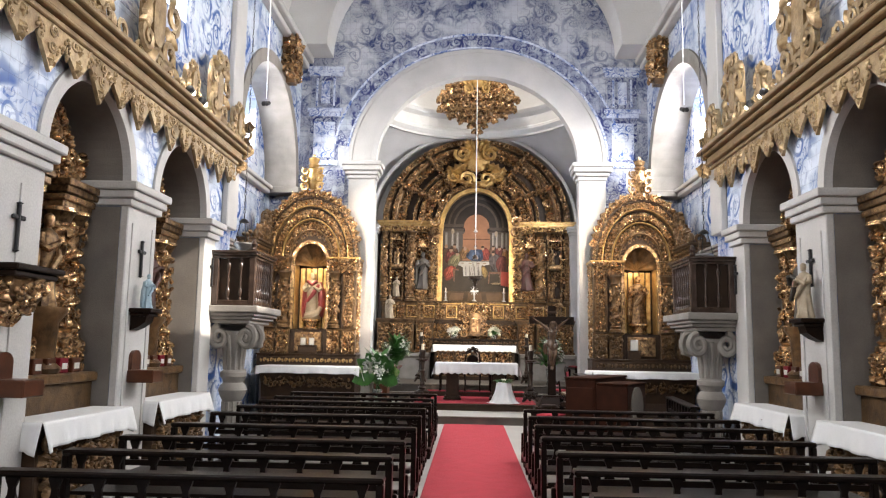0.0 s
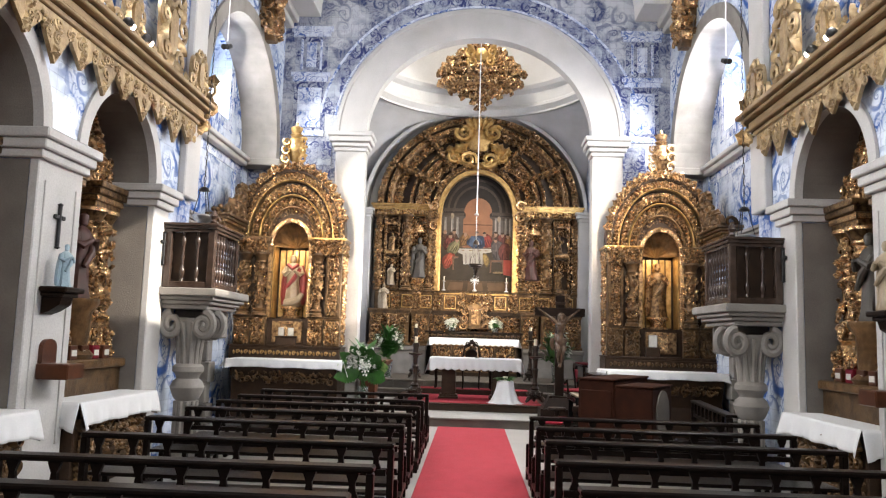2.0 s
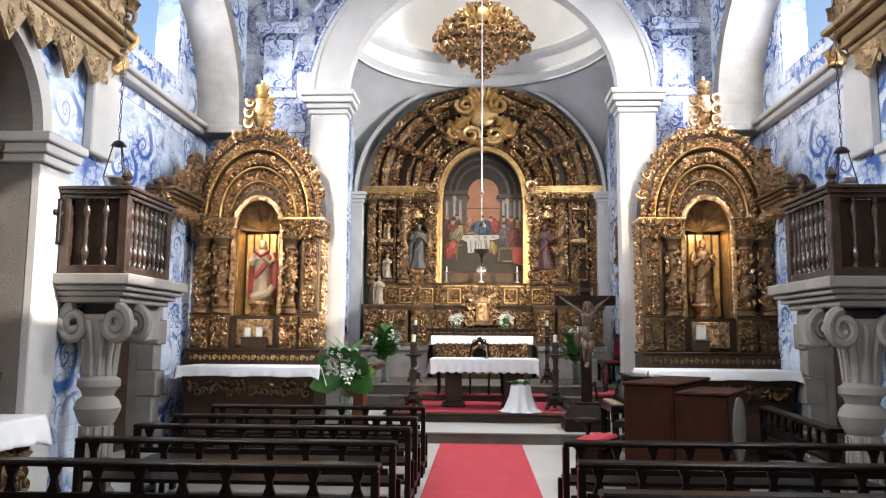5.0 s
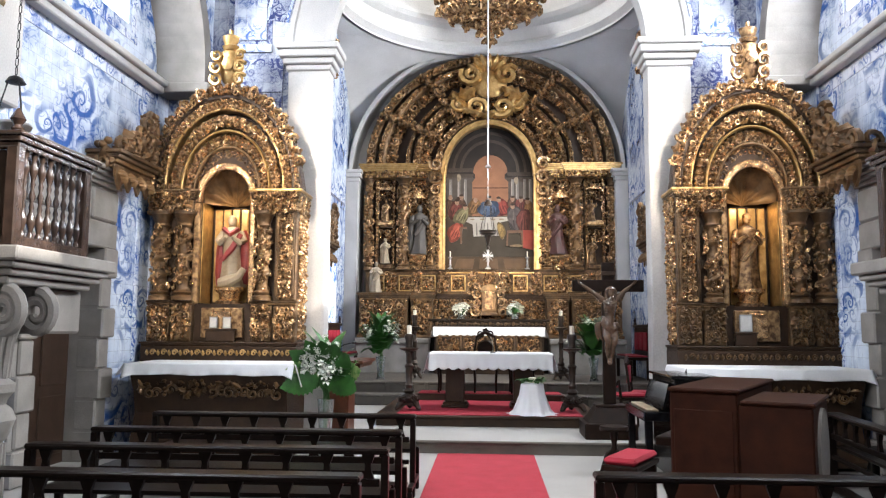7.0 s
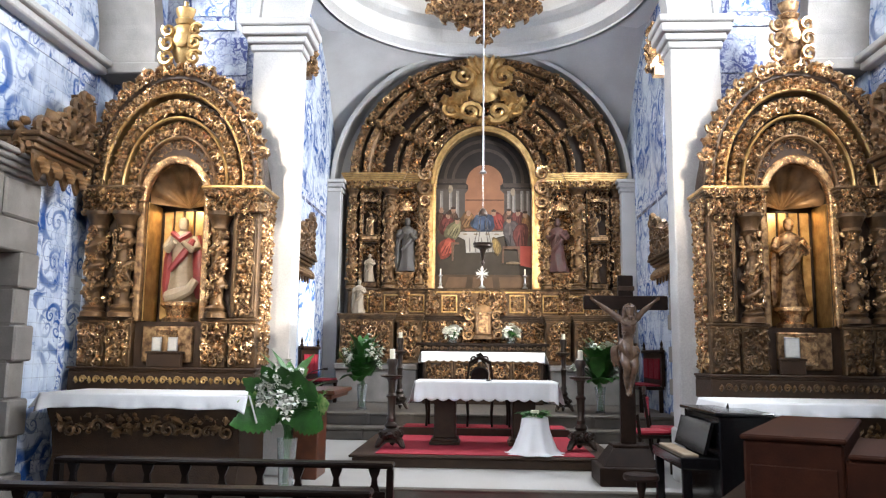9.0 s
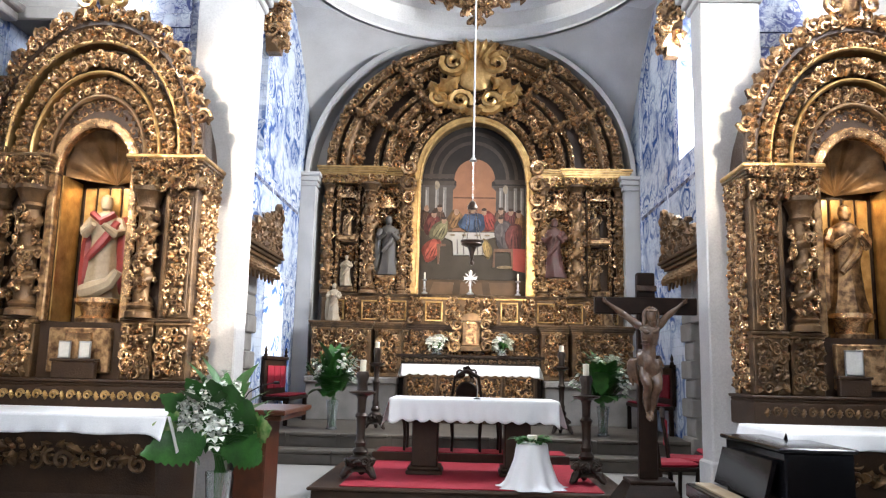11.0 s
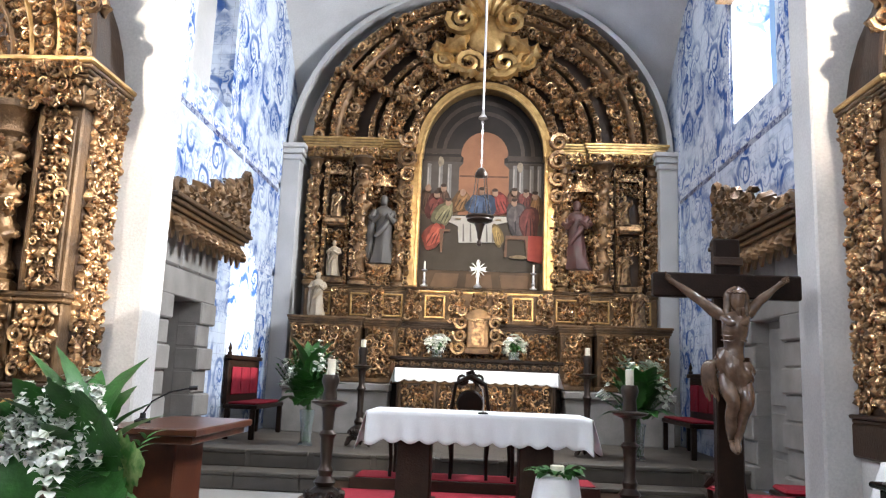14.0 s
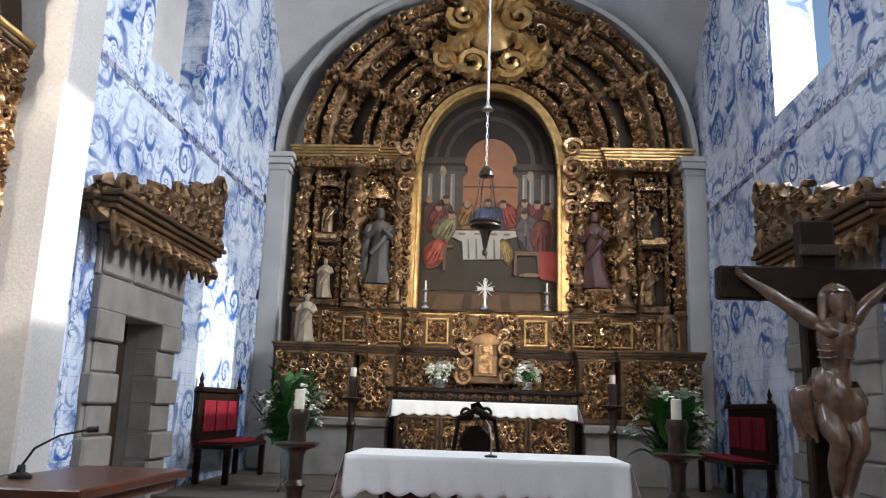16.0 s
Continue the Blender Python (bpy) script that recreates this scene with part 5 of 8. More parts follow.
    g = Geo().box(c - 0.3, c + 0.3, f + 0.04, f + 0.12, 1.52, 1.9, 0.012).box(c - 0.13, c + 0.13, f + 0.01, f + 0.05, 1.56, 1.86, 0.01)
    g.make("sacrarium", GOLD, r)
    # columns: two twisted ones and, on the other side, one with a flat pilaster
    for x, rad in ((-0.90, 0.098), (-0.57, 0.098), (0.57, 0.09)):
        g = Geo()
        twisted_column(g, c + s * x, f + 0.02, 1.99, 3.12, rad, 3.5)
        col = g.make("twisted_column", DARKGOLD, r, smooth=True)
        g = Geo()
        vine(g, c + s * x, f + 0.02, 1.99, 3.12, rad, 3.5, 0.095)
        g.make("vine", GOLD, col, smooth=True, recalc=False)
    g = Geo()
    x0, x1 = sorted((c + s * 0.74, c + s * 1.05))
    g.box(x0, x1, f, f + 0.12, 1.99, 3.12, 0.012).box(x0 + 0.03, x0 + 0.06, f - 0.02, f, 2.05, 3.05, 0.006).box(x1 - 0.06, x1 - 0.03, f - 0.02, f, 2.05, 3.05, 0.006)
    pil = g.make("pilaster", DARKGOLD, r)
    g = Geo()
    carve_panel(g, x0 + 0.06, x1 - 0.06, 2.02, 3.1, f - 0.01, 0.095)
    g.make("pilaster_carving", GOLD, pil, smooth=True, recalc=False)
    # carved return
    g = Geo()
    xe = c + s * 1.05
    carve_panel(g, f + 0.12, b - 0.06, 1.5, 3.15, xe, 0.11, out=(s, 0, 0))
    g.make("return_carving", GOLD, r, smooth=True, recalc=False)
    # entablature
    for x0, x1 in ((-1.06, -0.44), (0.44, 1.06)):
        g = Geo().box(c + x0, c + x1, f - 0.04, b, 3.12, 3.25, 0.01)
        moulding(g, c + x0, c + x1, f - 0.04, b, 3.25, 3.36, 4, 0.06)
        e = g.make("entablature", DARKGOLD, r)
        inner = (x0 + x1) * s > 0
        # inner edge brighter, outer darker: the cornice's gleam is put in the colour
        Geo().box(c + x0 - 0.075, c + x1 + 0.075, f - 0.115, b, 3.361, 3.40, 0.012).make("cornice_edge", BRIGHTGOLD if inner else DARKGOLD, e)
        g = Geo()
        carve_panel(g, c + x0, c + x1, 3.10, 3.27, f - 0.06, 0.1, 1.2)
        carve_panel(g, c + x0, c + x1, 3.28, 3.36, f - 0.1, 0.08, 1.1)
        xr = c + s * 1.07
        if inner:
            carve_panel(g, f, b - 0.05, 3.12, 3.34, xr, 0.1, 1.2, out=(s, 0, 0))
        g.make("frieze_carving", GOLD, e, smooth=True, recalc=False)
    # archivolts; the outer one's backing is darkened as shade under its carving
    for rad, w, y0, mat in ((0.97, 0.14, f - 0.06, GOLD), (0.84, 0.038, f - 0.07, BRIGHTGOLD), (0.62, 0.035, f - 0.02, BRIGHTGOLD), (0.45, 0.04, f + 0.04, DARKGOLD)):
        g = Geo()
        k = 1.22
        arch_band(g, c, 3.40, rad, rad * k, w, y0, f + 0.14)
        ab = g.make("archivolt", SHADEWOOD if mat is GOLD else mat, r)
        if mat is GOLD:
            g = Geo()
            carve_arc(g, c, 3.40, rad + w / 2, (rad + w / 2) * k, y0, 0.11, dense=1.4)
            g.make("archivolt_carving", GOLD, ab, smooth=True, recalc=False)
    for rad, tr in ((0.905, 0.05), (0.73, 0.07), (0.545, 0.06), (0.415, 0.05)):
        g = Geo()
        back = 0.34 * (0.905 - rad)
        rope_arch(g, c, 3.40, rad, rad * 1.22, f + back, tr, 12, n=84)
        ra = g.make("twisted_arch", DARKGOLD, r, smooth=True)
        g = Geo()
        for d in (-0.03, 0.02, 0.04):
            carve_arc(g, c, 3.40, rad + d, (rad + d) * 1.22, f + back - tr * 0.9, 0.095)
        g.make("arch_vine", GOLD, ra, smooth=True, recalc=False)
    # pierced crest along the top, with larger scrolls
    g = Geo()
    n = 23
    for i in range(n):
        a = radians(12 + 156 * (i + 0.5) / n)
        p = (c + 1.10 * math.cos(a), f - 0.02, 3.40 + 1.34 * math.sin(a))
        sprig(g, p, (0, -1, 0), (math.cos(a), 0, math.sin(a)), 0.17, (1, 0)[i % 2], 0.5 if i % 2 else (1.2 if a < 1.57 else 1.9))
        sprig(g, (p[0], f + 0.08, p[2]), (0, -1, 0), (math.cos(a), 0, math.sin(a)), 0.2, 3, 1.57)
    g.make("crest", GOLD, r, smooth=True, recalc=False)
    # crowned shield on top
    g = Geo()
    g.lathe([(0.02, -0.26), (0.1, -0.2), (0.16, -0.05), (0.17, 0.1), (0.14, 0.2), (0.05, 0.25)], c, f + 0.02, 5.02, 14, squash=0.5)
    g.lathe([(0.10, 0.0), (0.13, 0.05), (0.09, 0.07), (0.12, 0.14), (0.13, 0.18), (0.03, 0.22), (0.03, 0.27)], c, f + 0.02, 5.25, 10, squash=0.7)
    for q in (-1, 1):
        for dz, sz in ((4.84, 0.2), (5.0, 0.2), (5.16, 0.17)):
            sprig(g, (c + q * 0.17, f - 0.03, dz), (0, -1, 0), (0, 0, 1), sz, 1, 0.6 if q > 0 else 2.5)
    g.lathe([(0.085, 0), (0.085, 0.02), (0.05, 0.035)], 0, 0, 0, 16, pose(c, f - 0.07, 5.04, 90, 0, 0))
    g.make("crowned_shield", BRIGHTGOLD if s > 0 else GOLD, r, smooth=True)
    # pedestal in the niche
    g = Geo().lathe([(0.2, 0), (0.2, 0.04), (0.14, 0.07), (0.16, 0.14), (0.22, 0.18), (0.22, 0.22)], c, f + 0.32, 1.95, 12, squash=0.8)
    g.make("statue_pedestal", GOLD, r, smooth=True)
    r.scale = (0.94, 1.0, 1.045)
    r.location = (c, 16.3, -0.165)
    return r


side_altar(-3.38, 1, PAINTEDWHITE, "gilded carved side altar with twisted columns and lit niche")
side_altar(3.53, -1, GOLD, "gilded carved side altar, coloured darker below as unlit and worn, with twisted columns")
figure("niche_statue", PAINTEDWHITE, (-3.38, 16.34, 2.103), 1.0, 4, "painted saint statue in cream robe and red mantle in a niche", mantle=MANTLE)
g = Geo()
g.tube([(-3.48, 16.22, 2.16), (-3.36, 16.18, 2.18), (-3.22, 16.18, 2.24), (-3.15, 16.18, 2.35)], [0.07, 0.085, 0.06, 0.045], 8)
tagged(g.make("lamb_figure", PAINTEDWHITE, smooth=True), "small carved lamb lying at the statue's feet", "statue")
figure("niche_statue", GOLD, (3.53, 16.34, 2.103), 1.02, 0, "gilded saint statue standing in a niche")

# altar tables before the side altars, with cloths


def draped_cloth(name, x0, x1, y0, y1, z, drops, label, scallop=0.0, n=64):
    """A cloth over a table top; drops: how far it hangs at front (-y), back, -x and +x. The hem may be scalloped."""
    g = Geo()
    t = thing(name, label, "tablecloth", ((x0 + x1) / 2, (y0 + y1) / 2, z))
    g.box(x0, x1, y0, y1, z + 0.001, z + 0.008)
    g.make("top_sheet", CLOTH, t)

    def fall(a, b, drop, outward, nm):
        a, b, o = Vector(a), Vector(b), Vector(outward)
        q, v, f = 8, [], []
        length = (b - a).length
        for i in range(n + 1):
            u = i / n
            for j in range(q + 1):
                w = j / q
                hem = scallop * abs(math.sin(math.pi * u * length / 0.155)) if scallop else 0.006 * math.sin(9 * u * length)
                d = w * (drop - scallop + hem)
                wave = (0.005 + 0.02 * w) * (math.sin(u * length * 17 + 1.3 * math.sin(5 * u * length)) + 0.5 * math.sin(u * length * 41))
                corner = 0.05 * w * (max(0, 1 - u * length / 0.12) + max(0, 1 - (1 - u) * length / 0.12))
                v.append(a + (b - a) * u + o * (0.006 + 0.012 * math.sin(w * 1.5) + 0.6 * wave * w + 0.02 * w + corner) + Vector((0, 0, -d - corner * 0.8 + 0.006)))
        for i in range(n):
            for j in range(q):
                k = i * (q + 1) + j
                f.append((k, k + q + 1, k + q + 2, k + 1))
        h = Geo()
        h.add(v, f)
        ob = h.make(nm, CLOTH, t, smooth=True)
        so = ob.modifiers.new("thickness", "SOLIDIFY")
        so.thickness = 0.004
    if drops[0]:
        fall((x0, y0, z), (x1, y0, z), drops[0], (0, -1, 0), "front_fall")
    if drops[1]:
        fall((x1, y1, z), (x0, y1, z), drops[1], (0, 1, 0), "back_fall")
    if drops[2]:
        fall((x0, y1, z), (x0, y0, z), drops[2], (-1, 0, 0), "side_fall")
    if drops[3]:
        fall((x1, y0, z), (x1, y1, z), drops[3], (1, 0, 0), "side_fall")
    return t


def side_table(c, x0, x1):
    t = thing("altar_table", "dark carved altar table with a bowed front", "altar table", (c, 15.3, 0))
    g = Geo()
    prof = [(0.0, 0.02), (0.06, 0.05), (0.10, 0.12), (0.06, 0.3), (-0.02, 0.55), (0.03, 0.8), (0.12, 0.95), (0.14, 1.0), (0.14, 1.10)]
    v, f, n = [], [], 2
    for x in (x0 + 0.08, x1 - 0.08):
        v += [(x, 15.10 - d, z) for d, z in prof] + [(x, 15.95, 1.10), (x, 15.95, 0.02)]
    k = len(prof) + 2
    f = [tuple(range(k)), tuple(range(k, 2 * k))[::-1]] + [(i, (i + 1) % k, k + (i + 1) % k, k + i) for i in range(k)]
    g.add(v, f)
    g.make("body", SHADEWOOD, t)
    g = Geo()
    carve_panel(g, x0 + 0.15, x1 - 0.15, 0.75, 0.98, 15.05, 0.16)
    g.make("front_carving", DARKGOLD, t, smooth=True, recalc=False)
    g = Geo().box(x0 + 0.02, x1 - 0.02, 14.98, 15.94, 1.10, 1.13, 0.01)
    g.make("tabletop", SHADEWOOD, t)


side_table(-3.2, -4.15, -2.15)
draped_cloth("side_altar_cloth", -4.15, -2.12, 14.96, 15.9, 1.13, (0.13, 0, 0.1, 0.22), "white linen cloth over the side altar table")
side_table(3.45, 2.4, 4.4)
draped_cloth("side_altar_cloth", 2.36, 4.4, 14.96, 15.9, 1.13, (0.12, 0, 0.2, 0.1), "white linen cloth over the side altar table")

# ---- pulpits ----


def baluster_profile(h, r):
    return [(r * 0.7, 0), (r * 0.7, h * 0.04), (r * 0.45, h * 0.07), (r, h * 0.18), (r * 0.9, h * 0.24), (r * 0.4, h * 0.32), (r * 0.6, h * 0.36), (r * 0.35, h * 0.42), (r * 0.75, h * 0.5),
            (r * 0.35, h * 0.58), (r * 0.6, h * 0.64), (r * 0.4, h * 0.68), (r * 0.9, h * 0.78), (r, h * 0.83), (r * 0.45, h * 0.92), (r * 0.7, h * 0.96), (r * 0.7, h)]


def pulpit(s, label):
    p = thing("pulpit", label, "pulpit", (s * 3.5, 11.4, 0))
    X = lambda a, b: sorted((s * a, s * b))
    # stone platform, stepped
    g = Geo()
    for d, z0, z1 in ((0.16, 1.86, 1.92), (0.10, 1.92, 1.97), (0.05, 1.97, 2.02), (0.0, 2.02, 2.12)):
        g.box(*X(3.04 + d, 3.85), 10.87 + d, 12.42 - d, z0, z1, 0.012)
    g.make("platform", STONE, p, "grey stone platform")
    # console and fluted column
    g = Geo()
    g.lathe([(0.2, 0), (0.2, 0.12), (0.17, 0.15), (0.17, 0.2), (0.145, 0.24), (0.145, 0.72), (0.17, 0.74), (0.2, 0.8), (0.23, 0.88), (0.2, 0.95), (0.15, 0.99), (0.17, 1.04), (0.21, 1.08), (0.21, 1.14), (0.15, 1.18), (0.14, 1.35), (0.19, 1.6), (0.25, 1.75)], s * 3.5, 11.3, 0, 18)
    for i in range(11):
        a = 2 * math.pi * i / 11
        x, y = s * 3.5 + 0.145 * math.cos(a), 11.3 + 0.145 * math.sin(a)
        g.tube([(x, y, 0.25), (x, y, 0.71)], 0.026, 6)
        g.tube([(s * 3.5 + 0.14 * math.cos(a), 11.3 + 0.14 * math.sin(a), 1.18), (s * 3.5 + 0.165 * math.cos(a), 11.3 + 0.165 * math.sin(a), 1.45), (s * 3.5 + 0.23 * math.cos(a), 11.3 + 0.23 * math.sin(a), 1.7)], 0.03, 6)
    g.make("column", STONE, p, "fluted grey stone column", smooth=True)
    for dx, dy in ((-0.24, -0.2), (0.2, -0.2), (-0.24, 0.24)):
        g = Geo()
        n = 26
        pts = [((0.17 - 0.13 * i / n) * math.cos(2 * math.pi * 1.7 * i / n + 1.6), (0.17 - 0.13 * i / n) * math.sin(2 * math.pi * 1.7 * i / n + 1.6)) for i in range(n + 1)]
        side = [(s * 3.5 + s * -dx * 0 + (dx if s > 0 else -dx) * 1.0 + u * (1 if dx < 0 else -1) * s * 0.9, 11.3 + dy, 1.66 + w) for u, w in pts]
        g.tube(side, [0.055 - 0.02 * i / n for i in range(n + 1)], 7)
        g.make("volute", STONE, p, smooth=True)
    g = Geo().box(*X(3.3, 3.85), 11.55, 12.3, 1.5, 1.86, 0.02)
    g.make("wall_bracket", STONE, p)
    # wooden parapet
    g = Geo()
    g.box(*X(3.12, 3.8), 10.93, 11.02, 2.12, 2.2, 0.01).box(*X(3.12, 3.21), 11.02, 12.02, 2.12, 2.2, 0.01).box(*X(3.21, 3.8), 11.94, 12.02, 2.12, 2.2, 0.01)
    g.make("bottom_rail", PULPITWOOD, p)
    g = Geo()
    for d, z0, z1 in ((0.0, 2.82, 2.86), (0.03, 2.86, 2.90), (0.055, 2.90, 2.93)):
        g.box(*X(3.11 - d, 3.82), 10.92 - d, 11.03 + d, z0, z1, 0.008)
        g.box(*X(3.11 - d, 3.22 + d), 11.03 + d, 12.03 + d, z0, z1, 0.008)
        g.box(*X(3.22 + d, 3.82), 11.93 - d, 12.03 + d, z0, z1, 0.008)
    g.make("handrail", PULPITWOOD, p)
    for x, y in ((3.165, 10.975), (3.165, 11.98), (3.76, 10.975)):
        g = Geo().box(*X(x - 0.05, x + 0.05), y - 0.05, y + 0.05, 2.12, 2.84, 0.012)
        g.make("post", PULPITWOOD, p)
    # turned balusters on the aisle side, twisted ones on the narrow sides
    for i in range(8):
        g = Geo().lathe(baluster_profile(0.62, 0.036), s * 3.165, 11.1 + 0.8 * i / 7, 2.2, 10)
        g.make("baluster", PULPITWOOD, p, smooth=True)
    for i, x in enumerate((3.36, 3.56)):
        g = Geo().lathe(baluster_profile(0.62, 0.04), s * x, 10.975, 2.2, 10)
        g.make("baluster", PULPITWOOD, p, smooth=True)
    # dark sheet standing in for the shaded gap behind the near balusters
    g = Geo().box(*X(3.24, 3.8), 11.03, 11.05, 2.2, 2.82)
    g.make("shade_panel", SHADEWOOD, p)
    g = Geo().lathe([(0.03, 0), (0.05, 0.03), (0.03, 0.06), (0.06, 0.1), (0.03, 0.15), (0.01, 0.18)], s * 3.165, 10.975, 2.93, 10)
    g.make("finial", PULPITWOOD, p, smooth=True)
    p.scale = (0.92, 0.92, 1.0)
    p.location = (s * 3.528, 11.62, 0)
    return p


pulpit(-1, "dark turned-wood pulpit on a carved granite console")
pulpit(1, "dark turned-wood pulpit on a carved granite console")

# ---- pews ----


def pew(x0, x1, back, first=False):
    """Built about its own middle; back: +y side holds the top board."""
    L = x1 - x0
    t = thing("pew", "black-brown wooden pew with pierced back, worn top board", "pew", (0, 0, 0), "pews along the aisle")
    h = L / 2
    g = Geo().box(-h, h, -0.09, 0.06, 0.715, 0.755, 0.012)
    g.make("top_board", PEWWOOD, t)
    g = Geo().box(-h + 0.06, h - 0.06, -0.01, 0.03, 0.50, 0.55, 0.006).box(-h + 0.06, h - 0.06, -0.01, 0.03, 0.30, 0.34, 0.006)
    g.make("back_rail", PEWWOOD, t)
    n = max(6, round(L / 0.28))
    for i in range(n):
        x = -h + 0.14 + (L - 0.28) * i / (n - 1)
        g = Geo()
        w = 0.042
        out = [(x - w, 0.552), (x + w, 0.552), (x + w * 0.55, 0.60), (x + w * 0.45, 0.64), (x + w, 0.70), (x + w, 0.714), (x - w, 0.714), (x - w, 0.70), (x - w * 0.45, 0.64), (x - w * 0.55, 0.60)]
        g.prism(out, "y", -0.005, 0.025)
        g.make("splat", PEWWOOD, t)
    g = Geo().box(-h + 0.03, h - 0.03, -0.42, -0.02, 0.405, 0.435, 0.012)
    g.make("seat", PEWWOOD, t)
    g = Geo().box(-h + 0.05, h - 0.05, 0.14, 0.30, 0.14, 0.165, 0.008)
    g.make("kneeler", PEWWOOD, t)
    for q in (-1, 1):
        x0_, x1_ = sorted((q * (h - 0.05), q * h))
        g = Geo()
        g.box(x0_, x1_, -0.03, 0.05, 0, 0.715, 0.008).box(x0_, x1_, -0.42, -0.36, 0, 0.405, 0.008).box(x0_, x1_, -0.36, -0.03, 0.10, 0.15, 0.006)
        g.box(x0_, x1_, 0.05, 0.30, 0.10, 0.14, 0.006).box(x0_, x1_, 0.26, 0.30, 0, 0.10, 0.006)
        g.make("end_frame", PEWWOOD, t)
    return t


left = pew(-3.08, -0.55, 1)
left.matrix_basis = pose(-1.815, 13.4, 0, 0, 0, 180)
for y, dx, a in ((5.0, 0.02, 0.4), (5.95, -0.02, -0.3), (6.87, 0.0, 0.2), (8.0, 0.02, -0.4), (9.3, -0.01, 0.2), (10.38, -0.02, 0.0), (11.35, 0.01, 0.3), (12.25, 0.0, -0.2)):
    copy_thing(left, pose(-1.815 + dx, y, 0, 0, 0, 180 + a))
for y, dx, a in ((4.6, 0.0, 0.3), (5.5, 0.02, -0.2), (6.4, 0.0, 0.3), (7.42, -0.03, 0.0), (8.52, 0.0, -0.3), (9.55, 0.01, 0.3), (10.55, 0.02, 0.1)):
    copy_thing(left, pose(1.975 + dx, y, 0, 0, 0, 180 + a))

g = Geo().box(-0.5, 0.70, -2, 15.9, 0.001, 0.011, 0.004)
tagged(g.make("aisle_carpet", CARPET), "long red carpet runner down the aisle", "carpet")

# ---- gilded galleries along the nave walls ----


def gallery(s):
    t = thing("gilded_gallery_cornice", "gilded carved cornice with scalloped valance and cartouches", "cornice", (s * 3.85, 8, 4.4))
    X = lambda a, b: sorted((s * a, s * b))
    g = Geo()
    y0, y1 = 2.0, 11.82
    for d, z0, z1 in ((0.16, 4.36, 4.42), (0.22, 4.42, 4.46), (0.20, 4.46, 4.55), (0.28, 4.55, 4.60), (0.34, 4.60, 4.66)):
        g.box(*X(NW - d, NW + 0.02), y0, y1 + d - 0.2, z0, z1, 0.012)
    g.make("beam", WORNGILD, t, "moulded gilded beam")
    # scalloped valance below
    n = 21
    for i in range(n):
        ya, yb = y0 + (y1 - 0.1 - y0) * i / n, y0 + (y1 - 0.1 - y0) * (i + 1) / n
        m, w = (ya + yb) / 2, (yb - ya) / 2
        dep = 0.30 if i % 2 else 0.20
        out = [(ya, 4.37), (yb, 4.37), (yb, 4.24), (m + w * 0.7, 4.24 - dep * 0.35), (m + w * 0.35, 4.24 - dep * 0.7), (m, 4.22 - dep), (m - w * 0.35, 4.24 - dep * 0.7), (m - w * 0.7, 4.24 - dep * 0.35), (ya, 4.24)]
        g = Geo()
        g.prism(out, "x", *X(NW - 0.13, NW - 0.09))
        for zz, sz in ((4.29, 0.14), (4.15, 0.13)):
            sprig(g, (s * (NW - 0.13), m, zz), (-s, 0, 0), (0, 0, 1), sz, 1 if i % 2 else 2)
        sprig(g, (s * (NW - 0.13), m, 4.24 - dep * 0.7), (-s, 0, 0), (0, 0, 1), 0.15, 2)
        sprig(g, (s * (NW - 0.13), ya, 4.27), (-s, 0, 0), (0, 0, 1), 0.13, 5)
        for q in range(6):
            sprig(g, (s * (NW - 0.13), ya + (yb - ya) * dice.random(), 4.33 - 0.2 * dice.random()), (-s, 0, 0), (0, 0, 1), 0.11)
        g.make("valance_scallop", PALEGILD, t, smooth=True)
    # cartouches above
    for yc, hgt, wid in ((11.55, 0.62, 0.5), (10.55, 1.02, 0.72), (9.55, 0.55, 0.42), (8.35, 1.25, 0.95), (7.0, 0.7, 0.5), (5.8, 1.2, 0.9)):
        g = Geo()
        x = s * (NW - 0.2)
        zc = 4.66 + hgt * 0.5
        out = [(yc + wid * 0.32 * math.sin(2 * math.pi * i / 18) * (1 + 0.16 * math.cos(4 * math.pi * i / 18)), zc - hgt * 0.46 * math.cos(2 * math.pi * i / 18)) for i in range(18)]
        g.prism(out, "x", *X(NW - 0.20, NW - 0.10))
        inner = [(yc + (a - yc) * 0.6, zc + (b - zc) * 0.6) for a, b in out]
        g.prism(inner, "x", *X(NW - 0.235, NW - 0.20))
        for i in range(14):
            a = 2 * math.pi * i / 14
            sprig(g, (x, yc + wid * 0.40 * math.sin(a), zc - hgt * 0.46 * math.cos(a)), (-s, 0, 0), (0, 0, 1), hgt * dice.uniform(0.26, 0.36), (1, 0, 1, 3)[i % 4], -a + 0.5)
        g.make("cartouche", PALEGILD, t, "gilded shield with scrolls", smooth=True)
    g = Geo()
    for i in range(40):
        yc = 3.2 + 8.4 * (i + 0.5) / 40
        sprig(g, (s * (NW - 0.18), yc, 4.76 + 0.06 * math.sin(i * 1.7)), (-s, 0, 0), (0, 0, 1), 0.26, (1, 0)[i % 2])
    g.make("crest_scrolls", PALEGILD, t, smooth=True, recalc=False)
    # carved end towards the chancel
    g = Geo()
    for i in range(12):
        sprig(g, (s * (NW - 0.06 - 0.22 * dice.random()), 11.86, 4.3 + 0.75 * i / 12), (0, 1, 0), (0, 0, 1), 0.22)
    g.make("end_scrolls", PALEGILD, t, smooth=True, recalc=False)
    return t


RELIEF[0] = 0.7
gallery(-1)
gallery(1)
RELIEF[0] = 1.35

# ---- side chapels: retables, altar tables, cloths ----


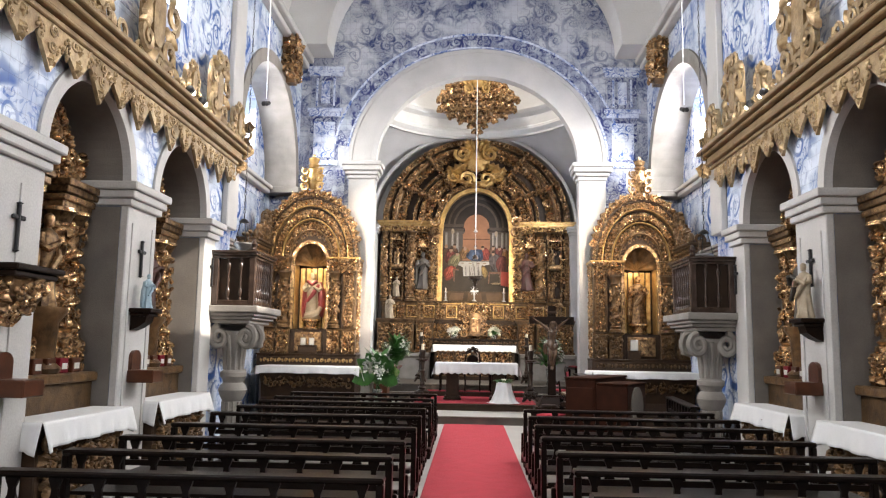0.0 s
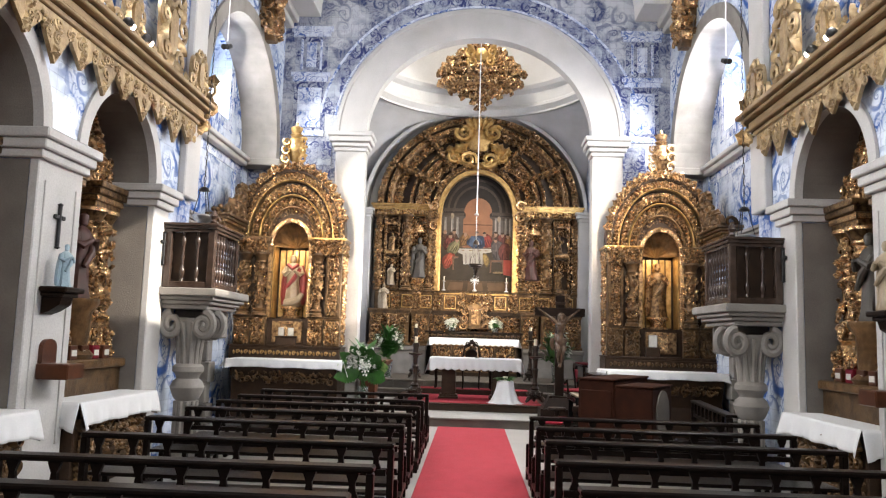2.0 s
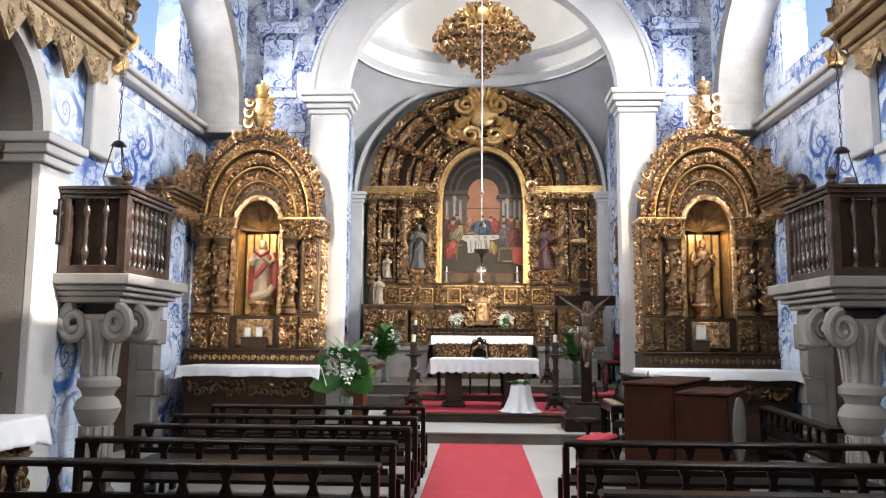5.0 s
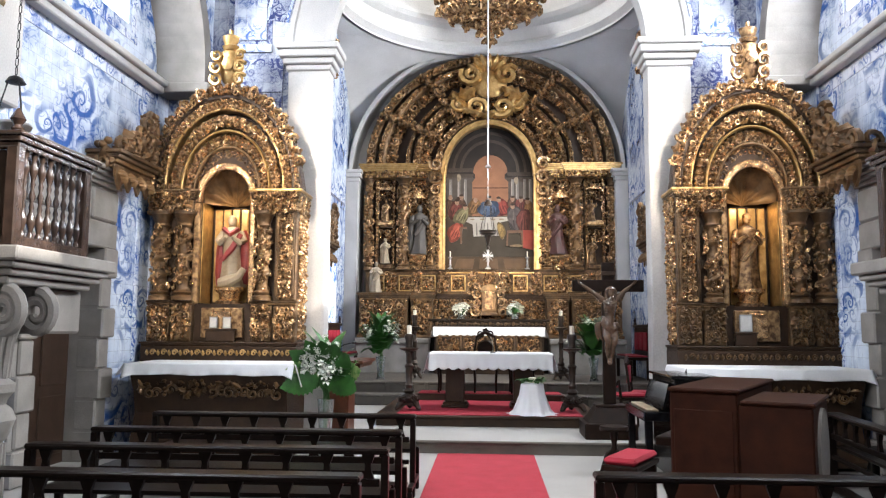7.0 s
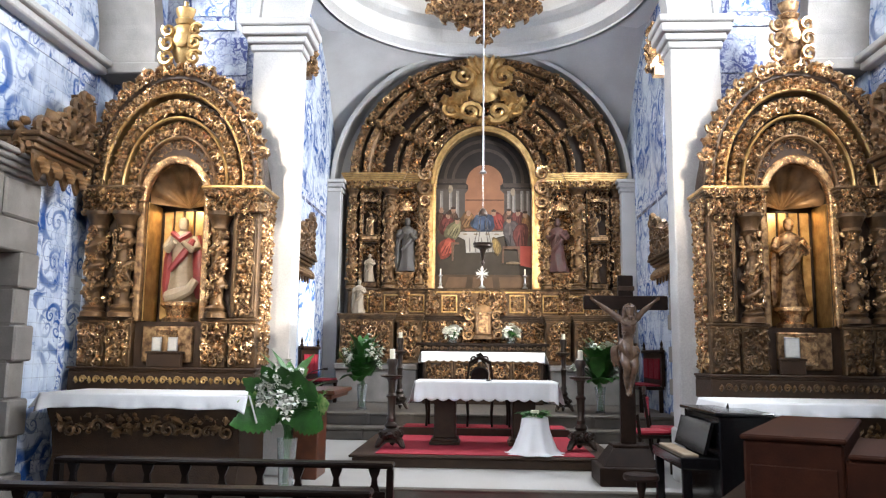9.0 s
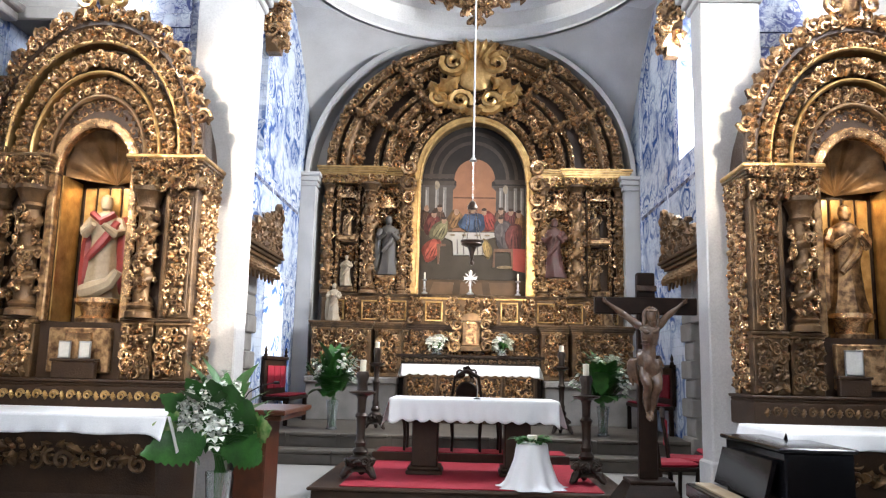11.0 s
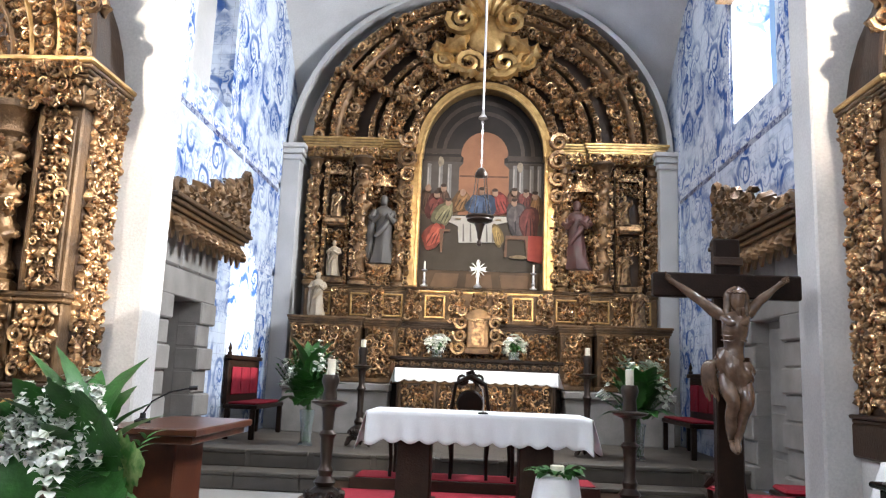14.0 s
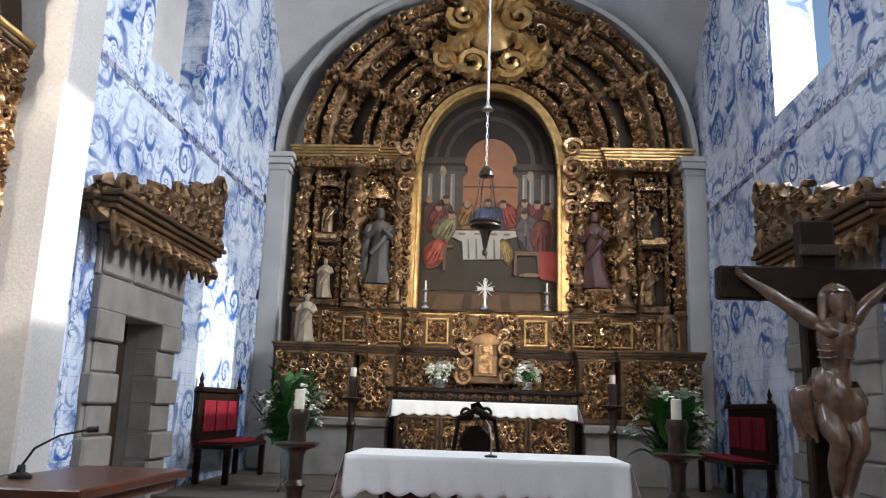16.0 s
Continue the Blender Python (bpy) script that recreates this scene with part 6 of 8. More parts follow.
def chapel(s, a, b, tone, k):
    m = (a + b) / 2
    xb = NW + 0.74
    t = thing("chapel_retable", ("dark gilded carved retable with columns in a side chapel", "brown worn gilded retable with columns in a side chapel")[tone], "retable", (s * xb, m, 0))
    mat = GOLD
    X = lambda p, q: sorted((s * p, s * q))
    g = Geo().box(*X(xb - 0.04, xb + 0.06), a + 0.02, b - 0.02, 0.95, 4.17)
    g.make("back_board", SHADEWOOD, t)
    g = Geo().box(*X(xb - 0.5, xb), a + 0.02, b - 0.02, 0.0, 1.15, 0.01).box(*X(xb - 0.56, xb), a + 0.02, b - 0.02, 1.15, 1.25, 0.015)
    g.make("plinth", DARKGOLD, t)
    for dy in (-0.62, -0.34, 0.34, 0.62):
        g = Geo()
        g.box(*X(xb - 0.42, xb - 0.1), m + dy - 0.12, m + dy + 0.12, 1.25, 1.6, 0.02)
        twisted_column(g, s * (xb - 0.25), m + dy, 1.6, 2.95, 0.115, 4)
        col = g.make("column", mat, t, smooth=True)
        g = Geo()
        for i in range(60):
            q = dice.uniform(0, 6.28)
            o = Vector((math.cos(q), math.sin(q), 0))
            sprig(g, (s * (xb - 0.25) + 0.135 * o.x, m + dy + 0.135 * o.y, 1.7 + 1.15 * i / 60), o, (0, 0, 1), 0.105)
        carve_panel(g, m + dy - 0.1, m + dy + 0.1, 1.28, 1.58, s * (xb - 0.42), 0.13, out=(-s, 0, 0))
        g.make("column_vine", mat, col, smooth=True, recalc=False)
    for y0, y1 in ((m - 0.8, m - 0.2), (m + 0.2, m + 0.8)):
        g = Geo()
        for i, z in enumerate((2.95, 3.02, 3.1, 3.17)):
            g.box(*X(xb - 0.38 - 0.03 * i, xb), y0 - 0.02 * i, y1 + 0.02 * i, z, z + 0.075, 0.01)
        g.make("entablature", mat, t)
    g = Geo()
    for i in range(26):
        q = radians(180 * (i + 0.5) / 26)
        for rr in (0.25, 0.42, 0.58):
            sprig(g, (s * (xb - 0.18), m + rr * math.cos(q), 3.25 + rr * 1.4 * math.sin(q)), (-s, 0, 0), (0, math.cos(q), math.sin(q)), 0.2)
    carve_panel(g, m - 0.8, m + 0.8, 3.25, 3.6, s * (xb - 0.2), 0.2, out=(-s, 0, 0))
    carve_panel(g, m - 0.8, m + 0.8, 1.3, 1.6, s * (xb - 0.1), 0.16, out=(-s, 0, 0))
    g.make("pediment_carving", mat, t, smooth=True, recalc=False)
    # the altar table, its carved front and cloth
    t2 = thing("chapel_altar_table", "altar table with dark gilded carved front in a side chapel", "altar table", (s * 4.0, m, 0))
    g = Geo().box(*X(NW - 0.12, NW + 0.22), a + 0.06, b - 0.06, 0, 0.86, 0.012)
    g.make("body", SHADEWOOD, t2)
    g = Geo()
    carve_panel(g, a + 0.12, b - 0.12, 0.08, 0.8, s * (NW - 0.12), 0.17, out=(-s, 0, 0))
    g.make("front_carving", DARKGOLD, t2, smooth=True, recalc=False)
    c = draped_cloth("chapel_altar_cloth", *X(NW - 0.2, NW + 0.22), a - 0.02, b + 0.02, 0.87, (0.24, 0.24, 0.22 if s > 0 else 0, 0 if s > 0 else 0.22), "white linen cloth with lace over the chapel altar", n=40)
    # candle bench and figures on the retable
    figure("chapel_saint", (PAINTEDDARK, GOLD, PAINTEDRED)[k % 3], (s * (xb - 0.35), m, 1.9), 0.95, 90 if s < 0 else -90, "carved saint statue in a chapel retable")
    g = Geo().lathe([(0.2, 0), (0.22, 0.05), (0.15, 0.12), (0.17, 0.5), (0.24, 0.6), (0.24, 0.65)], s * (xb - 0.35), m, 1.25, 12)
    tagged(g.make("statue_pedestal", DARKGOLD, smooth=True), "gilded pedestal under a chapel statue", "pedestal")
    return t


for k, (a, b) in enumerate(CH):
    chapel(-1, a, b, k % 2, k)
    chapel(1, a, b, (k + 1) % 2, k + 1)


def wall_cross(x, y, z, s):
    g = Geo()
    X = sorted((x, x - s * 0.03))
    g.box(*X, y - 0.018, y + 0.018, z - 0.2, z + 0.2, 0.008).box(*X, y - 0.09, y - 0.0181, z + 0.06, z + 0.1, 0.008).box(*X, y + 0.0181, y + 0.09, z + 0.06, z + 0.1, 0.008)
    for dz in (-0.2, 0.2):
        g.lathe([(0.005, -0.015), (0.03, 0), (0.005, 0.015)], (X[0] + X[1]) / 2, y, z + dz, 8)
    tagged(g.make("wall_cross", IRON), "small black cross fixed to the pier", "cross", "station crosses on the piers")


for s in (-1, 1):
    for y, z in ((6.25, 2.52), (8.7, 2.52), (11.15, 2.6)):
        wall_cross(s * (NW - 0.035), y, z, s)


def bracket_shelf(s, y, z):
    t = thing("bracket_shelf", "dark wooden wall bracket carrying a statue", "shelf", (s * 3.8, y, z - 0.25))
    X = lambda p, q: sorted((s * p, s * q))
    g = Geo().box(*X(3.56, 3.82), y - 0.17, y + 0.17, z - 0.05, z, 0.012).box(*X(3.60, 3.82), y - 0.14, y + 0.14, z - 0.09, z - 0.05, 0.012)
    g.make("top", DARKWOOD, t)
    g = Geo()
    g.prism([(s * 3.82, z - 0.09), (s * 3.63, z - 0.09), (s * 3.65, z - 0.16), (s * 3.74, z - 0.22), (s * 3.82, z - 0.25)], "y", y - 0.1, y + 0.1)
    g.make("console", DARKWOOD, t)


bracket_shelf(-1, 8.65, 1.95)
figure("shelf_statue", PAINTEDBLUE, (-3.68, 8.65, 1.95), 0.40, 75, "small painted statue in pale blue robe on a wall bracket")
bracket_shelf(1, 8.6, 1.95)
figure("shelf_statue", PAINTEDWHITE, (3.68, 8.6, 1.95), 0.62, -75, "white robed statue on a wall bracket")


def alms_box(s, y, z):
    t = thing("alms_box", "reddish wooden alms box fixed to the pier", "box", (s * 3.75, y, z))
    X = lambda p, q: sorted((s * p, s * q))
    g = Geo().box(*X(3.52, 3.82), y - 0.15, y + 0.15, z, z + 0.14, 0.01)
    g.make("box", REDWOOD, t)
    g = Geo()
    g.prism([(y - 0.12, z + 0.14), (y + 0.12, z + 0.14)] + arc(y, z + 0.28, 0.12, 0, 180, 10, 0.08), "x", *X(3.78, 3.82))
    g.make("backplate", REDWOOD, t)


for s in (-1, 1):
    alms_box(s, 8.7, 1.12)
    alms_box(s, 6.2, 1.12)


# red votive boxes on the chapel ledges
for s, k in ((-1, 2), (1, 2), (-1, 1)):
    a, b = CH[k]
    for i in range(5):
        y = (a + b) / 2 - 0.5 + 0.24 * i
        t = thing("votive_box", "small red and white offering box on the chapel ledge", "box", (s * 4.16, y, 1.25), "offering boxes in the chapels")
        g = Geo().box(*sorted((s * 4.08, s * 4.22)), y - 0.08, y + 0.08, 1.251, 1.40, 0.008)
        g.make("box", REDWOOD if i % 3 else VELVET, t)
        g = Geo().box(*sorted((s * 4.075, s * 4.0795)), y - 0.05, y + 0.05, 1.29, 1.35)
        g.make("card", PARCHMENT, t)

# gilded bracket on the near pier
t = thing("gilded_bracket", "gilded carved wall bracket with a dark moulded top", "bracket", (-3.8, 6.1, 2.0))
g = Geo().box(-3.82, -3.45, 5.72, 6.42, 2.12, 2.17, 0.012).box(-3.82, -3.49, 5.76, 6.38, 2.07, 2.12, 0.01)
g.make("top", DARKWOOD, t)
g = Geo()
g.prism([(-3.82, 2.07), (-3.53, 2.07), (-3.58, 1.92), (-3.7, 1.8), (-3.82, 1.72)], "y", 5.82, 6.32)
g.make("console", DARKGOLD, t)
g = Geo()
for i in range(34):
    u = dice.random()
    sprig(g, (-3.56 - 0.2 * u, dice.uniform(5.84, 6.32), 2.04 - 0.3 * u), (1, 0, -0.7), (0, 0, 1), 0.16)
    sprig(g, (dice.uniform(-3.8, -3.58), 5.82, dice.uniform(1.82, 2.05)), (0, -1, 0), (0, 0, 1), 0.13)
g.make("carving", GOLD, t, smooth=True, recalc=False)

# ---- sanctuary furniture ----
P = 0.31   # top of the altar platform
t = thing("altar_platform", "low dark wooden altar platform covered with red carpet", "platform", (CX, 18.5, STEP))
g = Geo().box(-1.50, 1.74, 17.36, 20.28, STEP, P - 0.035, 0.01).box(-1.54, 1.78, 17.32, 20.28, P - 0.034, P, 0.012)
g.make("deck", SHADEWOOD, t)
g = Geo().box(-1.16, 1.45, 19.72, 20.28, P + 0.001, 0.43, 0.01)
g.make("upper_step", SHADEWOOD, t)
g = Geo().box(-1.22, 1.5, 17.42, 19.7, P + 0.001, P + 0.012, 0.004)
g.make("carpet", REDCLOTH, t, "bright red carpet")
g = Geo().box(-1.1, 1.4, 19.74, 20.27, 0.431, 0.442, 0.004)
g.make("step_carpet", REDCLOTH, t, "bright red carpet")

# the free-standing altar
t = thing("altar", "dark wooden altar table on two pedestals", "altar", (CX, 18.6, P + 0.012))
g = Geo().box(-0.76, 1.09, 18.22, 19.0, 1.10, 1.18, 0.01)
g.make("tabletop", DARKWOOD, t)
for x in (-0.40, 0.68):
    g = Geo().box(x - 0.15, x + 0.15, 18.42, 18.8, P + 0.10, 1.10, 0.012)
    g.box(x - 0.19, x + 0.19, 18.38, 18.84, P + 0.06, P + 0.10, 0.01).box(x - 0.21, x + 0.21, 18.36, 18.86, P + 0.013, P + 0.06, 0.01)
    g.make("pedestal", SHADEWOOD, t)
draped_cloth("altar_cloth", -0.80, 1.13, 18.18, 19.04, 1.182, (0.26, 0.2, 0.28, 0.28), "white linen altar cloth with scalloped lace hem", 0.035, 96)

# high altar
t = thing("high_altar", "stone high altar with carved brown and gilded front", "altar", (CX, 23.75, 0.56))
g = Geo().box(-1.08, 1.36, 23.45, 23.99, 0.561, 1.60, 0.012)
g.make("body", SHADEWOOD, t)
for i in range(4):
    x0 = -1.05 + 2.38 * i / 4
    g = Geo()
    for a, b, c, d in ((0.01, 0.585, 0.66, 0.70), (0.01, 0.585, 1.38, 1.42), (0.01, 0.05, 0.70, 1.38), (0.545, 0.585, 0.70, 1.38)):
        g.box(x0 + a, x0 + b, 23.42, 23.45, c, d, 0.006)
    f_ = g.make("front_panel", DARKGOLD, t)
    g = Geo()
    carve_panel(g, x0 + 0.06, x0 + 0.535, 0.72, 1.36, 23.445, 0.15)
    g.make("panel_carving", GOLD, f_, smooth=True, recalc=False)
g = Geo().box(-1.24, 1.50, 24.0, 24.05, 0.561, 1.74, 0.01).box(-1.28, 1.54, 23.93, 24.05, 1.741, 1.80, 0.012)
g.make("gradine", DARKWOOD, t, "dark wooden shelf behind the altar")
g = Geo()
for i in range(30):
    sprig(g, (-1.2 + 2.66 * (i + 0.5) / 30, 23.995, 1.68), (0, -1, 0), (0, 0, 1), 0.09, (0, 1)[i % 2], 0)
g.make("gradine_carving", DARKGOLD, t, smooth=True, recalc=False)
draped_cloth("high_altar_cloth", -1.11, 1.39, 23.4, 23.95, 1.602, (0.2, 0, 0.22, 0.22), "white linen cloth with lace hem on the high altar", 0.03, 96)


def candlestick(x, y, z, h, r, label, candle=0.13):
    t = thing("candlestick", label, "candlestick", (x, y, z), "candlesticks round the altars")
    g = Geo()
    g.lathe([(r * 0.5, 0.10 * h), (r * 0.95, 0.13 * h), (r * 0.8, 0.19 * h), (r * 0.45, 0.22 * h), (r * 0.6, 0.25 * h), (r * 0.35, 0.29 * h), (r * 0.42, 0.33 * h), (r * 0.3, 0.36 * h), (r * 0.36, 0.55 * h), (r * 0.5, 0.58 * h), (r * 0.3, 0.61 * h),
             (r * 0.34, 0.74 * h), (r * 0.45, 0.77 * h), (r * 0.95, 0.795 * h), (r * 1.0, 0.81 * h), (r * 0.4, 0.82 * h), (r * 0.35, 0.9 * h), (r * 0.5, 0.96 * h), (r * 0.4, h)], x, y, z, 18)
    g.make("shaft", BRONZE, t, smooth=True)
    g = Geo()
    g.lathe([(r * 0.9, 0.07 * h), (r * 0.75, 0.10 * h), (r * 0.4, 0.115 * h)], x, y, z, 12)
    for i in range(12):
        a = 2 * math.pi * i / 12
        sprig(g, (x + r * 0.75 * math.cos(a), y + r * 0.75 * math.sin(a), z + 0.15 * h), (math.cos(a), math.sin(a), 0.2), (0, 0, 1), r * 0.8, (0, 1, 2)[i % 3])
    g.make("knop", BRONZE, t, smooth=True)
    for i in range(3):
        a = radians(90 + 120 * i)
        g = Geo()
        g.tube([(x + r * 0.5 * math.cos(a), y + r * 0.5 * math.sin(a), z + 0.1 * h), (x + r * 1.0 * math.cos(a), y + r * 1.0 * math.sin(a), z + 0.08 * h), (x + r * 1.2 * math.cos(a), y + r * 1.2 * math.sin(a), z + 0.035 * h), (x + r * 1.42 * math.cos(a), y + r * 1.42 * math.sin(a), z + 0.02)], [r * 0.3, r * 0.32, r * 0.25, 0.02], 8)
        g.make("foot", BRONZE, t, smooth=True)
    g = Geo().lathe([(0.034, 0), (0.035, candle * 0.97), (0.028, candle)], x, y, z + h, 14)
    c = g.make("candle", WAX, t, "cream wax candle", smooth=True)
    g = Geo().tube([(x, y, z + h + candle), (x + 0.003, y, z + h + candle + 0.018)], 0.003, 5)
    g.make("wick", IRON, c)


candlestick(-1.09, 17.98, P + 0.012, 1.16, 0.155, "tall dark bronze candlestick with a thick candle")
candlestick(1.41, 18.03, P + 0.012, 1.17, 0.155, "tall dark bronze candlestick with a thick candle")
candlestick(-1.36, 21.65, 0.56, 1.28, 0.13, "slender dark bronze candlestick on the altar steps", 0.1)
candlestick(1.58, 21.65, 0.56, 1.28, 0.13, "slender dark bronze candlestick on the altar steps", 0.1)


def silver_stick(x, y, z):
    t = thing("silver_candlestick", "small silver candlestick with a thin candle", "candlestick", (x, y, z), "silver candlesticks on the retable")
    g = Geo().lathe([(0.06, 0), (0.06, 0.015), (0.03, 0.03), (0.02, 0.06), (0.035, 0.09), (0.018, 0.12), (0.022, 0.2), (0.012, 0.24), (0.05, 0.27), (0.05, 0.28), (0.016, 0.285)], x, y, z, 12)
    g.make("stick", SILVER, t, smooth=True)
    g = Geo().lathe([(0.014, 0), (0.014, 0.13), (0.004, 0.135)], x, y, z + 0.285, 8)
    g.make("candle", WAX, t, smooth=True)


silver_stick(CX - 0.90, 24.29, 2.985)
silver_stick(CX + 0.93, 24.29, 2.985)
t = thing("silver_cross", "small silver crucifix stand with rays on the retable", "cross", (CX, 24.29, 2.985))
g = Geo().lathe([(0.07, 0), (0.07, 0.02), (0.03, 0.05), (0.02, 0.1)], CX, 24.29, 2.985, 12)
g.make("foot", SILVER, t, smooth=True)
g = Geo().box(CX - 0.018, CX + 0.018, 24.28, 24.3, 3.03, 3.46, 0.005).box(CX - 0.12, CX - 0.0181, 24.28, 24.3, 3.28, 3.32, 0.005).box(CX + 0.0181, CX + 0.12, 24.28, 24.3, 3.28, 3.32, 0.005)
g.make("cross", SILVER, t)
for i in range(12):
    a = 2 * math.pi * (i + 0.5) / 12
    g = Geo().tube([(CX + 0.04 * math.cos(a), 24.29, 3.3 + 0.04 * math.sin(a)), (CX + 0.15 * math.cos(a), 24.29, 3.3 + 0.15 * math.sin(a))], [0.014, 0.003], 4)
    g.make("ray", SILVER, t)

# ---- flowers ----


def broad_leaf(g, base, tip, w, lobes=0, bend=0.12, n=9, up=(0, 0, 1)):
    """A broad leaf from base to tip, its rim cut into lobes where asked, folded along the midrib."""
    b, e = Vector(base), Vector(tip)
    d = e - b
    side = d.cross(Vector(up))
    side = side.normalized() if side.length > 1e-4 else Vector((1, 0, 0))
    nrm = side.cross(d).normalized()
    v, f = [], []
    for i in range(n + 1):
        t = i / n
        hw = w * math.sin(math.pi * min(0.999, t ** 0.7)) ** 0.8
        if lobes:
            hw *= 0.9 + 0.1 * math.cos(2 * math.pi * lobes * t)
        c = b + d * t + nrm * (bend * math.sin(math.pi * t) - bend * 0.8 * t * t)
        v += [c - side * hw + nrm * 0.22 * hw, c, c + side * hw + nrm * 0.22 * hw]
    for i in range(n):
        for j in range(2):
            k = i * 3 + j
            f.append((k, k + 3, k + 4, k + 1))
    g.add(v, f)


def bouquet(name, at, z_base, vase_h, spread, high, label, seed, white=14, pale=6, big=22, fern=16):
    rnd = random.Random(seed)
    x, y = at
    t = thing(name, label, "flowers", (x, y, z_base))
    g = Geo().lathe([(0.09, 0), (0.095, 0.02), (0.07, 0.05), (0.075, vase_h * 0.5), (0.10, vase_h), (0.095, vase_h), (0.068, vase_h * 0.5), (0.062, 0.06)], x, y, z_base, 20)
    vase = bpy.data.materials.get("vase_glass")
    if vase is None:
        vase = bpy.data.materials.new("vase_glass")
        vase.use_nodes = True
        b = vase.node_tree.nodes["Principled BSDF"]
        b.inputs["Transmission Weight"].default_value, b.inputs["Roughness"].default_value = 0.9, 0.08
        b.inputs["Base Color"].default_value = (0.8, 0.86, 0.84, 1)
    g.make("vase", vase, t, "clear glass vase", smooth=True)
    top = Vector((x, y, z_base + vase_h))
    g = Geo()
    for i in range(18):
        a, r = rnd.uniform(0, 6.28), rnd.uniform(0.01, 0.05)
        g.tube([(x + r * math.cos(a), y + r * math.sin(a), z_base + 0.05), (x + r * math.cos(a + 2), y + r * math.sin(a + 2), z_base + vase_h), (x + 3 * r * math.cos(a), y + 3 * r * math.sin(a), z_base + vase_h + high * 0.5)], 0.006, 4)
    g.make("stems", LEAFM, t)
    for i in range(big):
        a = 2 * math.pi * i / big + rnd.uniform(-0.2, 0.2)
        el = rnd.uniform(-0.35, 1.1)
        r = spread * rnd.uniform(0.55, 1.0)
        tip = top + Vector((math.cos(a) * math.cos(el) * r, math.sin(a) * math.cos(el) * r, high * 0.35 + math.sin(el) * high * 0.75))
        g = Geo()
        broad_leaf(g, top + (tip - top) * 0.35, tip + (tip - top) * 0.1, spread * rnd.uniform(0.2, 0.29), rnd.choice((0, 0, 5)), 0.08, 16)
        g.make("leaf", LEAFM, t, smooth=True)
    for i in range(pale + 3 if pale else 0):
        el = -0.5 + 4.1 * (i + 0.5) / (pale + 3)
        d = Vector((math.cos(el), rnd.uniform(-0.5, -0.1), math.sin(el) * high / spread * 0.62))
        g = Geo()
        p0 = top + Vector((0, -0.2, high * 0.34))
        broad_leaf(g, p0 + d * spread * 0.1, p0 + d * spread * rnd.uniform(0.9, 1.06), spread * rnd.uniform(0.34, 0.42), 9, 0.06, 48, (0.1, 1, 0))
        g.make("leaf", PALELEAF if i % 2 and math.sin(el) < 0.5 else LEAFM, t, smooth=True)
    g = Geo()
    for i in range(fern):
        a, el = rnd.uniform(0, 6.28), rnd.uniform(0.1, 1.2)
        r = spread * rnd.uniform(0.6, 1.05)
        tip = top + Vector((math.cos(a) * math.cos(el) * r, math.sin(a) * math.cos(el) * r, high * 0.3 + math.sin(el) * high * 0.7))
        for q in range(9):
            p = top + (tip - top) * (0.35 + 0.65 * q / 9)
            d = (tip - top).normalized()
            s = d.cross(Vector((0, 0, 1))).normalized()
            for w in (-1, 1):
                broad_leaf(g, p, p + (d * 0.6 + s * w) * 0.09 * spread / 0.4, 0.012, 0, 0.01, 4)
    g.make("fern_fronds", LEAFM, t, smooth=True, recalc=False)
    if pale:
        # spikes of small white flowers standing in front of the fan
        for i in range(9):
            bx, bz = -0.24 + 0.06 * i + rnd.uniform(-0.02, 0.02), high * (0.42 + 0.2 * (i % 2))
            g = Geo()
            for k in range(44):
                u = k / 44
                q = top + Vector((bx * spread * 2.0 + rnd.gauss(0, 0.03 * (1.1 - u)), -0.46 * spread + rnd.gauss(0, 0.02), bz + 0.2 * u))
                out = Vector((rnd.gauss(0, 1), -1, rnd.gauss(0, 0.6))).normalized()
                sd = out.orthogonal().normalized()
                for j in range(4):
                    w = 1.57 * j
                    broad_leaf(g, q, q + (out * 0.4 + sd * math.cos(w) + out.cross(sd) * math.sin(w)) * 0.036 * (1.15 - 0.6 * u), 0.016, 0, 0.004, 3)
            g.make("flower_spike", PETAL, t, "white flower spike", smooth=True, recalc=False)
    for i in range(white):
        a, el = rnd.uniform(0, 6.28), rnd.uniform(0.0, 1.3)
        r = spread * rnd.uniform(0.5, 0.92)
        p = top + Vector((math.cos(a) * math.cos(el) * r, math.sin(a) * math.cos(el) * r, high * 0.35 + math.sin(el) * high * 0.6))
        g = Geo()
        for k in range(9):
            q = p + Vector((rnd.gauss(0, 0.035), rnd.gauss(0, 0.035), rnd.gauss(0, 0.045)))
            out = (q - top).normalized()
            for j in range(5):
                b = 2 * math.pi * j / 5
                s = out.orthogonal().normalized()
                u = out.cross(s)
                broad_leaf(g, q, q + (out * 0.5 + s * math.cos(b) + u * math.sin(b)) * 0.055, 0.026, 0, 0.008, 4)
        g.make("blossom", PETAL, t, smooth=True, recalc=False)
    return t


bouquet("flower_arrangement", (-1.80, 15.25), 0.0, 0.72, 0.46, 0.78, "large arrangement of monstera leaves and white flowers in glass", 3, 2, 6, 22, 3)
bouquet("flower_arrangement", (-2.02, 21.5), 0.56, 0.45, 0.5, 0.84, "tall green arrangement with white sprays in a glass vase", 5, 12, 0, 34, 30)
bouquet("flower_arrangement", (2.20, 21.5), 0.56, 0.45, 0.54, 0.8, "green broad-leaved arrangement with white sprays in a glass vase", 8, 12, 0, 34, 14)
bouquet("small_bouquet", (CX - 0.62, 23.98), 1.80, 0.12, 0.19, 0.2, "small vase of white flowers on the high altar", 11, 9, 0, 18, 0)
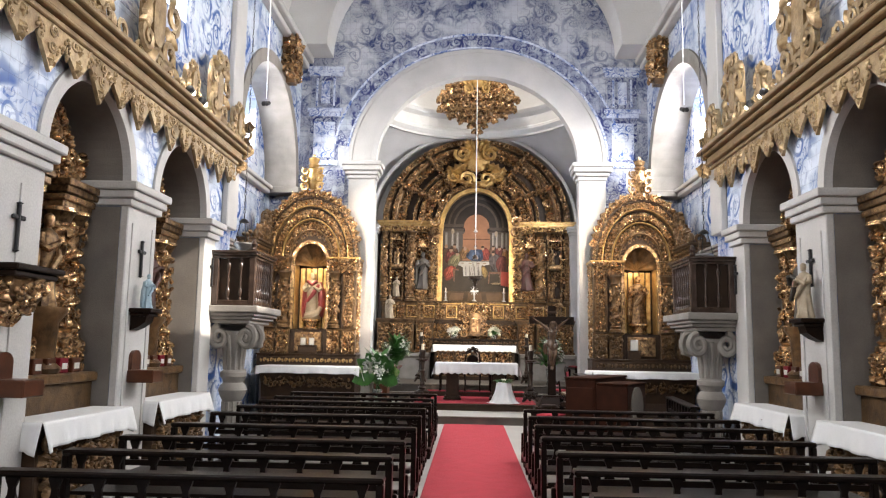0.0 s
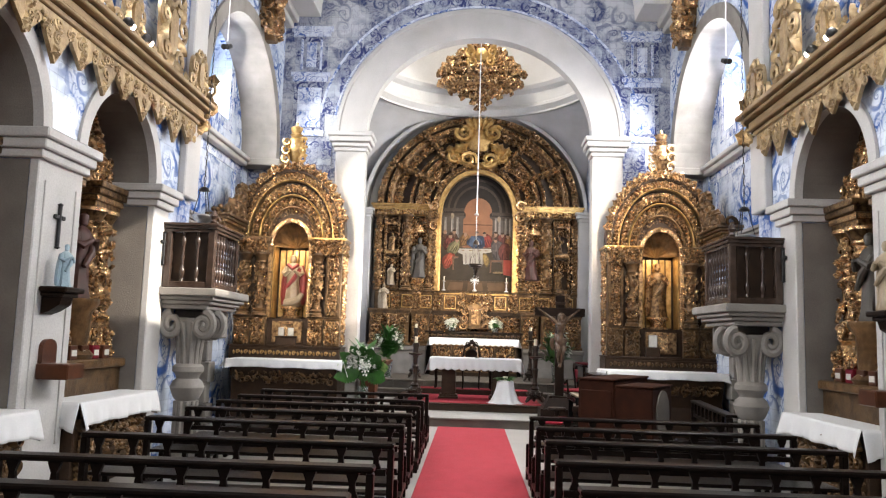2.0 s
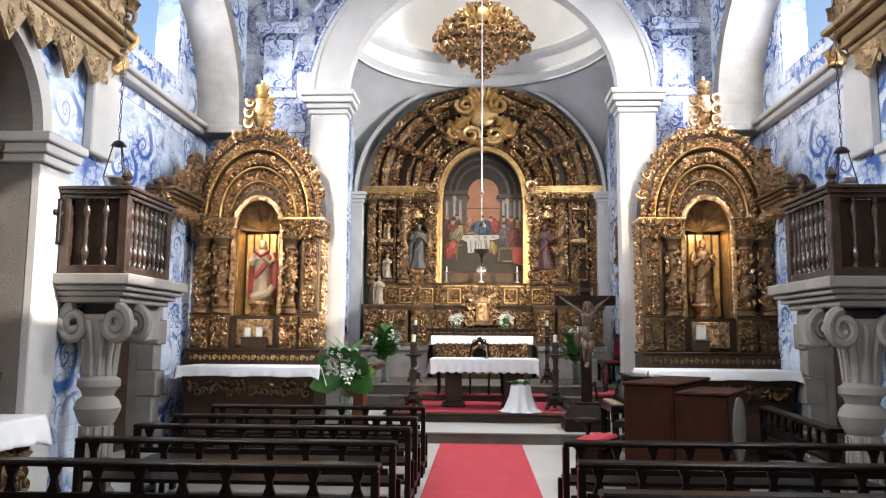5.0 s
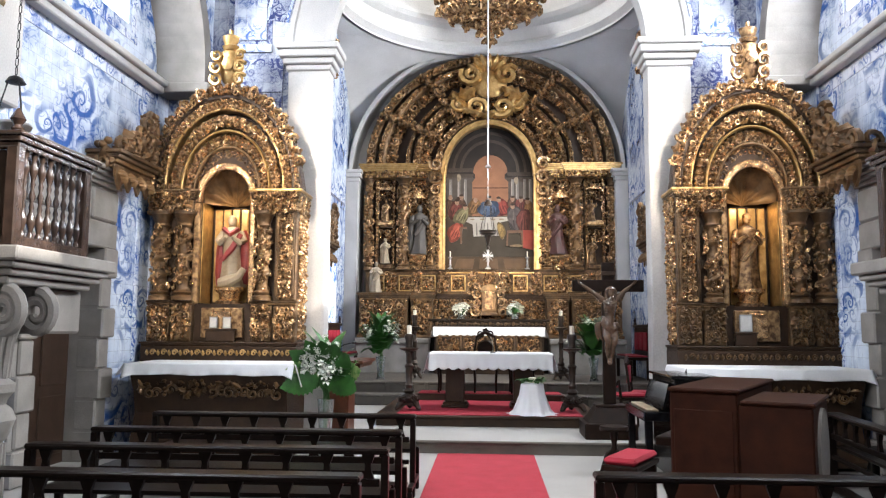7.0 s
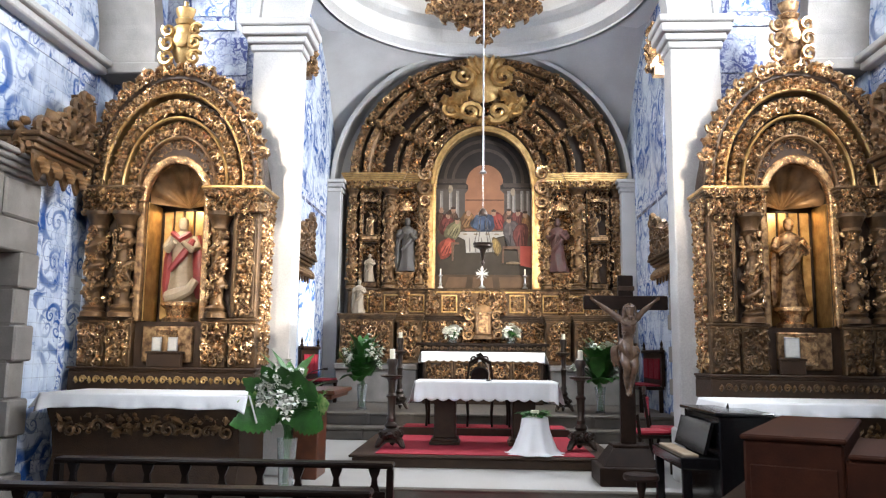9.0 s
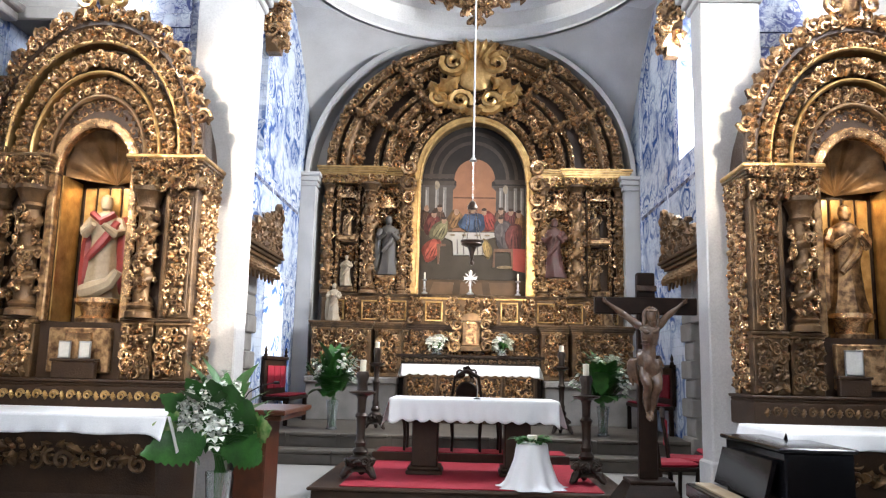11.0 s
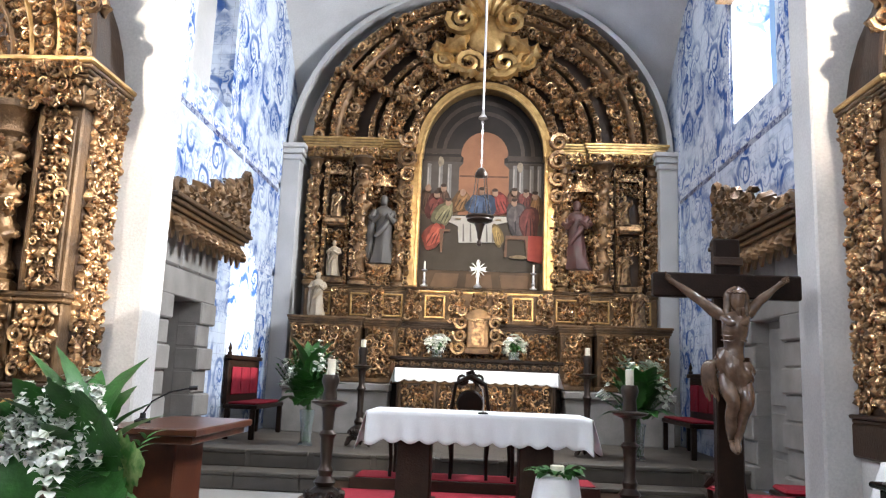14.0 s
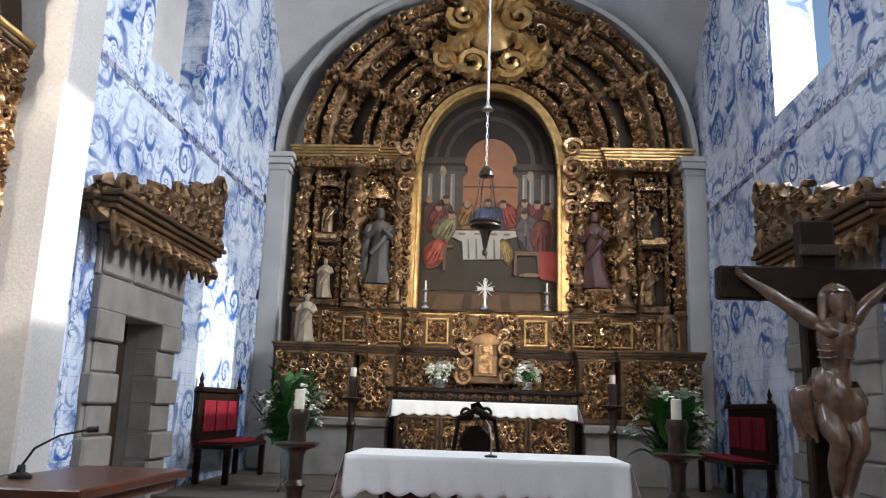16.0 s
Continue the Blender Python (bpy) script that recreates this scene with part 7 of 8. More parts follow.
bouquet("small_bouquet", (CX + 0.62, 23.98), 1.80, 0.12, 0.19, 0.2, "small vase of white flowers on the high altar", 12, 9, 0, 18, 0)

# small round table in white cloth, with greens and a candle
t = thing("candle_table", "small round table under a white draped cloth", "table", (0.78, 17.66, P + 0.012))
v, f, n = [], [], 72
for j, (r, z) in enumerate(((0.0, 0.775), (0.15, 0.775), (0.165, 0.765), (0.175, 0.70), (0.19, 0.6), (0.225, 0.5), (0.27, 0.38), (0.32, P + 0.02), (0.36, P + 0.015))):
    for i in range(n):
        a = 2 * math.pi * i / n
        w = 0 if j < 3 else 0.10 * (j - 2) / 6
        v.append((0.78 + r * (1 + w * math.sin(9 * a)) * math.cos(a), 17.66 + r * (1 + w * math.sin(9 * a)) * math.sin(a), z))
f = [(j * n + i, j * n + (i + 1) % n, (j + 1) * n + (i + 1) % n, (j + 1) * n + i) for j in range(8) for i in range(n)]
g = Geo().add(v, f)
g.make("cloth", CLOTH, t, smooth=True)
g = Geo().lathe([(0.14, 0), (0.14, 0.02)], 0.78, 17.66, 0.75, 20)
g.make("tabletop", SHADEWOOD, t)
t = thing("green_wreath", "flat wreath of green leaves round a cream candle", "wreath", (0.78, 17.66, 0.776))
rnd = random.Random(4)
for i in range(46):
    a, r = rnd.uniform(0, 6.28), rnd.uniform(0.05, 0.17)
    g = Geo()
    p = Vector((0.78 + r * math.cos(a), 17.66 + r * math.sin(a), 0.785 + rnd.uniform(0, 0.03)))
    broad_leaf(g, p, p + Vector((math.cos(a + rnd.uniform(-0.8, 0.8)), math.sin(a + rnd.uniform(-0.8, 0.8)), rnd.uniform(-0.1, 0.35))) * rnd.uniform(0.09, 0.15), 0.035, 0, 0.02, 5)
    g.make("leaf", LEAFM, t, smooth=True)
g = Geo().lathe([(0.055, 0), (0.055, 0.075), (0.048, 0.08)], 0.78, 17.66, 0.777, 18)
tagged(g.make("pillar_candle", WAX, smooth=True), "short cream pillar candle in the wreath", "candle")

# ---- standing crucifix ----
t = thing("standing_cross", "dark wooden standing cross on a stepped base", "cross", (1.74, 16.5, STEP))
g = Geo().box(1.37, 2.05, 16.2, 16.85, STEP, 0.36, 0.012)
v = [(1.42, 16.25, 0.36), (2.0, 16.25, 0.36), (2.0, 16.8, 0.36), (1.42, 16.8, 0.36), (1.54, 16.36, 0.55), (1.94, 16.36, 0.55), (1.94, 16.7, 0.55), (1.54, 16.7, 0.55)]
g.add(v, [(0, 1, 5, 4), (1, 2, 6, 5), (2, 3, 7, 6), (3, 0, 4, 7), (4, 5, 6, 7)])
g.box(1.54, 1.94, 16.36, 16.7, 0.551, 0.585, 0.008)
g.make("base", DARKWOOD, t)
g = Geo().box(1.655, 1.825, 16.5, 16.58, 0.585, 2.47, 0.01)
g.make("post", DARKWOOD, t)
g = Geo().box(1.26, 2.21, 16.485, 16.565, 2.075, 2.235, 0.01)
g.make("crossbeam", DARKWOOD, t)
g = Geo().box(1.645, 1.835, 16.475, 16.50, 2.29, 2.345, 0.006)
g.make("plaque", SHADEWOOD, t)


def limb(g, pts, radii, sides=16, steps=6):
    """A smooth limb: points and radii run through a spline before the skin is laid."""
    rows = [tuple(p) + (r,) for p, r in zip(pts, radii)]
    out = []
    for i in range(len(rows) - 1):
        a, b, c, d = rows[max(0, i - 1)], rows[i], rows[i + 1], rows[min(len(rows) - 1, i + 2)]
        for k in range(steps):
            t = k / steps
            out.append(tuple(0.5 * (2 * q + (r - p) * t + (2 * p - 5 * q + 4 * r - w) * t * t + (3 * q - p - 3 * r + w) * t ** 3) for p, q, r, w in zip(a, b, c, d)))
    out.append(rows[-1])
    g.tube([o[:3] for o in out], [max(0.003, o[3]) for o in out], sides)


g = Geo()
cx, cy = 1.735, 16.41
limb(g, [(cx - 0.01, cy, 1.56), (cx - 0.01, cy - 0.01, 1.66), (cx, cy - 0.015, 1.76), (cx + 0.005, cy - 0.03, 1.86), (cx + 0.01, cy - 0.02, 1.94), (cx + 0.01, cy - 0.01, 1.985), (cx + 0.015, cy - 0.03, 2.04)], [0.08, 0.078, 0.063, 0.083, 0.08, 0.045, 0.034])
limb(g, [(cx + 0.02, cy - 0.06, 1.965), (cx + 0.02, cy - 0.055, 2.0), (cx + 0.02, cy - 0.045, 2.05), (cx + 0.02, cy - 0.035, 2.10), (cx + 0.02, cy - 0.03, 2.125)], [0.015, 0.036, 0.05, 0.047, 0.012])
for w in (-1, 1):
    limb(g, [(cx + 0.02, cy - 0.02, 2.13), (cx + 0.02 + w * 0.045, cy - 0.02, 2.09), (cx + 0.02 + w * 0.058, cy - 0.025, 2.02), (cx + 0.015 + w * 0.06, cy - 0.035, 1.96), (cx + w * 0.055, cy - 0.05, 1.91)], [0.02, 0.03, 0.026, 0.022, 0.006], 10)
    limb(g, [(cx + 0.02 + w * 0.012, cy - 0.095, 2.0), (cx + 0.02 + w * 0.016, cy - 0.1, 1.975), (cx + 0.02 + w * 0.006, cy - 0.09, 1.935)], [0.012, 0.016, 0.004], 8)
    # pectoral, ribs, arm with its muscles, hand and fingers
    limb(g, [(cx + w * 0.012, cy - 0.1, 1.90), (cx + w * 0.045, cy - 0.09, 1.905), (cx + w * 0.08, cy - 0.05, 1.94)], [0.014, 0.026, 0.02], 10)
    for q in range(3):
        limb(g, [(cx + w * 0.015, cy - 0.098 + 0.006 * (2 - q), 1.80 + 0.03 * q), (cx + w * 0.05, cy - 0.082, 1.79 + 0.03 * q), (cx + w * 0.08, cy - 0.03, 1.80 + 0.03 * q)], [0.004, 0.007, 0.004], 8, 4)
    hx = cx - 0.375 if w < 0 else cx + 0.335
    limb(g, [(cx + w * 0.06, cy - 0.01, 1.95), (cx + w * 0.10, cy + 0.0, 1.975), (cx + (hx - cx) * 0.5, cy + 0.02, 2.045), (cx + (hx - cx) * 0.64, cy + 0.03, 2.085), (cx + (hx - cx) * 0.9, cy + 0.05, 2.155), (hx, cy + 0.055, 2.18)], [0.034, 0.042, 0.032, 0.031, 0.019, 0.022], 14)
    for q in range(4):
        limb(g, [(hx, cy + 0.05, 2.175 + 0.009 * q), (hx + w * 0.028, cy + 0.04, 2.185 + 0.011 * q), (hx + w * 0.035, cy + 0.02, 2.19 + 0.012 * q)], [0.008, 0.0065, 0.004], 6, 3)
    # legs, knees forward, feet crossed
    limb(g, [(cx + w * 0.042, cy + 0.005, 1.60), (cx + w * 0.05, cy - 0.05, 1.50), (cx + w * 0.042 + 0.01, cy - 0.085, 1.42), (cx + w * 0.034, cy - 0.05, 1.34), (cx + w * 0.026, cy - 0.015, 1.26), (cx + w * 0.012, cy + 0.005 - 0.02 * w, 1.185), (cx + w * 0.008 - 0.01, cy - 0.05 - 0.01 * w, 1.14), (cx - 0.01, cy - 0.08, 1.115)], [0.058, 0.056, 0.044, 0.04, 0.036, 0.022, 0.024, 0.012], 14)
ringp = [(cx + 0.02 + 0.053 * math.cos(2 * math.pi * i / 24), cy - 0.035 + 0.053 * math.sin(2 * math.pi * i / 24), 2.095 + 0.006 * math.sin(3 * i)) for i in range(25)]
g.tube(ringp, 0.008, 6)
v, f, n, rows = [], [], 64, 14
for j in range(rows):
    q = j / (rows - 1)
    r, z = 0.088 + 0.024 * math.sin(math.pi * min(1, q * 1.25)) , 1.70 - 0.20 * q
    for i in range(n):
        a = 2 * math.pi * i / n
        k = 1 + 0.07 * math.sin(7 * a + 5 * q) + 0.035 * math.sin(15 * a - 8 * q)
        v.append((cx + 1.05 * r * k * math.cos(a), cy - 0.02 + 0.85 * r * k * math.sin(a), z + 0.025 * math.sin(a * 2 + 1) - 0.03 * math.cos(a)))
f = [(j * n + i, j * n + (i + 1) % n, (j + 1) * n + (i + 1) % n, (j + 1) * n + i) for j in range(rows - 1) for i in range(n)]
g.add(v, f)
for q in range(5):
    limb(g, [(cx - 0.085, cy - 0.03, 1.66), (cx - 0.13 - 0.008 * q, cy - 0.02 + 0.012 * q, 1.64), (cx - 0.125 - 0.012 * q, cy - 0.02 + 0.012 * q, 1.54), (cx - 0.10 - 0.014 * q, cy - 0.02 + 0.014 * q, 1.42 + 0.02 * (q % 3))], [0.018, 0.022, 0.018, 0.008], 9)
corpus = material("dark_polished_corpus", (0.13, 0.078, 0.045), 0.24, second=(0.05, 0.028, 0.017), scale=15, fine=50, bump=0.1)
tagged(g.make("corpus_statue", corpus, smooth=True), "dark polished carved corpus fixed on the standing cross", "statue")

# ---- ambo with microphone ----
t = thing("ambo", "red-brown polished wooden reading desk", "lectern", (-1.8, 16.6, STEP))
g = Geo().box(-2.06, -1.48, 15.95, 17.1, 1.10, 1.145, 0.008).box(-2.02, -1.52, 16.0, 17.05, 1.05, 1.10, 0.008)
g.make("desk_top", REDWOOD, t)
g = Geo().box(-2.0, -1.72, 16.3, 16.8, STEP, 1.05, 0.01)
g.make("column", REDWOOD, t)
t = thing("microphone", "thin black gooseneck microphone on the reading desk", "microphone", (-1.95, 16.3, 1.145))
g = Geo().lathe([(0.05, 0), (0.05, 0.015), (0.02, 0.03), (0.016, 0.06)], -1.95, 16.3, 1.146, 12)
g.make("base", IRON, t)
g = Geo().tube([(-1.95, 16.3, 1.2), (-1.9, 16.3, 1.28), (-1.8, 16.32, 1.34), (-1.68, 16.35, 1.37)], 0.006, 6)
g.make("gooseneck", IRON, t)
g = Geo().tube([(-1.69, 16.348, 1.368), (-1.64, 16.36, 1.372)], 0.014, 8)
g.make("capsule", IRON, t)
t = thing("microphone", "slim gooseneck microphone standing on the altar cloth", "microphone", (0.2, 18.35, 1.19))
g = Geo().lathe([(0.045, 0), (0.045, 0.012), (0.012, 0.02)], 0.2, 18.35, 1.191, 12)
g.make("base", IRON, t)
g = Geo().tube([(0.2, 18.35, 1.2), (0.205, 18.35, 1.3), (0.19, 18.4, 1.4), (0.16, 18.48, 1.44)], 0.006, 6)
g.make("gooseneck", SILVER, t)

# ---- chairs ----


def chair(name, x, y, z, turn, label, seatmat, back_h=0.95, oval=False):
    t = thing(name, label, "chair", (0, 0, 0))
    for sx in (-1, 1):
        for sy, hh in ((-1, 0.44), (1, 0.44)):
            g = Geo().tube([(sx * 0.19, sy * 0.19, 0), (sx * 0.185, sy * 0.185, 0.2), (sx * 0.2, sy * 0.2, hh)], [0.018, 0.02, 0.025], 8)
            g.make("leg", DARKWOOD, t, smooth=True)
    g = Geo().box(-0.23, 0.23, -0.23, 0.23, 0.42, 0.46, 0.012)
    g.make("seat_frame", DARKWOOD, t)
    g = Geo().box(-0.21, 0.21, -0.21, 0.21, 0.461, 0.51, 0.025)
    g.make("seat_cushion", seatmat, t)
    for sx in (-1, 1):
        g = Geo().tube([(sx * 0.2, 0.2, 0.44), (sx * 0.2, 0.23, 0.7), (sx * 0.16, 0.26, back_h)], [0.022, 0.02, 0.018], 8)
        g.make("back_post", DARKWOOD, t, smooth=True)
    g = Geo()
    if oval:
        g.lathe([(0.13, 0), (0.15, 0.03), (0.13, 0.05)], 0, 0, 0, 20, pose(0, 0.24, 0.78, 80, 0, 0))
    else:
        g.box(-0.17, 0.17, 0.215, 0.255, 0.62, back_h - 0.02, 0.015)
    g.make("back_pad", DARKWOOD if oval else seatmat, t)
    g = Geo()
    g.tube([(-0.17, 0.26, back_h), (-0.08, 0.265, back_h + 0.05), (0, 0.265, back_h + 0.09), (0.08, 0.265, back_h + 0.05), (0.17, 0.26, back_h)], [0.02, 0.026, 0.03, 0.026, 0.02], 8)
    if oval:
        for s in (-1, 0, 1):
            sprig(g, (s * 0.09, 0.25, back_h + 0.06 + 0.04 * (s == 0)), (0, -1, 0), (0, 0, 1), 0.13, 1 if s else 2)
    g.make("top_rail", DARKWOOD, t)
    t.matrix_basis = pose(x, y, z, 0, 0, turn)
    return t


chair("carved_chair", 0.08, 20.02, 0.442, 180, "dark carved presider chair with crested back behind the altar", DARKWOOD, 0.98, True)
chair("side_chair", -0.55, 20.0, 0.442, 178, "dark wooden chair behind the altar", DARKWOOD, 0.62)
chair("side_chair", 0.72, 20.0, 0.442, 183, "dark wooden chair behind the altar", DARKWOOD, 0.62)
chair("red_chair", 2.45, 17.75, STEP, 75, "small dark chair with crimson padded seat and back", REDCLOTH, 0.9)
chair("red_stool_chair", 2.15, 17.35, STEP, 100, "low chair with crimson velvet cushion", REDCLOTH, 0.62)
chair("carved_chair", 3.0, 18.5, STEP, -95, "dark carved chair with an oval open back by the wall", REDCLOTH, 1.05, True)


def settle(s, x, y0, y1):
    t = thing("settle", "dark wooden settle with crimson padded back and finials", "bench", (x, (y0 + y1) / 2, 0.56))
    X = lambda a, b: sorted((x - s * a, x - s * b))
    g = Geo().box(*X(0.04, 0.5), y0, y1, 0.96, 1.02, 0.012)
    g.make("seat", DARKWOOD, t)
    g = Geo().box(*X(0.1, 0.48), y0 + 0.03, y1 - 0.03, 1.021, 1.05, 0.012)
    g.make("seat_cushion", VELVET, t)
    g = Geo().box(*X(0.02, 0.08), y0, y1, 1.02, 1.62, 0.01).box(*X(0.02, 0.12), y0 - 0.02, y1 + 0.02, 1.62, 1.68, 0.012)
    g.make("back", DARKWOOD, t)
    k = 3
    for i in range(k):
        a = y0 + 0.1 + (y1 - y0 - 0.2) * i / k
        g = Geo().box(*X(0.081, 0.11), a + 0.03, a + (y1 - y0 - 0.2) / k - 0.03, 1.14, 1.52, 0.012)
        g.make("back_pad", VELVET, t)
    for y in (y0 + 0.03, y1 - 0.03):
        g = Geo().lathe([(0.03, 0), (0.035, 0.03), (0.018, 0.05), (0.03, 0.09), (0.012, 0.14), (0.004, 0.17)], x - s * 0.07, y, 1.68, 10)
        g.make("finial", DARKWOOD, t, smooth=True)
        for d in (0.1, 0.45):
            g = Geo().box(*X(d - 0.035, d + 0.035), y - 0.035, y + 0.035, 0.56, 0.96, 0.008)
            g.make("leg", DARKWOOD, t)
    return t


settle(-1, CW0, 21.9, 23.4)
settle(1, CW1, 21.75, 23.3)

# ---- keyboard instruments beside the pews ----
t = thing("upright_piano", "black lacquered upright piano with open lid", "piano", (2.1, 14.6, 0))
g = Geo().box(2.02, 2.45, 13.95, 15.05, 0.0, 1.06, 0.01)
g.make("case", LACQUER, t)
g = Geo().box(1.98, 2.47, 13.93, 15.07, 1.061, 1.09, 0.008)
g.make("lid", LACQUER, t)
g = Geo().box(1.70, 2.02, 13.97, 15.03, 0.62, 0.72, 0.01)
g.make("key_bed", LACQUER, t)
g = Geo().box(1.75, 1.87, 14.05, 14.95, 0.721, 0.737, 0.003)
g.make("keys", PAINTEDWHITE, t)
g = Geo().prism([(1.90, 0.74), (1.93, 0.74), (2.0, 1.0), (1.97, 1.0)], "y", 14.02, 14.98)
g.make("music_desk", LACQUER, t)
for y in (14.0, 14.97):
    g = Geo().box(1.72, 1.80, y, y + 0.05, 0, 0.62, 0.008)
    g.make("leg", LACQUER, t)
t.location = (2.14, 14.9, 0)
# built square about the near corner of its top, then turned to stand askew beside the aisle
t = thing("organ_console", "red-brown wooden organ console standing askew, with a lower wing", "organ", (0, 0, 0))
g = Geo().box(0, 0.47, 0, 1.55, 0.0, 1.12, 0.012).box(-0.015, 0.485, -0.015, 1.565, 1.121, 1.15, 0.01)
g.make("case", CASEWOOD, t)
g = Geo().box(0.472, 0.95, 0.0, 0.95, 0.0, 1.05, 0.012).box(0.487, 0.965, -0.015, 0.965, 1.051, 1.08, 0.01)
g.make("wing", CASEWOOD, t)
g = Geo().prism(arc(0.45, 0.72, 0.3, 0, 360, 28), "x", 0.951, 0.972)
g.make("speaker_cloth", JAMBSTONE, t, "round grey speaker cloth")
g = Geo().box(-0.2, -0.001, 0.3, 1.35, 0.68, 0.75, 0.01)
g.make("key_bed", DARKWOOD, t)
g = Geo().box(0.03, 0.44, -0.012, -0.0005, 0.1, 1.0, 0.006)
g.make("front_panel", CASEWOOD, t)
t.matrix_basis = pose(1.45, 11.83, 0, 0, 0, -28)
t = thing("organ_bench", "dark bench with a crimson cushion beside the organ", "bench", (0, 0, 0))
g = Geo().box(-0.15, 0.15, -0.32, 0.32, 0.42, 0.47, 0.01)
g.make("seat", DARKWOOD, t)
g = Geo().box(-0.14, 0.14, -0.31, 0.31, 0.471, 0.53, 0.025)
g.make("cushion", REDCLOTH, t)
for y in (-0.28, 0.28):
    g = Geo().box(-0.13, 0.13, y - 0.025, y + 0.025, 0, 0.42, 0.008)
    g.make("leg", DARKWOOD, t)
t.matrix_basis = pose(1.33, 12.75, 0, 0, 0, -28)
t = thing("piano_stool", "dark three-legged round piano stool", "stool", (1.5, 14.7, 0))
g = Geo().lathe([(0.02, 0.0), (0.15, 0.0), (0.16, 0.02), (0.15, 0.05), (0.02, 0.06)], 1.5, 14.7, 0.47, 20)
g.make("seat", DARKWOOD, t, smooth=True)
g = Geo().lathe([(0.03, 0.2), (0.04, 0.26), (0.025, 0.32), (0.04, 0.4), (0.05, 0.47)], 1.5, 14.7, 0, 12)
g.make("column", DARKWOOD, t, smooth=True)
for i in range(3):
    a = radians(210 + 120 * i)
    g = Geo().tube([(1.5, 14.7, 0.27), (1.5 + 0.1 * math.cos(a), 14.7 + 0.1 * math.sin(a), 0.22), (1.5 + 0.19 * math.cos(a), 14.7 + 0.19 * math.sin(a), 0.02)], [0.025, 0.025, 0.016], 8)
    g.make("leg", DARKWOOD, t, smooth=True)
bench = copy_thing(left, pose(3.45, 12.9, 0, 0, 0, 84))


# ---- crowned canopy on the wall above the retable ----
t = thing("crown_canopy", "gilded carved crown canopy hanging above the retable", "canopy", (CX, 24.5, 9.2))
g = Geo()
g.lathe([(0.02, 8.2), (0.05, 8.3), (0.1, 8.36), (0.06, 8.45), (0.16, 8.52), (0.3, 8.6), (0.62, 8.72), (0.95, 8.84), (1.05, 8.88), (1.05, 8.98), (0.98, 9.02), (0.98, 9.1), (1.1, 9.16), (1.1, 9.22), (0.9, 9.3), (0.75, 9.5), (0.55, 9.72), (0.3, 9.9), (0.08, 9.98)], CX, 23.3, 0, 32, squash=0.5)
g.make("bowl", GOLD, t, smooth=True)
g = Geo()
for rr, z, sz, n in ((1.08, 8.95, 0.22, 30), (1.0, 9.06, 0.18, 30), (1.12, 9.2, 0.24, 28), (0.95, 9.34, 0.3, 20), (0.78, 9.52, 0.32, 16), (0.56, 9.72, 0.3, 12), (0.28, 9.9, 0.26, 8), (0.8, 8.76, 0.2, 24), (0.5, 8.64, 0.2, 16), (0.2, 8.5, 0.2, 10), (0.1, 8.34, 0.16, 7)):
    for i in range(n):
        a = math.pi + math.pi * (i + 0.5) / n
        sprig(g, (CX + rr * math.cos(a), 23.3 + 0.5 * rr * math.sin(a), z), (math.cos(a), math.sin(a), 0.1), (0, 0, 1), sz * dice.uniform(0.9, 1.2), None if sz > 0.2 else (0, 1, 2)[i % 3])
g.make("carving", GOLD, t, smooth=True, recalc=False)
g = Geo()
for s in (-1, 1):
    for q in range(4):
        sprig(g, (CX + s * (0.25 + 0.02 * q), 22.75, 9.35 + 0.12 * q), (0, -1, 0.1), (0, 0, 1), 0.3, (1, 0)[q % 2], 0.6 if s > 0 else 2.5)
g.lathe([(0.17, 0), (0.17, 0.05), (0.1, 0.08)], 0, 0, 0, 18, pose(CX, 22.77, 9.55, 90, 0, 0))
g.make("shield", BRIGHTGOLD, t, smooth=True, recalc=False)

t.scale, t.location = (1.05, 1.0, 1.16), t.location + Vector((0.03, 0, -0.02))


# ---- hanging lamps ----


def chain(g, x, y, z0, z1, link=0.05):
    n = max(2, int((z1 - z0) / link))
    for i in range(n):
        z = z0 + (z1 - z0) * (i + 0.5) / n
        k = 6
        h = (z1 - z0) / n * 0.62
        pts = [(x + (0.012 * math.sin(2 * math.pi * j / k) if i % 2 else 0), y + (0 if i % 2 else 0.012 * math.sin(2 * math.pi * j / k)), z + h * math.cos(2 * math.pi * j / k)) for j in range(k + 1)]
        g.tube(pts, 0.004, 4, caps=False)


t = thing("sanctuary_lamp", "hanging silver sanctuary lamp on a long white cord", "lamp", (CX, 20.5, 3.1))
g = Geo().tube([(CX, 20.5, 4.75), (CX, 20.5, 12.3)], 0.014, 6)
g.make("cord", CLOTH, t, "white cord")
g = Geo().lathe([(0.015, 0.0), (0.06, 0.015), (0.045, 0.04), (0.02, 0.07), (0.014, 0.12)], CX, 20.5, 4.62, 14)
g.make("top_cap", SILVER, t, smooth=True)
g = Geo()
chain(g, CX, 20.5, 4.0, 4.62, 0.06)
g.make("chain", SILVER, t)
g = Geo().lathe([(0.01, 0.12), (0.04, 0.1), (0.075, 0.04), (0.08, 0.0), (0.03, -0.01)], CX, 20.5, 3.9, 14)
g.make("hood", BRONZE, t, smooth=True)
for i in range(4):
    a = radians(30 + 90 * i)
    g = Geo().tube([(CX + 0.07 * math.cos(a), 20.5 + 0.07 * math.sin(a), 3.9), (CX + 0.1 * math.cos(a), 20.5 + 0.1 * math.sin(a), 3.65), (CX + 0.165 * math.cos(a), 20.5 + 0.165 * math.sin(a), 3.41)], 0.006, 5)
    g.make("arm", BRONZE, t)
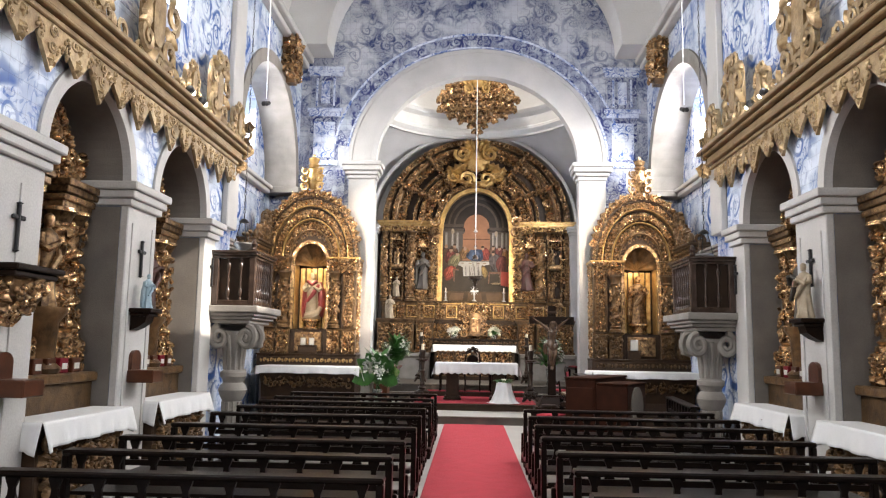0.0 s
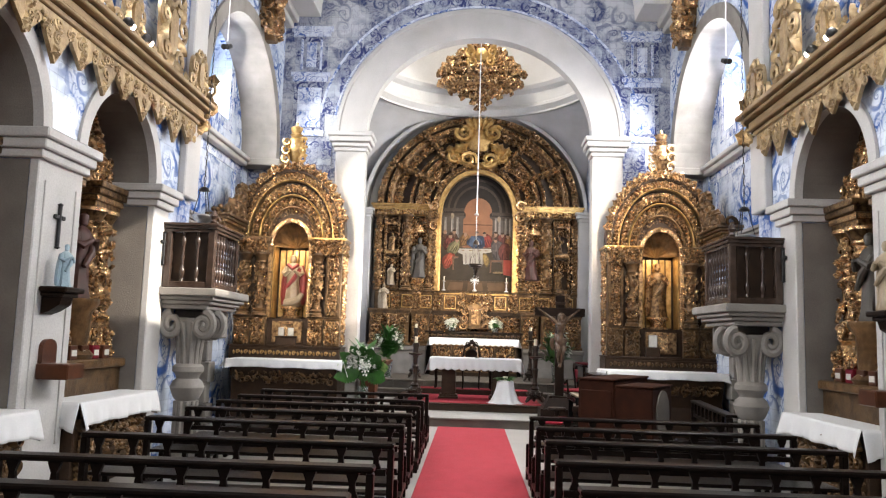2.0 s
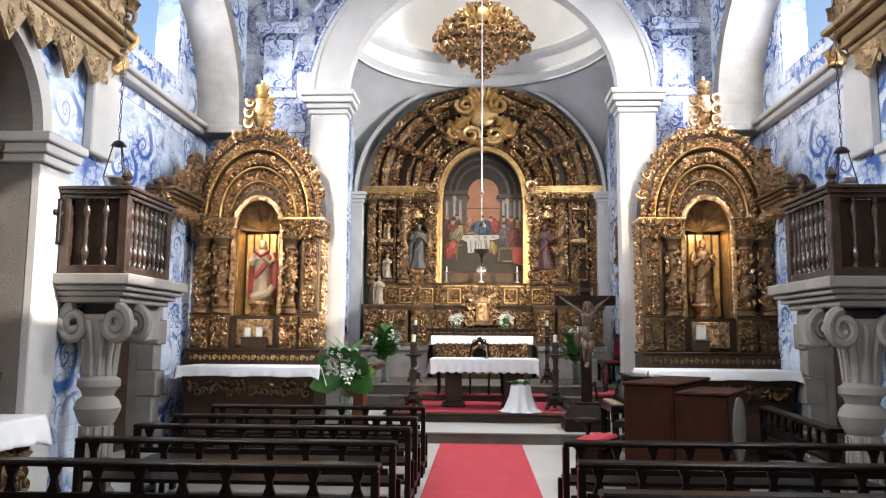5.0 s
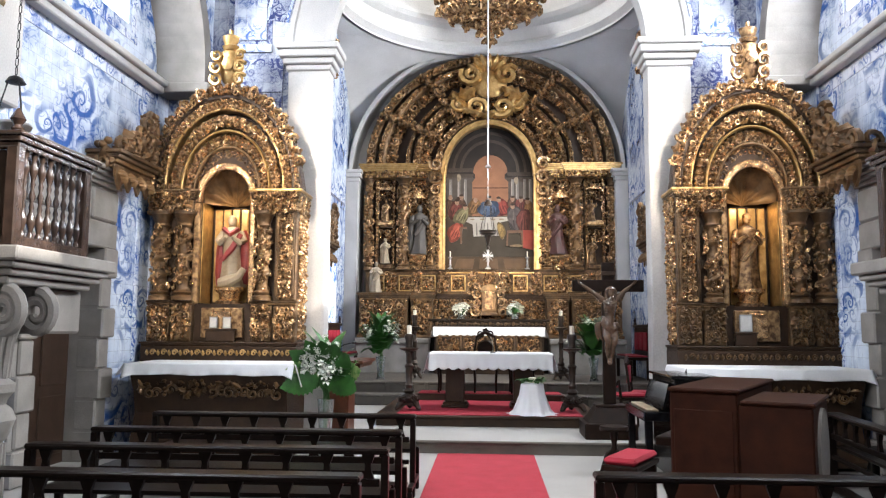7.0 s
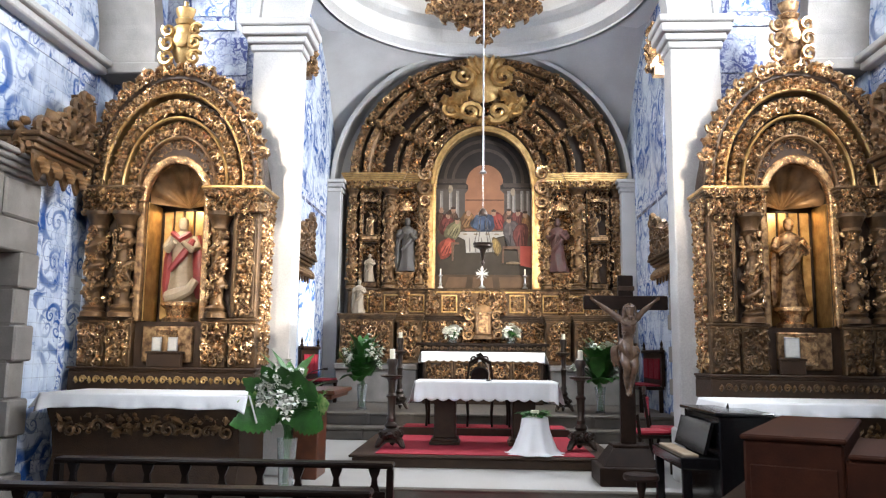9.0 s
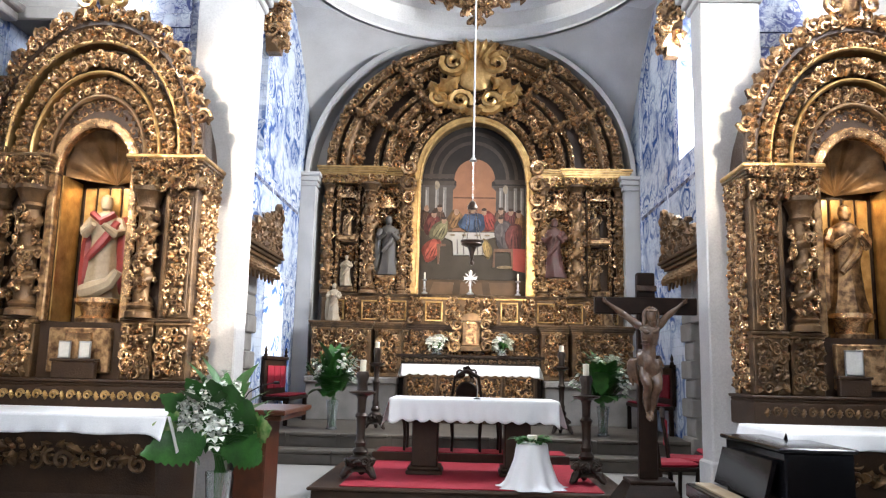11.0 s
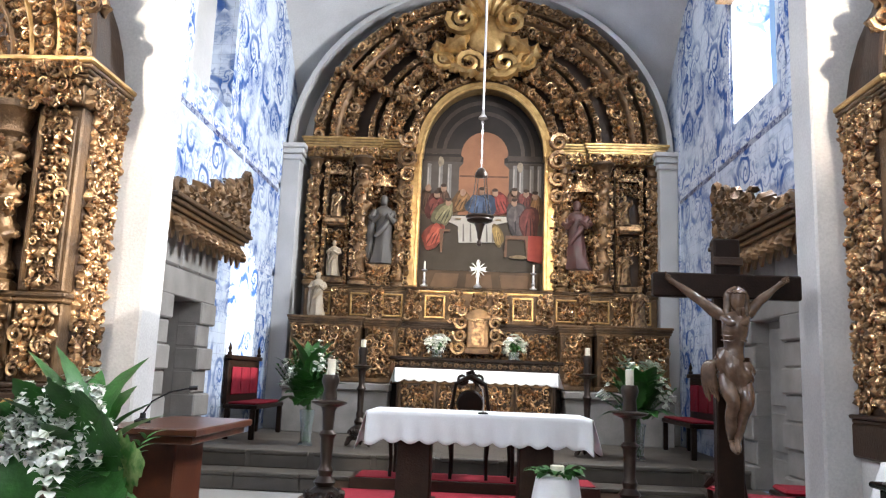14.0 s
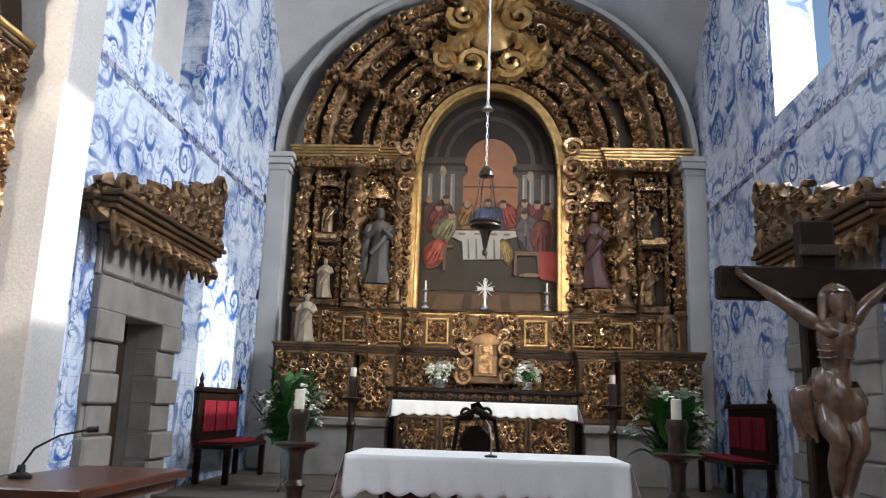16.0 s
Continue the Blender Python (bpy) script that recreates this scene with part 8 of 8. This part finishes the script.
g = Geo().lathe([(0.005, 0.0), (0.028, 0.015), (0.032, 0.045), (0.014, 0.075), (0.024, 0.10), (0.035, 0.17), (0.055, 0.24), (0.07, 0.27), (0.145, 0.295), (0.16, 0.31), (0.155, 0.33), (0.172, 0.35), (0.172, 0.365), (0.155, 0.365), (0.135, 0.33), (0.02, 0.31)], CX, 20.5, 3.05, 24)
g.make("bowl", BRONZE, t, smooth=True)

for x, y, z in ((-3.5, 11.6, 3.36), (3.52, 11.65, 3.28)):
    t = thing("pulpit_lamp", "hanging dark metal lamp on a chain above the pulpit", "lamp", (x, y, z))
    g = Geo()
    chain(g, x, y, z + 0.12, 7.72, 0.07)
    g.make("chain", IRON, t)
    g = Geo().tube([(x, y, 7.7), (x + (0.5 if x > 0 else -0.5), y, 7.78)], 0.012, 6)
    g.make("hook", IRON, t)
    g = Geo().lathe([(0.012, 0.12), (0.05, 0.10), (0.075, 0.06), (0.03, 0.05)], x, y, z, 12)
    g.make("cap", IRON, t, smooth=True)
    for i in range(3):
        a = radians(90 + 120 * i)
        g = Geo().tube([(x + 0.05 * math.cos(a), y + 0.05 * math.sin(a), z + 0.07), (x + 0.13 * math.cos(a), y + 0.13 * math.sin(a), z - 0.28)], 0.006, 5)
        g.make("rod", IRON, t)
    g = Geo().lathe([(0.02, -0.38), (0.1, -0.34), (0.14, -0.28), (0.13, -0.26), (0.05, -0.3)], x, y, z, 14)
    g.make("dish", SILVER, t, smooth=True)

for x, y, z in ((-2.9, 10.37, 4.93), (3.0, 10.7, 4.98)):
    t = thing("pendant_spot", "small black pendant spotlights on a white cord", "lamp", (x, y, z))
    g = Geo().tube([(x, y, z + 0.06), (x, y, 11.0)], 0.006, 5)
    g.make("cord", CLOTH, t)
    for d in (-0.05, 0.05):
        g = Geo().lathe([(0.012, 0), (0.028, 0.01), (0.035, 0.07), (0.02, 0.08)], 0, 0, 0, 10, pose(x + d, y, z, 115, 0, 30 if d < 0 else -30))
        g.make("spot", IRON, t, smooth=True)

# lamps on the galleries
for s in (-1, 1):
    for y in (9.3, 9.75):
        t = thing("gallery_spot", "small round white spotlight on the gallery cornice", "lamp", (s * 3.62, y, 4.68))
        g = Geo().lathe([(0.03, 0), (0.05, 0.02), (0.055, 0.08), (0.03, 0.1)], 0, 0, 0, 12, pose(s * 3.56, y, 4.72, 80, 0, 0))
        g.make("housing", IRON, t, smooth=True)
        g = Geo().lathe([(0.01, 0), (0.05, 0), (0.04, -0.03), (0.01, -0.045)], s * 3.56, y, 4.72, 12)
        g.make("bulb", LAMPGLOW, t, smooth=True)

# ---- stone door frames with gilded pelmets ----
DOORWOOD = material("brown_door_wood", (0.06, 0.034, 0.022), 0.4, second=(0.03, 0.017, 0.011), scale=6, fine=90, bump=0.15, spec=0.3)


def doorway(s, x, y0, y1, z0, z1, pel0, pel1, pz, open_door, wide=0.3):
    """A rusticated stone frame on a wall at x that faces -s, round an opening y0..y1, z0..z1, with its pelmet."""
    t = thing("door_frame", "grey rusticated stone door frame with blocks and cornice", "door frame", (x, (y0 + y1) / 2, z0))
    X = lambda a, b: sorted((x - s * a, x - s * b))
    for side, e in ((-1, y0), (1, y1)):
        n = 7
        for i in range(n):
            a, b = z0 + (z1 - z0) * i / n, z0 + (z1 - z0) * (i + 1) / n
            d = wide if i % 2 == 0 else wide - 0.08
            ya, yb = sorted((e - side * 0.014, e + side * d))
            g = Geo().box(*X(-0.2, 0.10 if i % 2 == 0 else 0.06), ya, yb, a + 0.004, b - 0.004, 0.018)
            g.make("jamb_block", STONE, t)
        ya, yb = sorted((e - side * 0.007, e + side * (wide - 0.01)))
        g = Geo().box(*X(-0.49, 0.03), ya, yb, z0, z1, 0.006)
        g.make("jamb", STONE, t)
    g = Geo().box(*X(-0.3, 0.08), y0 - wide + 0.02, y1 + wide - 0.02, z1 - 0.008, z1 + 0.3, 0.015)
    g.make("lintel", STONE, t)
    top = min(0.72, pz - z1 - 0.03)
    g = Geo().box(*X(0, 0.05), y0 - wide, y1 + wide, z1 + 0.3, z1 + top, 0.01)
    g.make("frieze", STONE, t)
    for i in range(3):
        w = (y1 - y0 + 2 * wide - 0.04) / 3
        g = Geo().box(*X(0.0, 0.085), y0 - wide + 0.02 + w * i + 0.015, y0 - wide + 0.02 + w * (i + 1) - 0.015, z1 + 0.315, z1 + top - 0.03, 0.02)
        g.make("frieze_block", STONE, t)
    g = Geo()
    for i in range(4):
        g.box(*X(0, 0.1 + 0.05 * i), y0 - wide - 0.02 - 0.04 * i, y1 + wide + 0.02 + 0.04 * i, z1 + top + 0.05 * i, z1 + top + 0.05 + 0.05 * i, 0.01)
    g.make("cornice", STONE, t)
    p = thing("gilded_pelmet", "gilded carved pelmet with scrolls over the doorway", "pelmet", (x, (pel0 + pel1) / 2, pz))
    g = Geo()
    for i in range(4):
        g.box(*X(0, 0.32 + 0.04 * i), pel0 - 0.03 * i, pel1 + 0.03 * i, pz + 0.05 * i, pz + 0.05 * i + 0.05, 0.01)
    g.make("board", DARKGOLD, p)
    n = max(4, round((pel1 - pel0) / 0.22))
    for i in range(n):
        m = pel0 + (pel1 - pel0) * (i + 0.5) / n
        g = Geo()
        g.prism([(m - 0.11, pz), (m + 0.11, pz), (m + 0.1, pz - 0.1), (m + 0.04, pz - 0.2), (m, pz - 0.25), (m - 0.04, pz - 0.2), (m - 0.1, pz - 0.1)], "x", *X(0.30, 0.33))
        sprig(g, (x - s * 0.33, m, pz - 0.1), (-s, 0, 0), (0, 0, 1), 0.2, 0, -1.57)
        g.make("drop", DARKGOLD, p)
    g = Geo()
    for i in range(n * 2):
        m = pel0 + (pel1 - pel0) * (i + 0.5) / (n * 2)
        hgt = 0.16 + 0.66 * ((i + 0.5) / (n * 2)) ** 1.4
        for q in range(max(1, int(hgt / 0.13))):
            sprig(g, (x - s * 0.3, m, pz + 0.26 + 0.13 * q), (-s, 0, 0), (0, 0, 1), 0.27, (1, 0, 1, 2)[(i + q) % 4])
    g.make("scroll_carving", DARKGOLD, p, smooth=True, recalc=False)
    g = Geo()
    for q in range(8):
        if q < 3:
            sprig(g, (x - s * 0.2, pel0 + 0.02, pz + 0.05 + 0.1 * q), (0, -1, 0), (0, 0, 1), 0.26)
        sprig(g, (x - s * (0.1 + 0.03 * q), pel1 - 0.02, pz + 0.05 + 0.1 * q), (0, -1, 0), (0, 0, 1), 0.26)
    g.make("end_carving", DARKGOLD, p, smooth=True, recalc=False)
    if open_door:
        d = thing("door", "dark wooden leaf closing off the stone frame", "door", (x + s * 0.3, (y0 + y1) / 2, z0))
        g = Geo().box(*X(-0.36, -0.30), y0 + 0.002, y1 - 0.002, z0, z1 - 0.002, 0.006)
        g.make("leaf", DOORWOOD, d)
        for q in range(3):
            for e in (0, 1):
                w = (y1 - y0) / 2
                g = Geo().box(*X(-0.30, -0.28), y0 + w * e + 0.08, y0 + w * e + w - 0.08, z0 + 0.12 + (z1 - z0 - 0.15) * q / 3, z0 + (z1 - z0 - 0.15) * (q + 1) / 3, 0.012)
                g.make("panel", DOORWOOD, d)
    else:
        d = thing("door", "grey panelled door set in the stone frame", "door", (x + s * 0.1, (y0 + y1) / 2, z0))
        g = Geo().box(*X(-0.2, -0.12), y0, y1, z0, z1, 0.006)
        g.make("leaf", STONE, d)
        for a, b in ((0.05, 0.2), (0.24, 0.46), (0.5, 0.95)):
            g = Geo().box(*X(-0.12, -0.08), y0 + 0.13, y1 - 0.13, z0 + (z1 - z0) * a, z0 + (z1 - z0) * b, 0.012)
            g.make("panel", STONE, d)


# leaf added here to keep light out of a dark open doorway
doorway(-1, CW0, 19.75, 20.65, 0.36, 2.28, 18.85, 21.25, 3.02, True, 0.5)
doorway(1, CW1, 19.75, 20.65, 0.36, 2.28, 18.65, 21.0, 3.02, False, 0.5)
doorway(-1, -RW, 13.6, 14.9, 0.0, 2.5, 14.55, 15.5, 3.4, True)
doorway(1, RW, 13.6, 14.9, 0.0, 2.5, 14.55, 15.5, 3.4, True)

# carved corbels high on the walls
for s in (-1, 1):
    for x, y, z in ((s * NW, 15.1, 6.85), (CW0 if s < 0 else CW1, 21.2, 6.6)):
        t = thing("gilded_bracket", "gilded carved bracket high on the wall", "bracket", (x, y, z))
        g = Geo()
        g.prism([(y - 0.35, z + 0.9), (y + 0.35, z + 0.9), (y + 0.28, z + 0.4), (y + 0.1, z), (y - 0.1, z), (y - 0.28, z + 0.4)], "x", *sorted((x, x - s * 0.22)))
        g.make("board", DARKGOLD, t)
        g = Geo()
        carve_panel(g, y - 0.28, y + 0.28, z + 0.1, z + 0.95, x - s * 0.22, 0.2, out=(-s, 0, 0))
        for q in range(10):
            sprig(g, (x - s * (0.04 + 0.3 * dice.random()), y - 0.32, z + 0.1 + 0.08 * q), (0, -1, 0), (0, 0, 1), 0.26)
        g.make("scroll_carving", GOLD, t, smooth=True, recalc=False)

# printed cards on the side altars, on small dark stands
def card(x, w, h, base, label):
    t = thing("framed_card", label, "card", (x, 15.95, base))
    Geo().box(x - w, x + w, 15.955, 15.97, base + 0.002, base + h, 0.004).make("frame", SILVER, t)
    Geo().box(x - w + 0.013, x + w - 0.013, 15.951, 15.9545, base + 0.016, base + h - 0.014).make("sheet", PARCHMENT, t)


for x, w in ((-3.37, 0.19), (3.36, 0.13)):
    t = thing("card_stand", "small dark wooden stand on the side altar", "stand", (x, 15.98, 1.372))
    Geo().box(x - w, x + w, 15.945, 16.02, 1.372, 1.52, 0.008).make("box", SHADEWOOD, t)
    Geo().box(x - w - 0.015, x + w + 0.015, 15.935, 16.03, 1.521, 1.545, 0.006).make("top", SHADEWOOD, t)
for x in (-3.46, -3.28):
    card(x, 0.055, 0.155, 1.545, "small white framed card leaning on the side altar")
card(3.36, 0.08, 0.22, 1.545, "white framed card leaning on the side altar")
